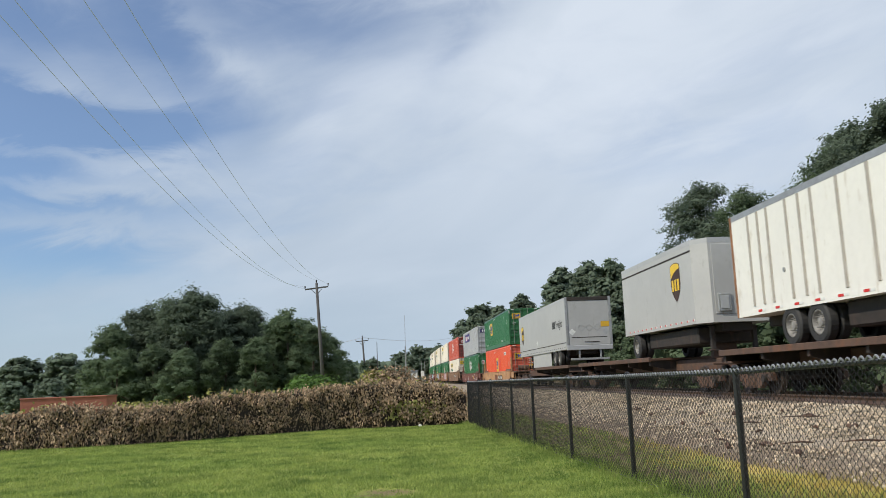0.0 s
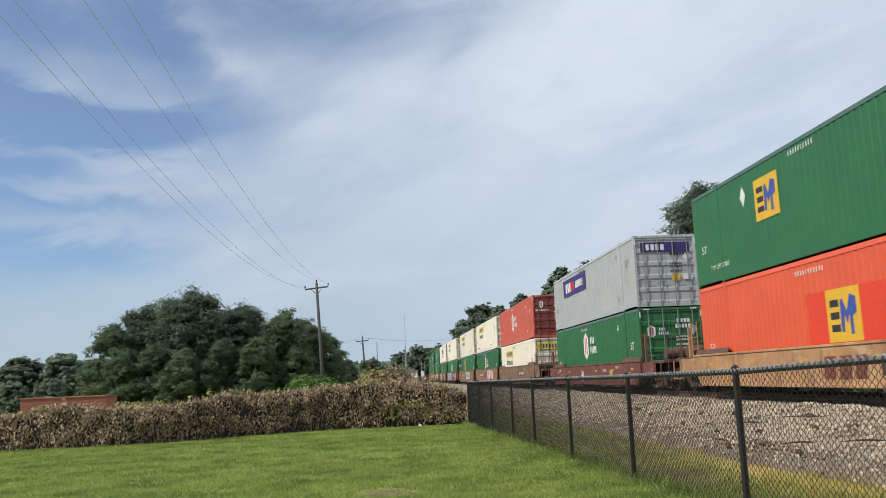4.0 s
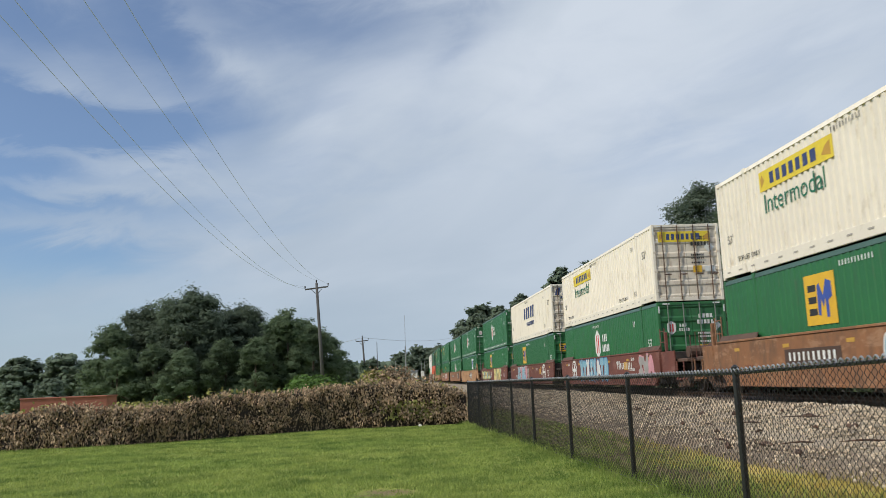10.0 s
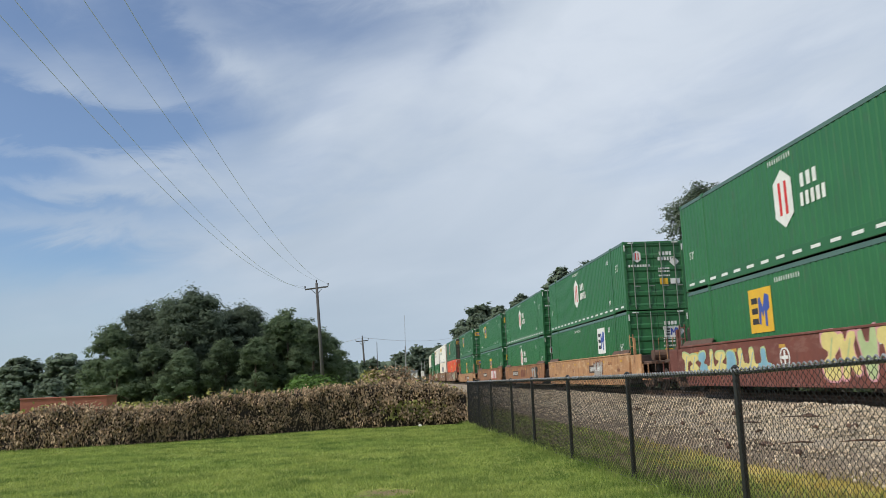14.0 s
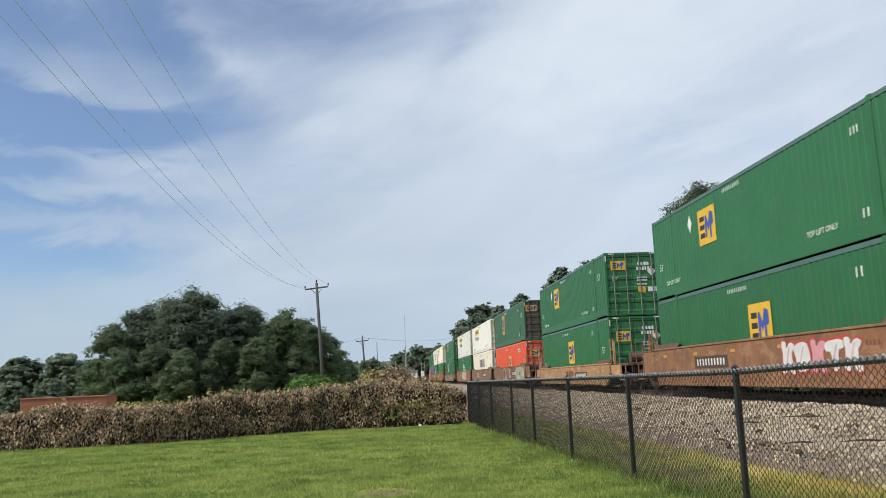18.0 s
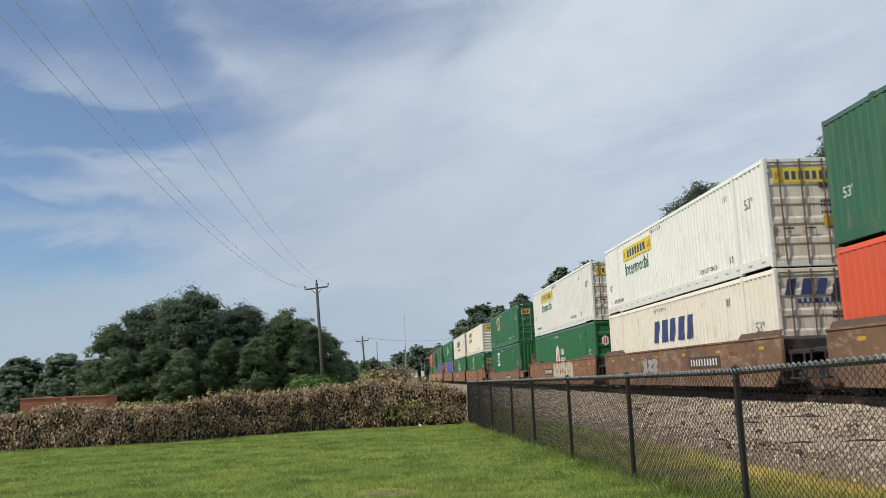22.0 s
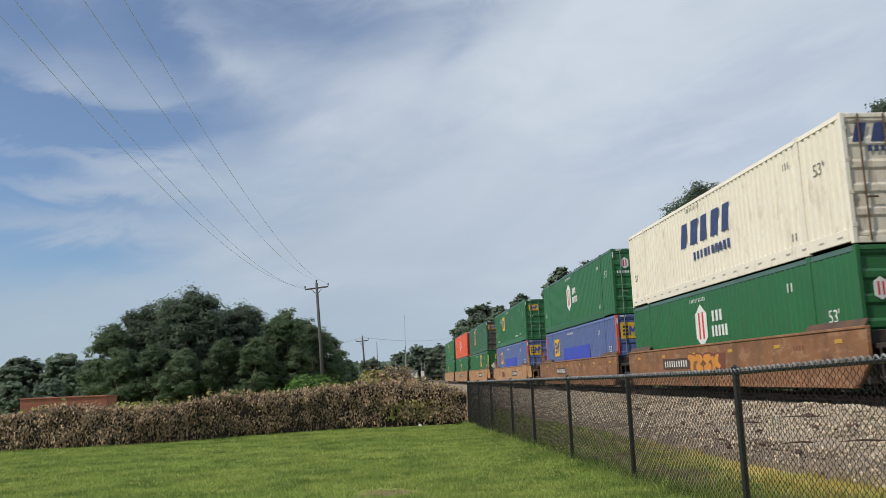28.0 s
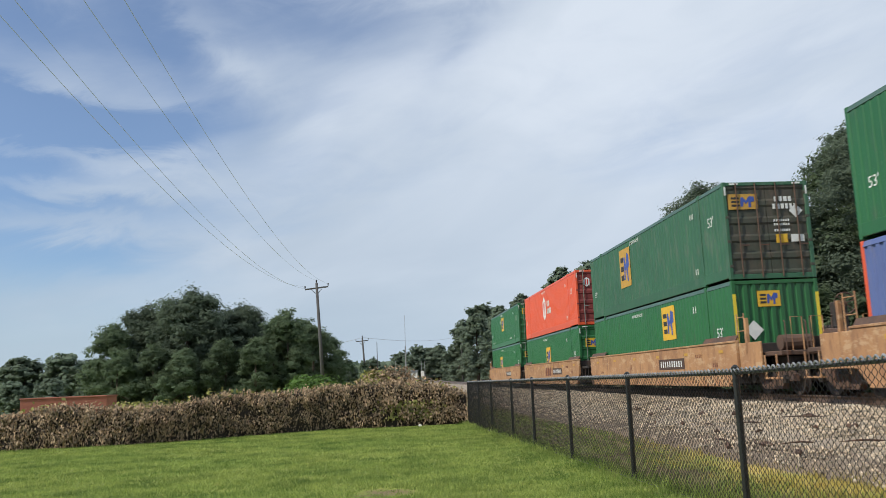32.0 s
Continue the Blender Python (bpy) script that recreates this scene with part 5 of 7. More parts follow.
# near end at 0 s; lower box; upper box; car colour; car kind (pack position)
STACKS = [
    (67.86, ("orange", "bright orange container with a square yellow logo in a well car", "doors", emp_low(7.9, 1.45) + [lambda o: red_patch(o)], {"door_paint": PAINT["red"]}), (G, "green container with a square yellow logo on an orange one", "doors", emp_up(), {}), "tan", "low"),
    (90.61, (G, "green container with a white hexagon logo in a well car", "doors", hub_low(), {}), ("grey", "light grey container with a purple name panel on a green one", "doors", "parcel", {"mark": M_BLACK_MARK}), "oxide", "low"),
    (114.25, ("cream", "cream container with a long yellow name panel in a well car", "doors", "low_hunt", PALE_END), ("red", "faded red container with a white hexagon logo on a cream one", "doors", hub_up()[:3], {"bar": M_RUSTY, "door_paint": PAINT["maroon"]}), "brown", "lead"),
    (132.95, (G, "green container with a white hexagon logo in a well car", "doors", hub_low(), {}), ("cream", "cream ribbed container with a long yellow panel on green", "doors", hunt_up(), PALE_END), "orange_brown", "mid"),
    (152.42, (G, "green container with a square yellow logo in a well car", "doors", emp_low(10.8), {}), ("cream", "cream ribbed container with a yellow name panel and scuffed doors", "doors", hunt_up(), PALE_END), "orange_brown", "tail"),
    (174.81, (G, "green container with a white hexagon logo in a well car", "doors", hub_low(), {}), ("cream", "cream ribbed container with a yellow name panel", "doors", hunt_up(), PALE_END), "oxide", "lead"),
    (194.24, (G, "green container with a square yellow logo above graffiti", "doors", emp_low(10.8), {}), ("cream", "cream ribbed container with navy slanted lettering on a green one", "doors", swift_up(), PALE_END), "oxide", "mid"),
    (213.42, (G, "green container with a square yellow logo above graffiti", "doors", emp_low(10.8), {}), (G, "green container with a white hexagon logo and taped bottom rail", "doors", hub_up(), {}), "oxide", "tail"),
    (236.56, (G, "green container with a square white logo in a well car", "doors", emp_low(4.45, panel=M_WHITE_MARK, fx=0.55), {}), (G, "green container with a white hexagon logo and taped bottom rail", "doors", hub_up(), {}), "tan", "lead"),
    (255.18, (G, "green container with a white hexagon logo in a tan well car", "doors", hub_low(), {}), (G, "green container with a white hexagon logo and taped bottom rail", "doors", hub_up(), {}), "orange_brown", "mid"),
    (274.48, (G, "green container with a square yellow logo in a tan well car", "doors", emp_low(7.9, 1.5), {}), (G, "green container with a square yellow logo stacked on another", "doors", emp_up(), {}), "orange_brown", "tail"),
    (297.69, (G, "green container with a square yellow logo in a low well car", "doors", emp_low(7.83, 1.55), {}), (G, "green container with a square yellow logo and diamond placard", "doors", emp_up(), {}), "tan", "low"),
    (320.38, ("orange", "orange container with a square yellow logo above graffiti", "doors", emp_low(7.7, 1.44) + [lambda o: red_patch(o)], {"door_paint": PAINT["red"]}), (DG, "faded green container with a tall ochre logo", "doors", "ochre", {"bar": M_RUSTY, "door_paint": PAINT["grimy_green"]}), "brown", "lead"),
    (339.56, ("cream", "cream ribbed container with navy slanted lettering in a well car", "doors", "low_swift", PALE_END), ("white", "white ribbed container with a long yellow name panel", "doors", hunt_up(), PALE_END), "brown", "mid"),
    (358.46, (G, "dark green container with a white hexagon logo in a well car", "bands", hub_low(1.45), {}), ("white", "white ribbed container with a yellow name panel and scuffed doors", "doors", hunt_up(), PALE_END), "orange_brown", "tail"),
    (381.50, (G, "green container with a white logo and ribbed front", "ribbed", emp_low(11.4, 1.9, panel=M_WHITE_MARK, fx=0.75), {}), (G, "green container with a square yellow logo stacked on another", "doors", emp_up(10.55, 2.05), {}), "brown", "low"),
    (404.55, (G, "green container with a square yellow logo in a rusty well car", "doors", emp_low(9.5), {}), ("cream", "cream container with a ribbed front wall and yellow name panel", "ribs", hunt_up(), PALE_END), "orange_brown", "lead"),
    (423.42, (G, "dark green container with a white hexagon logo", "bands", hub_low(), {}), ("cream", "cream ribbed container with faded navy slanted lettering", "doors", swift_up(), PALE_END), "orange_brown", "mid"),
    (442.30, ("blue", "faded blue container with bright blue patch and orange posts", "doors", "blue", {"post_paint": PAINT["orange"]}), (G, "green container with a white hexagon logo on a blue one", "doors", hub_up()[:3], {}), "orange_brown", "tail"),
    (465.68, ("blue", "faded blue container with bright blue patch and orange posts", "doors", "blue", {"post_paint": PAINT["orange"]}), (G, "green container with a square yellow logo on a blue one", "doors", emp_up(), {}), "tan", "single"),
    (488.51, (G, "green container with yellow corner marks and a ribbed front wall", "ribbed", emp_low(5.6, 2.05, fx=-0.2, fz=2.35) + [lambda o: corner_marks(o)], {}), (DG, "faded green container with a tall ochre logo on a green one", "doors", "ochre", {"bar": M_RUSTY, "door_paint": PAINT["grimy_green"]}), "tan", "lead"),
    (508.08, (G, "green container with a square yellow logo in a tan well car", "doors", emp_low(8.4, 1.5), {}), ("orange", "bright orange container with a white diamond logo", "doors", hub_up()[:2], {"door_paint": PAINT["maroon"]}), "tan", "mid"),
    (527.30, (G, "green container with a square yellow logo in the last well car", "doors", emp_low(10.2, 1.5), {}), (G, "green container with a small square logo on the last well car", "doors", emp_up(8.5), {}), "tan", "tail"),
]
EXTRA = {
    "parcel": [lambda o: parcel_panel(o)],
    "low_hunt": [lambda o: long_panel(o, z=2.17, word_z=1.32), lambda o: long_panel(o, z=2.35, w=2.2, h=0.46, front=True)],
    "ochre": [lambda o: square_logo(o, 10.4, 1.75, 1.5, 1.6, M_OCHRE), lambda o: square_logo(o, 0, 2.3, 0.9, 0.46, M_OCHRE, True, -0.7)],
    "low_swift": [lambda o: slant_name(o, 7.9, 1.8), lambda o: slant_name(o, 0, 2.4, 2.1, 0.42, True)],
    "blue": [lambda o: square_logo(o, 12.8, 1.95, 1.4, 0.98), lambda o: square_logo(o, 0, 2.2, 0.9, 0.7, front=True, x=-0.65), lambda o: square_logo(o, 0, 2.2, 0.8, 0.7, front=True, x=0.6),
             lambda o: part("paint_patch", shared("blue_patch", lambda: flat([rect(-3.05, -0.42, 6.1, 0.84)]), M_BRIGHT_BLUE), None, o, "bright blue overpainted patch", at=on_side(8.0, 1.42))],
}


def red_patch(o):
    """Fresh paint round the lower logo, and a white label by the near end."""
    part("paint_patch", shared("red_patch", lambda: flat([[(a, b) for a, b in rect(-1.75, -0.62, 3.5, 1.24)]]), M_FRESH), None, o, "brighter red overpainted patch", at=on_side(7.7, 1.42, -WID / 2 + 0.0012))
    p = part("label_panel", shared("white_label", lambda: flat([rect(-0.55, -0.13, 1.1, 0.26)]), M_WHITE_MARK), None, o, "white number label", at=on_side(3.0, 2.3))
    part("number_marking", shared("label_bars", lambda: flat(bars(6, 0.08, 0.14, 0.07, 0, 5)), M_BLACK_MARK), None, p, at=Matrix.Translation((0, 0, 0.004)))


def corner_marks(o):
    """Yellow strips down the front corner posts, and a placard."""
    for sx in (-1, 1):
        part("corner_mark", shared("corner_mark", lambda: flat([rect(-0.05, -0.75, 0.10, 1.5)]), M_LEMON), None, o, "yellow corner strip", at=on_front(sx * 1.24, 1.75, -LEN / 2 - 0.004))
    part("placard", shared("big_placard", lambda: flat([[(-0.28, 0), (0, -0.28), (0.28, 0), (0, 0.28)]]), M_WHITE_MARK), None, o, "white diamond placard", at=on_front(-0.72, 1.45, -LEN / 2 + 0.022))


def parcel_panel(o):
    p = part("name_panel", shared("parcel_panel", lambda: flat([rect(-2.6, -0.47, 5.2, 0.94)]), M_PURPLE), None, o, "purple name panel", at=on_side(10.9, 2.12))
    part("lettering", shared("parcel_white", lambda: flat([[(a - 1.35, b) for a, b in s] for s in bars(3, 0.36, 0.5, 0.08, 0, 3)]), M_WHITE_MARK), None, p, at=Matrix.Translation((0, 0, 0.004)))
    part("lettering", shared("parcel_red", lambda: flat([[(a - 0.35, b) for a, b in s] for s in bars(2, 0.36, 0.5, 0.08, 0, 5)]), M_RED_MARK), None, p, at=Matrix.Translation((0, 0, 0.004)))
    part("lettering", shared("parcel_small", lambda: flat([[(a + 1.2, b) for a, b in s] for s in bars(7, 0.2, 0.36, 0.05, 0.2, 7)]), M_WHITE_MARK), None, p, at=Matrix.Translation((0, 0, 0.004)))
    q = part("name_panel", shared("parcel_end", lambda: flat([rect(-1.0, -0.2, 2.0, 0.4)]), M_PURPLE), None, o, "purple name panel", at=on_front(0.0, 2.4, -LEN / 2 + 0.022))
    part("lettering", shared("parcel_end_w", lambda: flat([[(a - 0.4, b) for a, b in s] for s in bars(4, 0.16, 0.24, 0.04, 0, 3)]), M_WHITE_MARK), None, q, at=Matrix.Translation((0, 0, 0.004)))


# --- wheels, trucks and cars ---
def wheel_geo(r=0.42):
    g = Geo()
    n = 24
    for sgn in (-1, 1):
        rings = [(0.69, r + 0.03), (0.715, r + 0.03), (0.725, r), (0.82, r - 0.005), (0.82, r - 0.08), (0.79, r - 0.12), (0.79, 0.14), (0.83, 0.11), (0.83, 0.0)]
        k = len(g.v)
        for x, rr in rings:
            for i in range(n):
                a = 2 * math.pi * i / n
                g.v.append((sgn * x, rr * math.cos(a), rr * math.sin(a)))
        for j in range(len(rings) - 1):
            for i in range(n):
                q = (i + 1) % n
                g.f.append((k + j * n + i, k + j * n + q, k + (j + 1) * n + q, k + (j + 1) * n + i))
    g.tube([(-0.8, 0, 0), (0.8, 0, 0)], 0.075, 10)
    return g


wheelsets = []


def truck(parent, y):
    t = part("truck", shared("bolster", lambda: Geo().bev(-1.1, 1.1, -0.22, 0.22, 0.34, 0.68, 0.03), M_GRIME), None, parent, at=Matrix.Translation((0, y, 0)))
    for sx in (-1, 1):
        def frame_geo():
            g = Geo()
            o = [(-1.20, 0.36), (-1.20, 0.54), (-0.95, 0.62), (-0.5, 0.70), (0.5, 0.70), (0.95, 0.62), (1.20, 0.54), (1.20, 0.36), (0.72, 0.36), (0.5, 0.16), (-0.5, 0.16), (-0.72, 0.36)]
            g.slab(o, "x", sx * 1.0 - 0.08, sx * 1.0 + 0.08)
            for k in (-0.18, 0.0, 0.18):
                g.tube([(sx * 1.09, k, 0.22), (sx * 1.09, k, 0.5)], 0.06, 8)
            return g
        part("side_frame", shared(f"sideframe{sx}", frame_geo, M_RUSTY), None, t)
        for ay in (-0.89, 0.89):
            part("bearing", shared(f"bearing{sx}{ay}", lambda: Geo().tube([(sx * 1.0, ay, 0.42), (sx * 1.17, ay, 0.42)], 0.11, 10), M_GRIME), None, t)
    for ay in (-0.89, 0.89):
        w = part("wheelset", shared("wheelset", wheel_geo, M_STEEL), None, t, at=Matrix.Translation((0, ay, 0.42)))
        wheelsets.append(w)


def sill_outline(half, low):
    top, foot = (1.15, 0.24) if low else (1.48, 0.30)
    return [(-half, 0.75), (-half + 0.5, foot), (half - 0.5, foot), (half, 0.75), (half, top), (-half, top)]


BLOBS = [[(-.45, -.45), (.3, -.5), (.48, -.2), (.1, .05), (.45, .15), (.4, .48), (-.3, .5), (-.48, .2), (-.05, -.05), (-.45, -.15)],
         [(-.45, -.5), (-.1, -.5), (-.04, -.2), (.2, -.5), (.5, -.42), (.2, .08), (.48, .42), (.15, .5), (-.1, .25), (-.12, .5), (-.45, .48), (-.3, 0)],
         [(-.5, -.5), (-.2, -.46), (-.08, -.2), (.14, -.22), (.2, -.5), (.5, -.44), (.36, .1), (.22, .48), (-.16, .5), (-.4, .05)],
         [(-.48, -.42), (-.2, -.5), (.2, -.5), (.46, -.35), (.5, .1), (.34, .46), (-.1, .5), (-.42, .38), (-.34, 0)],
         [(-.15, -.5), (.22, -.46), (.15, .12), (.5, .2), (.42, .5), (-.46, .46), (-.5, .16), (-.18, .15)]]


def graffiti(parent, y, z, w, h, colours, seed, x):
    """Swollen sprayed shapes side by side, each with a rim and a few strokes."""
    r = random.Random(seed)
    n = max(3, round(w / 0.68))
    rim = colours[-1] if len(colours) > 1 else SPRAY["brown"]
    for k in range(n):
        cx = -w / 2 + w * (k + 0.5) / n + r.uniform(-0.04, 0.04) * w / n
        bw, bh = w / n * r.uniform(1.0, 1.25), h * r.uniform(0.78, 1.0)
        turn, fx, fy = r.uniform(-0.16, 0.16), r.choice((-1, 1)), r.choice((-1, 1))
        blob = r.choice(BLOBS)

        def shape(grow):
            pts = [(a * fx * (bw + grow), b * fy * (bh + grow)) for a, b in blob]
            pts = [(cx + a * math.cos(turn) - b * math.sin(turn), a * math.sin(turn) + b * math.cos(turn)) for a, b in pts]
            m = len(pts)                      # corners cut once, to round them
            out = []
            for i in range(m):
                (ax, ay), (bx, by) = pts[i], pts[(i + 1) % m]
                out += [(ax + 0.22 * (bx - ax), ay + 0.22 * (by - ay)), (ax + 0.78 * (bx - ax), ay + 0.78 * (by - ay))]
            return out
        lift = 0.0004 * (k % 2)
        p = part("graffiti_shape", flat([shape(0.09)]), rim, parent, at=Matrix.Translation((x - 0.001 - lift, y, z)) @ SIDE)
        part("graffiti_fill", flat([shape(-0.02)]), colours[min(k % 3 // 2, len(colours) - 1)], p, at=Matrix.Translation((0, 0, 0.0022)))
        if len(colours) > 2:
            th = 0.05
            part("graffiti_stroke", flat([[(cx - 0.2 * bw, -0.3 * bh), (cx - 0.2 * bw + th, -0.3 * bh), (cx + 0.1 * bw + th, 0.34 * bh), (cx + 0.1 * bw, 0.34 * bh)]]), colours[1], p, at=Matrix.Translation((0, 0, 0.0044)))


SPRAY = {n: material(n + "_spray_paint", c, None, 2.0, 0.6, grime=0.2) for n, c in {
    "white": (0.66, 0.66, 0.64), "cream": (0.55, 0.47, 0.33), "blue": (0.06, 0.22, 0.42), "sky": (0.22, 0.42, 0.52), "pink": (0.62, 0.30, 0.34), "yellow": (0.68, 0.58, 0.22), "lime": (0.42, 0.52, 0.26),
    "black": (0.02, 0.02, 0.02), "brown": (0.18, 0.06, 0.035), "grey": (0.34, 0.33, 0.31), "red": (0.5, 0.06, 0.05), "orange": (0.62, 0.26, 0.05)}.items()}


def well_car(paint, kind, label, tag):
    """One well unit; its middle lies under its containers' middle. Kind: single, low, lead, mid or tail of a pack of three."""
    P = CAR_PAINT[paint]
    car = thing("well_car", label, "railway car", group="well cars of the train")
    half = LEN / 2 + 0.42
    low = kind == "low"
    for sx in (-1, 1):
        s = part("side_sill", shared(f"sill{sx}{low}", lambda: Geo().slab(sill_outline(half, low), "x", sx * 1.46 - 0.04, sx * 1.46 + 0.04), P), None, car)
        top = 1.17 if low else 1.50
        part("top_chord", shared(f"chord{sx}{low}", lambda: Geo().bev(sx * 1.46 - 0.07, sx * 1.46 + 0.07, -half + 0.02, half - 0.02, top - 0.05, top + 0.010, 0.01), P), None, s)
        part("bottom_chord", shared(f"bchord{sx}", lambda: Geo().bev(sx * 1.46 - 0.09, sx * 1.46 + 0.09, -half + 0.6, half - 0.6, 0.22, 0.30, 0.012), P), None, s)
        for ye in (-1, 1):
            ya, yb = ye * (half - 0.1), ye * (half - 2.6)
            z0, x0, x1 = top + 0.012, sx * 1.47, sx * 1.38
            def guide():
                g = Geo()
                v = [(x0, ya, z0), (x0, yb, z0), (x1, yb + ye * 0.05, z0 + 0.15), (x1, ya, z0 + 0.15)]
                v += [(x - sx * 0.03, y, z) for x, y, z in v]
                return g.add(v, [(0, 1, 2, 3), (7, 6, 5, 4), (0, 4, 5, 1), (1, 5, 6, 2), (2, 6, 7, 3), (3, 7, 4, 0)])
            part("guide_plate", shared(f"guideplate{sx}{ye}{low}", guide, M_RUSTY), None, s, "dark rusty leaning guide plate")
    for ye in (-1, 1):
        y0 = ye * (LEN / 2 + 0.14)
        part("end_bulkhead", shared(f"bulk{ye}{low}", lambda: Geo().bev(-1.42, 1.42, y0 - 0.05, y0 + 0.05, 0.30, 1.12 if low else 1.42, 0.02), M_GRIME), None, car)
    for k in range(6):
        part("floor_beam", shared("floorbeam", lambda: Geo().bev(-1.42, 1.42, -0.11, 0.11, 0.22, 0.345, 0.015), M_GRIME), None, car, at=Matrix.Translation((0, -6.5 + 2.6 * k, 0)))
    inner = LEN / 2 + 1.475
    outer_front = kind in ("single", "low", "lead")
    outer_back = kind in ("single", "low", "tail")
    ends = [(-1, outer_front), (1, outer_back)]
    for ye, outer in ends:
        a = LEN / 2 + 0.2
        b = LEN / 2 + (2.65 if outer else 1.40)
        part("end_platform", shared(f"plat{ye}{outer}", lambda: Geo().bev(-1.30, 1.30, min(ye * a, ye * b), max(ye * a, ye * b), 1.02, 1.14, 0.02), M_RUSTY if outer else M_GRIME), None, car)
        part("centre_sill", shared(f"csill{ye}{outer}", lambda: Geo().bev(-0.33, 0.33, min(ye * a, ye * (b + 0.1)), max(ye * a, ye * (b + 0.1)), 0.66, 1.02, 0.02), M_GRIME), None, car)
        for sx in (-1, 1):
            st = part("side_step", shared(f"step{ye}{sx}{outer}", lambda: step_geo(ye, sx, b), P if outer else M_GRIME), None, car)
        if outer:
            truck(car, ye * (LEN / 2 + 1.55))
            c = part("coupler", shared(f"coupler{ye}", lambda: Geo().bev(-0.10, 0.10, min(ye * b, ye * (b + 0.62)), max(ye * b, ye * (b + 0.62)), 0.72, 0.94, 0.03).bev(-0.17, 0.17, min(ye * (b + 0.45), ye * (b + 0.72)), max(ye * (b + 0.45), ye * (b + 0.72)), 0.66, 1.0, 0.05), M_RUSTY), None, car)
            part("air_hose", shared(f"hose{ye}", lambda: Geo().tube([(0.42, ye * b, 0.85), (0.42, ye * (b + 0.25), 0.62), (0.36, ye * (b + 0.55), 0.45), (0.25, ye * (b + 0.75), 0.5)], 0.025, 6), M_RUBBER), None, car)
            ladder = part("ladder", shared(f"ladder{ye}", lambda: Geo().tube([(-1.36, ye * (a + 0.10), 0.5), (-1.36, ye * (a + 0.10), 2.25)], 0.02, 6).tube([(-1.36, ye * (a + 0.58), 0.5), (-1.36, ye * (a + 0.58), 2.25)], 0.02, 6), P), None, car)
            for k in range(5):
                part("rung", shared(f"rung{ye}", lambda: Geo().tube([(-1.36, ye * (a + 0.10), 0), (-1.36, ye * (a + 0.58), 0)], 0.014, 6), P), None, ladder, at=Matrix.Translation((0, 0, 0.62 + 0.38 * k)))
            for sx in (-1, 1):
                part("guide_post", shared(f"guide{ye}{sx}", lambda: Geo().bev(sx * 1.38 - 0.05, sx * 1.38 + 0.05, ye * (a + 0.75) - 0.05, ye * (a + 0.75) + 0.05, 1.1, 2.1, 0.012), P), None, car)
        if outer:
            for sx in (-1, 1):
                part("end_side_plate", shared(f"espl{ye}{sx}{low}", lambda: Geo().bev(sx * 1.40 - 0.03, sx * 1.40 + 0.03, min(ye * (a + 0.25), ye * (b - 0.85)), max(ye * (a + 0.25), ye * (b - 0.85)), 0.62, 1.08 if low else 1.42, 0.012), P), None, car)
            part("brake_cylinder", shared(f"bcyl{ye}", lambda: Geo().tube([(-1.05, ye * (b - 0.5), 1.36), (-0.2, ye * (b - 0.5), 1.36)], 0.2, 12), M_RUSTY), None, car, "rusty brake cylinder")
            part("brake_lever", shared(f"blev{ye}", lambda: Geo().bev(-0.15, 0.3, ye * (b - 0.5) - 0.04, ye * (b - 0.5) + 0.04, 1.2, 1.5, 0.015), M_GRIME), None, car)
            part("draft_box", shared(f"dbox{ye}", lambda: Geo().bev(-0.95, 0.95, min(ye * (b - 0.2), ye * (b - 1.3)), max(ye * (b - 0.2), ye * (b - 1.3)), 0.72, 1.02, 0.03), M_GRIME), None, car)
            for hx in (-1.15, -0.6, 0.95):
                part("grab_iron", shared(f"wgrab{ye}{hx}", lambda: Geo().tube([(hx, ye * (b + 0.01), 0.7), (hx, ye * (b + 0.06), 0.75), (hx, ye * (b + 0.06), 1.85), (hx, ye * (b + 0.01), 1.9)], 0.016, 6), M_RUSTY), None, car)
        if outer and ye < 0:
            stand = part("brake_stand", shared("brakestand", lambda: Geo().bev(0.35, 0.75, -b + 0.25, -b + 0.45, 1.14, 2.35, 0.03).bev(0.1, 0.4, -b + 0.15, -b + 0.5, 1.14, 1.75, 0.04), M_GRIME), None, car, "grimy hand-brake stand")
            def wheel_ring():
                g = Geo()
                pts = [(0.62 + 0.28 * math.cos(t), -b + 0.14, 2.3 + 0.28 * math.sin(t)) for t in [2 * math.pi * i / 20 for i in range(21)]]
                g.tube(pts, 0.022, 6, False)
                for t in (0.3, 1.35, 2.4):
                    g.tube([(0.62 + 0.28 * math.cos(t), -b + 0.14, 2.3 + 0.28 * math.sin(t)), (0.62 - 0.28 * math.cos(t), -b + 0.14, 2.3 - 0.28 * math.sin(t))], 0.014, 5)
                return g
            part("brake_wheel", shared("brakewheel", wheel_ring, M_RUSTY), None, stand)
            for hx in (-0.9, -0.35, 1.05):
                part("grab_iron", shared(f"grab{hx}", lambda: Geo().tube([(hx, -b + 0.12, 1.14), (hx, -b + 0.12, 2.0), (hx + 0.3, -b + 0.12, 2.0), (hx + 0.3, -b + 0.12, 1.14)], 0.018, 6), P), None, car)
        if not outer and ye > 0:
            truck(car, ye * inner)
            part("articulation_joint", shared("joint", lambda: Geo().tube([(0, inner, 0.6), (0, inner, 1.1)], 0.3, 12), M_GRIME), None, car)
    # painted marks on the lawn-side sill
    xf = -1.505
    mk = lambda n, w, h, s, mat: shared(f"carmark{n}{w}{h}", lambda: flat(bars(n, w * 0.6, h * 0.85, w * 0.7, 0, s)), mat)
    zz = 0.95 if not low else 0.66
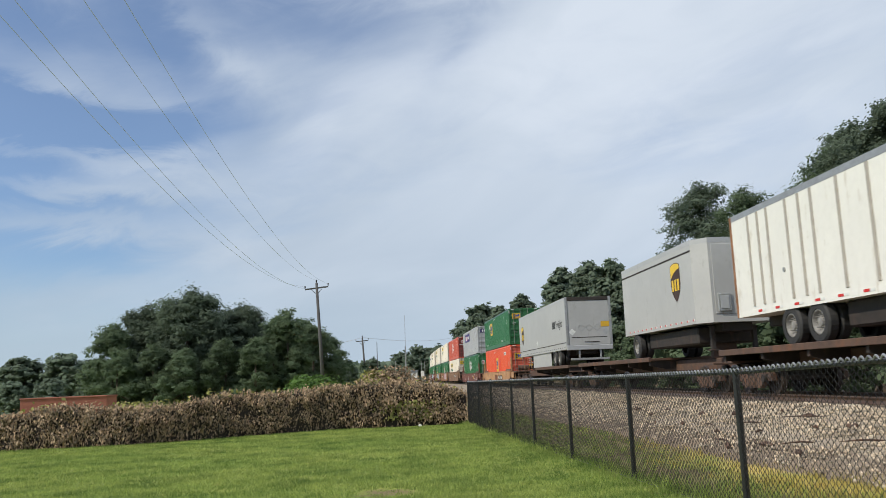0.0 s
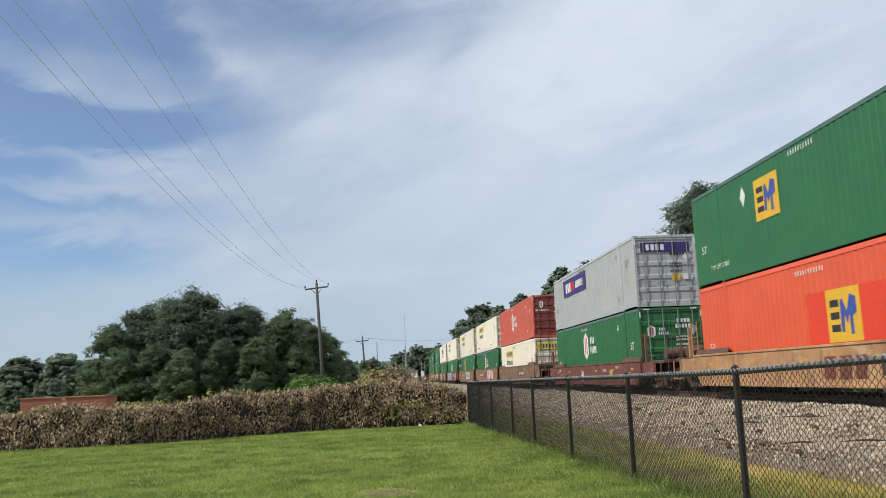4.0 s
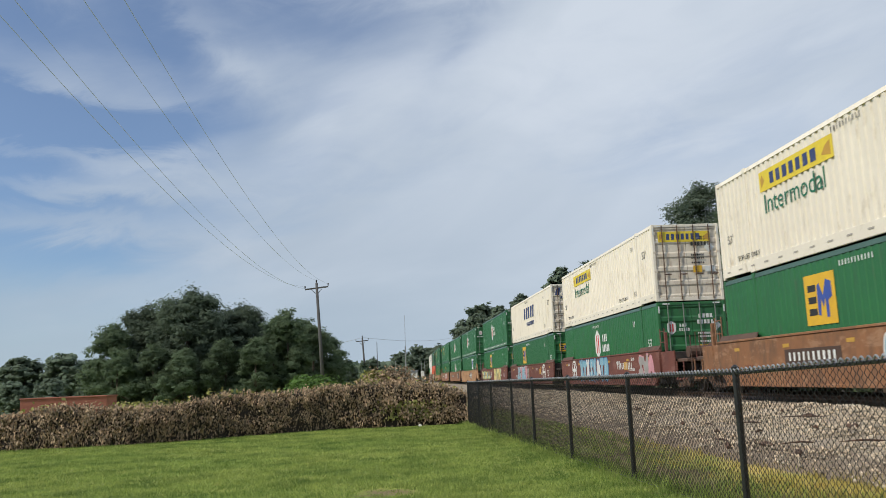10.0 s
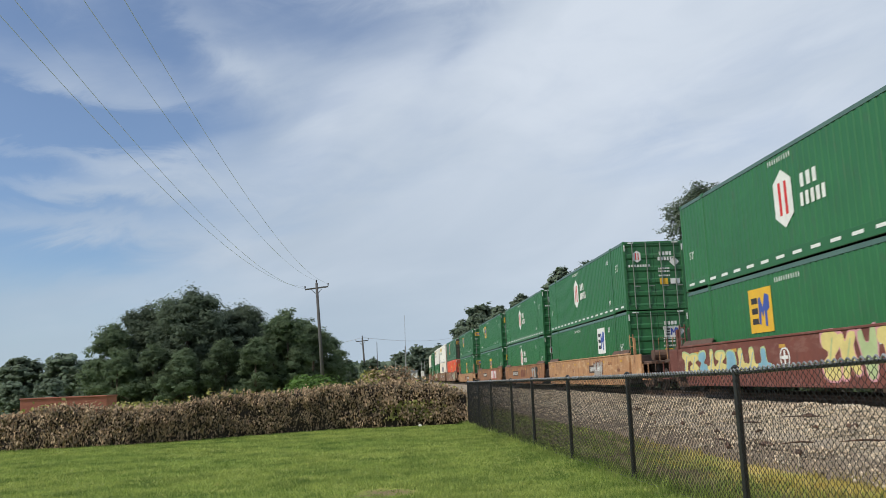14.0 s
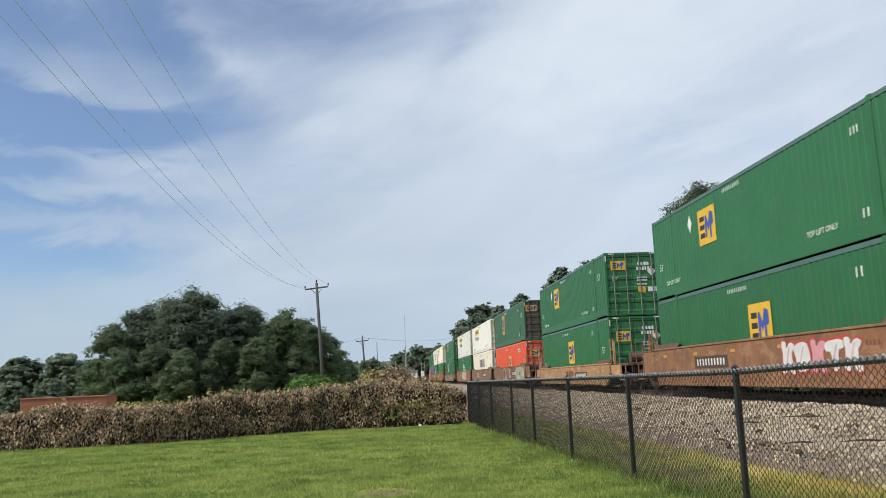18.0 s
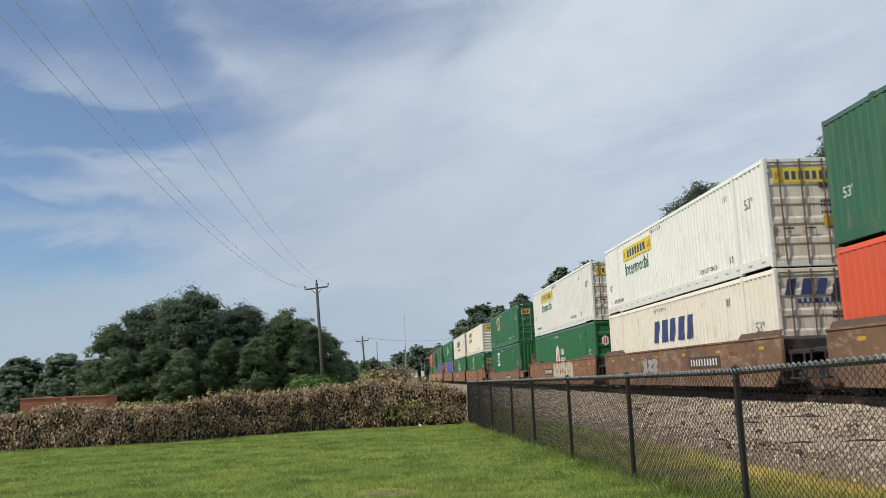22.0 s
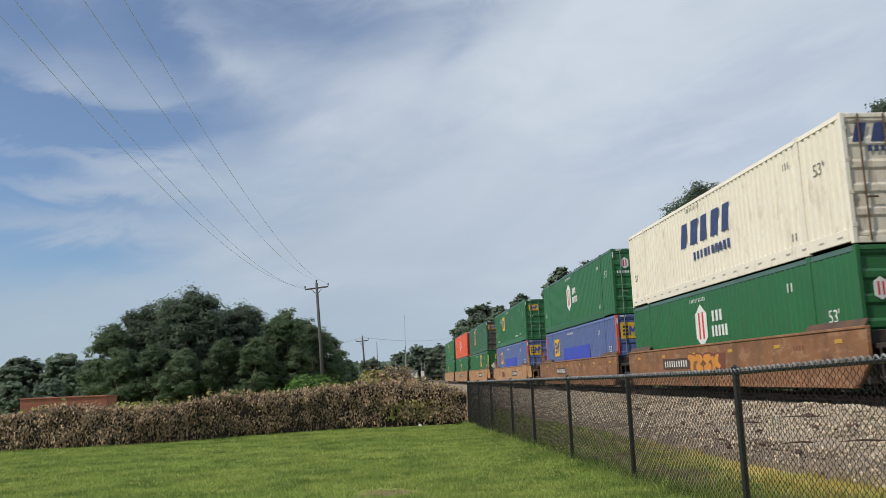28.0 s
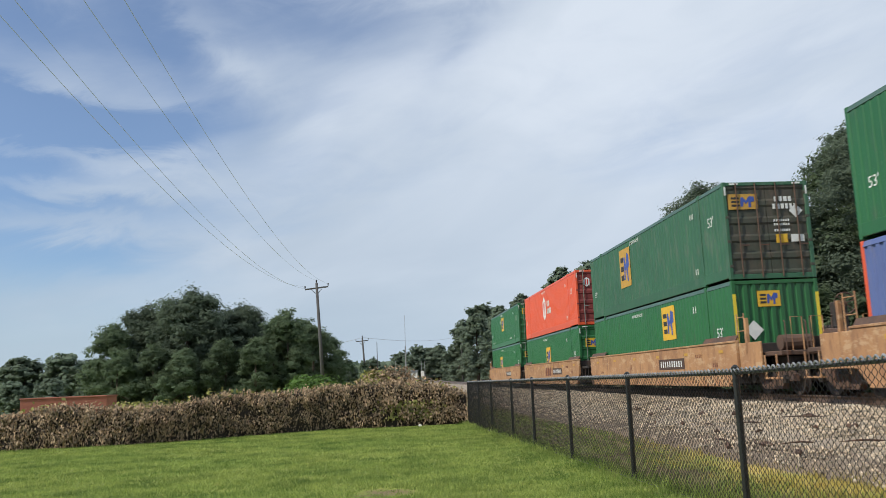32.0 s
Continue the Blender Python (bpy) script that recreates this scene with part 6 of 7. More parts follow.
    if paint != "oxide":
        plate = part("number_board", shared("numboard", lambda: flat([rect(-1.3, -0.18, 2.6, 0.36)]), M_PLATE), None, car, "dark brown board with a number in bars", at=Matrix.Translation((xf, {"brown": -3.3, "tan": -3.0}.get(paint, 3.0), zz)) @ SIDE)
        part("number_marking", mk(10, 0.175, 0.24, 4, M_WHITE_MARK), None, plate, at=Matrix.Translation((0, 0, 0.004)))
    for k in range(6):
        part("reflector", shared("car_refl", lambda: flat([rect(-0.16, -0.045, 0.32, 0.09)]), M_OCHRE), None, car, at=Matrix.Translation((xf, -7.4 + 2.9 * k, zz + (0.28 if not low else 0.2))) @ SIDE)
    if kind in ("mid", "low") and paint in ("orange_brown", "tan"):
        part("lettering", shared("car_logo", lambda: flat(bars(3, 0.5, 0.5, 0.12, 0.15, 6)), SPRAY["brown"]), None, car, "dark brown logo bars", at=Matrix.Translation((xf, -0.4, zz)) @ SIDE)
    if paint == "oxide":
        size, ey = {"lead": (0.50, 5.3), "mid": (0.50, -5.5)}.get(kind, (0.26, 1.2))
        ring = [(size * math.cos(a), size * math.sin(a)) for a in [2 * math.pi * i / 24 for i in range(24)]]
        e = part("emblem", shared(f"oval_white{size}", lambda: flat([ring]), M_WHITE_MARK), None, car, "white round emblem", at=Matrix.Translation((xf, ey, zz)) @ SIDE)
        part("emblem_centre", shared(f"oval_red{size}", lambda: flat([[(a * 0.80, b * 0.80) for a, b in ring]]), P), None, e, at=Matrix.Translation((0, 0, 0.003)))
        part("emblem_bar", shared(f"oval_bar{size}", lambda: flat([rect(-0.16 * size, -0.66 * size, 0.32 * size, 1.32 * size)]), M_WHITE_MARK), None, e, at=Matrix.Translation((0, 0, 0.006)))
        part("emblem_bar", shared(f"oval_cross{size}", lambda: flat([rect(-0.66 * size, -0.16 * size, 1.32 * size, 0.32 * size)]), M_WHITE_MARK), None, e, at=Matrix.Translation((0, 0, 0.0095)))
        if kind == "lead":
            part("number_marking", mk(10, 0.17, 0.30, 4, M_WHITE_MARK), None, car, at=Matrix.Translation((xf, -4.0, zz + 0.05)) @ SIDE)
        part("lettering", letters("53", 0.50, M_WHITE_MARK), None, car, at=Matrix.Translation((xf, -6.6, zz - 0.25)) @ SIDE)
        for my, mz, n in ((-3.1, 0.2, 4), (-5.2, 0.3, 3), (-5.0, -0.1, 6), (6.6, 0.3, 3), (5.4, -0.2, 5)):
            part("notice", mk(n, 0.12, 0.14, 7, M_WHITE_MARK), None, car, at=Matrix.Translation((xf, my, zz + mz)) @ SIDE)
        part("paint_patch", shared("tan_patch", lambda: flat([rect(-0.25, -0.16, 0.5, 0.32)]), M_OCHRE), None, car, "ochre paint patch", at=Matrix.Translation((xf, -4.2, zz + 0.05)) @ SIDE)
    elif not low:
        part("lettering", letters("A" if kind != "tail" else "B", 0.34, SPRAY["brown"]), None, car, at=Matrix.Translation((xf, 1.9, zz - 0.15)) @ SIDE)
        for my, mz, n in ((-5.6, 0.2, 4), (6.4, -0.2, 4), (-6.9, -0.1, 3)):
            part("notice", mk(n, 0.11, 0.13, 7, SPRAY["brown"]), None, car, at=Matrix.Translation((xf, my, zz + mz)) @ SIDE)
    for (y, w, h, cols, seed) in tag:
        graffiti(car, y, zz - 0.02, w, h, [SPRAY[c] for c in cols], seed, xf)
    return car


def step_geo(ye, sx, b):
    g = Geo()
    x0, x1 = sx * 1.30, sx * 1.46
    g.bev(min(x0, x1), max(x0, x1), min(ye * (b - 0.75), ye * b), max(ye * (b - 0.75), ye * b), 0.42, 0.47, 0.01)
    for q in (0.05, 0.7):
        g.bev(sx * 1.40 - 0.02, sx * 1.40 + 0.02, ye * (b - q) - 0.02, ye * (b - q) + 0.02, 0.45, 1.05, 0.006)
    return g


TAGS = {3: [(-3.6, 4.2, 0.95, ("pink", "white", "sky"), 3)], 4: [(-2.2, 4.6, 0.9, ("sky", "white"), 4)], 5: [(1.3, 5.4, 1.1, ("sky", "white", "blue"), 5), (-6.9, 1.9, 0.9, ("grey", "pink"), 15)],
        6: [(2.9, 4.3, 1.05, ("sky", "pink", "white"), 6), (0.1, 1.0, 0.8, ("grey", "brown"), 16)], 7: [(5.2, 6.4, 0.75, ("yellow", "sky", "lime"), 7), (-2.8, 4.4, 1.15, ("yellow", "lime", "pink"), 17)],
        8: [(-3.5, 1.6, 0.8, ("grey",), 8)], 9: [(-5.2, 2.2, 0.8, ("grey", "black"), 9)], 10: [(-3.4, 3.6, 0.9, ("white", "pink", "red"), 10)],
        12: [(0.6, 4.2, 0.95, ("brown", "grey", "cream"), 12), (-6.0, 4.0, 1.05, ("grey", "lime", "cream"), 22)], 13: [(2.0, 1.8, 0.6, ("grey",), 13)],
        14: [(-1.2, 5.2, 1.1, ("cream", "cream", "grey"), 14)], 16: [(-4.2, 2.0, 0.7, ("brown",), 26)], 17: [(0.5, 2.6, 0.6, ("orange",), 27)], 19: [(3.0, 1.2, 0.4, ("brown",), 29)]}
CAR_LABEL = {"tan": "tan steel well car carrying stacked containers", "orange_brown": "orange-brown rusty steel well car carrying stacked containers",
             "oxide": "oxide-red steel well car with graffiti carrying containers", "brown": "weathered brown steel well car carrying containers"}


def build_train():
    for k, (s, lower, upper, paint, kind) in enumerate(STACKS):
        mid = s + LEN / 2
        car = well_car(paint, kind, CAR_LABEL[paint], TAGS.get(k, ()))
        ride(car, mid, 0.0)
        for (colour, label, end, art, style), up in ((lower, 0.35), (upper, 0.35 + HIGH + 0.03)):
            art = EXTRA[art] if isinstance(art, str) else art
            box = container(colour, label, up > 1, end, art, style)
            ride(box, mid, up)


build_train()



# ---------- trailers on spine cars, at the head of the view ----------
def truck_wheel(parent, y, z, side, r=0.50):
    """A pair of tyres with its dished rim, on one side."""
    def tyre():
        g = Geo()
        prof = [(0.0, 0.30), (0.0, r - 0.05), (0.04, r), (0.22, r), (0.26, r - 0.05), (0.26, 0.30)]
        n = 28
        k = len(g.v)
        for x, rr in prof:
            for i in range(n):
                a = 2 * math.pi * i / n
                g.v.append((x, rr * math.cos(a), rr * math.sin(a)))
        for j in range(len(prof) - 1):
            for i in range(n):
                q = (i + 1) % n
                g.f.append((k + j * n + i, k + j * n + q, k + (j + 1) * n + q, k + (j + 1) * n + i))
        return g

    def rim():
        g = Geo()
        prof = [(0.02, 0.30), (0.015, 0.27), (0.12, 0.24), (0.13, 0.13), (0.05, 0.10), (0.04, 0.0)]
        n = 20
        for x, rr in prof:
            for i in range(n):
                a = 2 * math.pi * i / n
                g.v.append((x, rr * math.cos(a), rr * math.sin(a)))
        for j in range(len(prof) - 1):
            for i in range(n):
                q = (i + 1) % n
                g.f.append((j * n + i, j * n + q, (j + 1) * n + q, (j + 1) * n + i))
        for i in range(8):
            a = 2 * math.pi * i / 8
            g.tube([(0.03, 0.17 * math.cos(a), 0.17 * math.sin(a)), (0.13, 0.17 * math.cos(a), 0.17 * math.sin(a))], 0.014, 5)
        return g
    flip = Matrix.Identity(4) if side < 0 else Matrix.Rotation(math.pi, 4, "Z")
    for inset in (0.0, 0.31):
        x = side * (WID / 2 - 0.02 - inset)
        w = part("tyre", shared("tyre", tyre, M_RUBBER), None, parent, "black rubber tyre", at=Matrix.Translation((x, y, z)) @ flip)
        if inset == 0.0:
            part("rim", shared("rim", rim, M_RIM), None, w, "dusty pale steel rim")


def trailer_box(ob, length, z0, z1, paint, nose=0.0):
    """Body shell in panels; a nose cuts the leading corners."""
    w, l = WID / 2, length / 2
    o = [(-w, l), (-w, -l + nose), (-w + nose * 0.8, -l), (w - nose * 0.8, -l), (w, -l + nose), (w, l)] if nose else [(-w, l), (-w, -l), (w, -l), (w, l)]
    part("body", Geo().slab(o, "z", z0 + 0.12, z1 - 0.08), paint, ob)
    o2 = [(x * 1.004, y * 1.001) for x, y in o]
    part("roof_rail", Geo().slab(o2, "z", z1 - 0.16, z1), M_GALV if paint is not PAINT["silver"] else PAINT["grey"], ob, "grey roof edge rail")
    part("base_rail", Geo().slab([(x * 1.006, y * 1.001) for x, y in o], "z", z0, z0 + 0.16), PAINT["white"] if paint is PAINT["white"] else PAINT["silver"], ob, "pale base rail")
    part("underframe", Geo().bev(-0.5, 0.5, -l + 0.3, l - 0.2, z0 - 0.28, z0, 0.02), M_GRIME, ob)


def landing_gear(ob, y, z0, foot):
    for sx in (-0.7, 0.7):
        g = part("landing_leg", shared(f"leg{sx}", lambda: Geo().bev(sx - 0.07, sx + 0.07, -0.07, 0.07, 0.25, 1.0, 0.01), M_GRIME), None, ob, at=Matrix.Translation((0, y, z0 - 1.0)))
        part("foot_pad", shared(f"pad{sx}", lambda: Geo().bev(sx - 0.14, sx + 0.14, -0.14, 0.14, 0.2, 0.25, 0.01), M_GRIME), None, g)


def hazard_dashes(ob, length, z, pitch=1.0, wide=0.42):
    w = -WID / 2 - 0.012
    for k in range(int(length / pitch) - 1):
        a = part("reflective_dash", shared(f"dash_red{wide}", lambda: flat([rect(-wide / 2, -0.03, wide * 0.55, 0.06)]), M_RED_MARK), None, ob, at=on_side(0.6 + pitch * k, z, w, length))
        part("reflective_dash", shared(f"dash_white{wide}", lambda: flat([rect(wide * 0.05, -0.03, wide * 0.45, 0.06)]), M_WHITE_MARK), None, ob, at=on_side(0.6 + pitch * k, z, w, length))


def shield(ob, at, k=1.0):
    o = [(-0.5, 0.62), (-0.25, 0.70), (0.0, 0.72), (0.25, 0.70), (0.5, 0.62), (0.5, -0.1), (0.42, -0.38), (0.2, -0.62), (0, -0.75), (-0.2, -0.62), (-0.42, -0.38), (-0.5, -0.1)]
    p = part("logo_panel", shared(f"shield{k}", lambda: flat([[(a * k, b * k) for a, b in o]]), M_SHIELD), None, ob, "brown shield logo", at=at)
    top = [(-0.47, 0.60), (-0.25, 0.67), (0.0, 0.69), (0.25, 0.67), (0.47, 0.60), (0.47, 0.46), (0.2, 0.44), (-0.15, 0.34), (-0.47, 0.15)]
    part("logo_mark", shared(f"shield_top{k}", lambda: flat([[(a * k, b * k) for a, b in top]]), M_GOLD), None, p, at=Matrix.Translation((0, 0, 0.004)))
    part("logo_mark", shared(f"shield_bars{k}", lambda: flat([[(a * k, (b - 0.12) * k) for a, b in s] for s in bars(3, 0.22, 0.42, 0.07, 0, 4)]), M_GOLD), None, p, at=Matrix.Translation((0, 0, 0.004)))


def build_trailers():
    Z0, Z1, DECK = 2.12, 5.02, 1.22
    ax = DECK + 0.50
    # white ribbed trailer, its tail towards the far end
    L1 = 16.15
    t1 = thing("semi_trailer", "white ribbed semi-trailer with grey ribs on a spine car", "trailer", group="trailers on the train")
    trailer_box(t1, L1, Z0, Z1, PAINT["white"])
    part("underbody", Geo().bev(-1.0, 1.0, -L1 / 2 + 1.2, L1 / 2 - 5.1, DECK + 0.30, Z0, 0.05), M_GRIME, t1, "dark underbody gear")
    ribs = [1.15, 1.75, 2.3, 3.35, 4.0, 4.6, 5.75, 6.95, 8.2, 9.4, 10.6, 11.8, 13.0, 14.2, 15.3]
    for d in ribs:
        part("side_rib", shared("side_rib", lambda: Geo().bev(-WID / 2 - 0.022, -WID / 2 + 0.01, -0.055, 0.055, Z0 + 0.24, Z1 - 0.17, 0.008), PAINT["rib"]), None, t1, "grey side rib", at=Matrix.Translation((0, L1 / 2 - d, 0)))
    part("tail_frame", Geo().bev(-WID / 2 - 0.02, -WID / 2 + 0.1, L1 / 2 - 0.09, L1 / 2 + 0.02, Z0, Z1 - 0.02, 0.01), CAR_PAINT["orange_brown"], t1, "rusty orange rear frame")
    hazard_dashes(t1, L1, Z0 + 0.10)
    part("lamp_pod", Geo().tube([(-WID / 2 - 0.03, L1 / 2 - 3.0, Z0 + 1.0), (-WID / 2, L1 / 2 - 3.0, Z0 + 1.0)], 0.06, 10), M_GALV, t1)
    for y in (L1 / 2 - 3.0, L1 / 2 - 4.3):
        for sx in (-1, 1):
            truck_wheel(t1, y, ax, sx)
        part("axle", Geo().tube([(-1.0, y, ax), (1.0, y, ax)], 0.07, 8), M_GRIME, t1)
    landing_gear(t1, -L1 / 2 + 2.6, Z0, DECK)
    ride(t1, 23.72 - L1 / 2, 0.0)
    # short silver trailer with a cut nose
    L2 = 8.5
    t2 = thing("semi_trailer", "short silver-grey box trailer with a brown shield logo", "trailer", group="trailers on the train")
    trailer_box(t2, L2, Z0 + 0.08, Z1 - 0.08, PAINT["silver"], 0.5)
    part("nose_panel", Geo().bev(-0.80, 0.80, -L2 / 2 - 0.02, -L2 / 2, Z0 + 0.35, Z1 - 0.3, 0.008), PAINT["silver"], t2)
    vent = part("document_box", Geo().bev(-0.72, -0.28, -L2 / 2 - 0.07, -L2 / 2 - 0.02, Z0 + 0.42, Z0 + 1.0, 0.02), M_GALV, t2, "framed box on the front wall")
    part("box_door", Geo().bev(-0.64, -0.36, -L2 / 2 - 0.085, -L2 / 2 - 0.07, Z0 + 0.5, Z0 + 0.92, 0.01), PAINT["grey"], vent)
    part("number_marking", shared("nose_no", lambda: flat(bars(6, 0.08, 0.16, 0.03, 0, 2)), M_BLACK_MARK), None, t2, at=on_front(0.45, Z1 - 0.45, -L2 / 2 - 0.024))
    shield(t2, on_side(2.05, Z0 + 1.62, -WID / 2 - 0.006, L2), 0.92)
    part("upper_rail", Geo().bev(-WID / 2 - 0.012, -WID / 2 + 0.01, -L2 / 2 + 0.5, L2 / 2, Z1 - 0.46, Z1 - 0.40, 0.006), M_GRIME, t2)
    hazard_dashes(t2, L2, Z0 + 0.20, 0.55, 0.2)
    for sx in (-1, 1):
        truck_wheel(t2, L2 / 2 - 1.35, ax, sx)
    part("axle", Geo().tube([(-1.0, L2 / 2 - 1.35, ax), (1.0, L2 / 2 - 1.35, ax)], 0.07, 8), M_GRIME, t2)
    part("underbody", Geo().bev(-1.0, 1.0, -L2 / 2 + 1.2, L2 / 2 - 2.2, DECK + 0.35, Z0, 0.05), M_GRIME, t2, "dark underbody gear")
    landing_gear(t2, -L2 / 2 + 0.7, Z0, DECK)
    ride(t2, 26.52 + L2 / 2, 0.0)
    # long silver trailer, its rear door towards the lawn's end
    L3 = 16.15
    t3 = thing("semi_trailer", "long silver-grey box trailer with closed rear door", "trailer", group="trailers on the train")
    trailer_box(t3, L3, Z0, Z1, PAINT["silver"])
    y = -L3 / 2
    for sx in (-1, 1):
        part("rear_post", shared(f"rpost{sx}", lambda: Geo().bev(sx * 1.24 - 0.07, sx * 1.24 + 0.07, y - 0.05, y + 0.05, Z0, Z1, 0.012), M_GALV), None, t3)
    part("rear_header", Geo().bev(-1.17, 1.17, y - 0.05, y + 0.02, Z1 - 0.2, Z1, 0.012), M_GRIME, t3)
    door = part("rear_door", Geo().bev(-1.16, 1.16, y - 0.025, y, Z0 + 0.22, Z1 - 0.22, 0.01), PAINT["silver"], t3, "plain silver rear door")
    part("door_seam", Geo().bev(-1.0, 1.0, y - 0.032, y - 0.025, Z0 + 0.62, Z0 + 0.66, 0.002), M_GRIME, door)
    part("door_handle", Geo().bev(-0.3, 0.55, y - 0.045, y - 0.025, Z0 + 0.36, Z0 + 0.40, 0.004), M_GRIME, door)
    part("rear_sill", Geo().bev(-1.29, 1.29, y - 0.1, y + 0.1, Z0 - 0.06, Z0 + 0.2, 0.02), PAINT["grey"], t3)
    for k, x in enumerate((-0.95, 0.95)):
        part("placard", shared(f"tplac{k}", lambda: flat([[(-0.2, 0), (0, -0.2), (0.2, 0), (0, 0.2)]]), M_WHITE_MARK if k == 0 else PAINT["grey"]), None, door, "diamond placard", at=on_front(x, Z0 + 0.95, y - 0.03))
    for x in (-0.45, 0.0, 0.45):
        part("placard_holder", shared("holder", lambda: Geo().tube([(-0.2, 0, 0), (0, -0.2, 0), (0.2, 0, 0), (0, 0.2, 0), (-0.2, 0, 0)], 0.008, 4), M_GALV), None, door, at=on_front(x, Z0 + 1.18, y - 0.034))
    part("warning_label", shared("label_big", lambda: flat([rect(-0.24, -0.15, 0.48, 0.3)]), M_YELLOW), None, door, "orange warning label", at=on_front(0.92, Z0 + 1.35, y - 0.03))
    guard = part("rear_guard", Geo().bev(-1.1, 1.1, y - 0.02, y + 0.06, Z0 - 0.62, Z0 - 0.5, 0.015), M_GALV, t3, "rear impact guard")
    for sx in (-0.6, 0.6):
        part("guard_strut", shared(f"gstrut{sx}", lambda: Geo().bev(sx - 0.05, sx + 0.05, y - 0.01, y + 0.05, Z0 - 0.5, Z0, 0.01), M_GALV), None, guard)
    for dy in (2.35, 3.6):
        for sx in (-1, 1):
            truck_wheel(t3, y + dy, ax, sx)
        part("axle", Geo().tube([(-1.0, y + dy, ax), (1.0, y + dy, ax)], 0.07, 8), M_GRIME, t3)
    part("suspension_frame", Geo().bev(-0.9, 0.9, y + 1.4, y + 4.4, Z0 - 0.35, Z0, 0.03), M_GRIME, t3)
    for sx in (-1, 1):
        part("side_skirt", Geo().bev(sx * 1.22 - 0.015, sx * 1.22 + 0.015, y + 4.9, y + 11.1, DECK + 0.05, Z0, 0.004), PAINT["silver"], t3, "pale aerodynamic side skirt")
    shield(t3, on_side(14.7, Z0 + 1.5, -WID / 2 - 0.006, L3), 0.92)
    part("lettering", letters("Freight", 0.62, M_BLACK_MARK), None, t3, "black lettering", at=on_side(2.75, Z0 + 1.32, -WID / 2 - 0.008, L3))
    part("lettering", shared("fr_bars", lambda: flat(bars(3, 0.24, 0.42, 0.07, 0, 3)), M_BLACK_MARK), None, t3, at=on_side(3.35, Z0 + 1.53, -WID / 2 - 0.008, L3))
    part("placard", shared("tplac0", lambda: flat([[(-0.2, 0), (0, -0.2), (0.2, 0), (0, 0.2)]]), M_WHITE_MARK), None, t3, at=on_side(9.0, Z0 + 0.75, -WID / 2 - 0.008, L3))
    part("lower_rail", Geo().bev(-WID / 2 - 0.014, -WID / 2 + 0.01, -L3 / 2 + 0.1, L3 / 2 - 0.1, Z0 + 0.36, Z0 + 0.40, 0.006), M_GRIME, t3)
    for k in range(26):
        part("rail_slot", shared("tslot", lambda: flat([rect(-0.1, -0.02, 0.2, 0.04)]), M_GRIME), None, t3, at=on_side(0.5 + 0.6 * k, Z0 + 0.12, -WID / 2 - 0.012, L3))
    landing_gear(t3, L3 / 2 - 2.8, Z0, DECK)
    ride(t3, 46.62 + L3 / 2, 0.0)
    # spine cars: near end, far end, wide wheel deck from..to
    for lo, hi, d0, d1 in ((6.45, 25.01, 14.75, 25.01), (25.85, 43.45, 31.75, 43.45), (45.95, 64.55, 45.95, 56.25)):
        mid, half = (lo + hi) / 2, (hi - lo) / 2
        car = thing("spine_car", "rusty brown spine flatcar carrying a road trailer", "railway car", group="spine cars of the train")
        P = M_RUSTY
        part("centre_sill", Geo().bev(-0.35, 0.35, -half, half, 0.70, 1.10, 0.03), M_RUSTY, car)
        a, b = d0 - mid, d1 - mid
        deck = part("wheel_deck", Geo().bev(-1.36, 1.36, a, b, DECK - 0.09, DECK - 0.002, 0.012), M_RUSTY, car, "rusty steel wheel deck")
        for sx in (-1, 1):
            part("deck_edge", Geo().bev(sx * 1.40 - 0.05, sx * 1.40 + 0.05, a, b, DECK - 0.13, DECK + 0.04, 0.012), P, deck, "worn brown deck edge")
        n = 5
        for k in range(n):
            yy = a + 0.2 + (b - a - 0.4) * k / (n - 1)
            part("cross_arm", Geo().slab([(-1.35, DECK - 0.1), (1.35, DECK - 0.1), (1.35, DECK - 0.28), (0.35, 0.72), (-0.35, 0.72), (-1.35, DECK - 0.28)], "y", yy - 0.06, yy + 0.06), M_GRIME, car)
        hy = half - 2.2 if d0 == lo else -half + 2.2
        hitch = part("hitch_stand", Geo().slab([(-0.45, 1.1), (0.45, 1.1), (0.28, 2.06), (-0.28, 2.06)], "y", hy - 0.12, hy + 0.12), M_RUSTY, car)
        part("fifth_wheel", Geo().bev(-0.5, 0.5, hy - 0.4, hy + 0.4, 2.04, 2.11, 0.02), M_GRIME, hitch)
        for ye in (-1, 1):
            truck(car, ye * (half - 1.3))
            part("end_step", Geo().bev(-1.3, 1.3, min(ye * (half - 0.5), ye * half), max(ye * (half - 0.5), ye * half), 0.86, 0.93, 0.01), P, car)
            part("coupler", Geo().bev(-0.12, 0.12, min(ye * half, ye * (half + 0.4)), max(ye * half, ye * (half + 0.4)), 0.72, 0.94, 0.03), M_RUSTY, car)
        ride(car, mid, 0.0)


build_trailers()


# ---------- poles, wires and small things by the line ----------
def wire(name, a, b, sag, r, label, group=""):
    a, b = Vector(a), Vector(b)
    pts = [a.lerp(b, k / 40) - Vector((0, 0, sag * 4 * (k / 40) * (1 - k / 40))) for k in range(41)]
    ob = new(name, Geo().tube(pts, r, 5).mesh(name, M_WIRE))
    return tagged(ob, label, "wire", group)


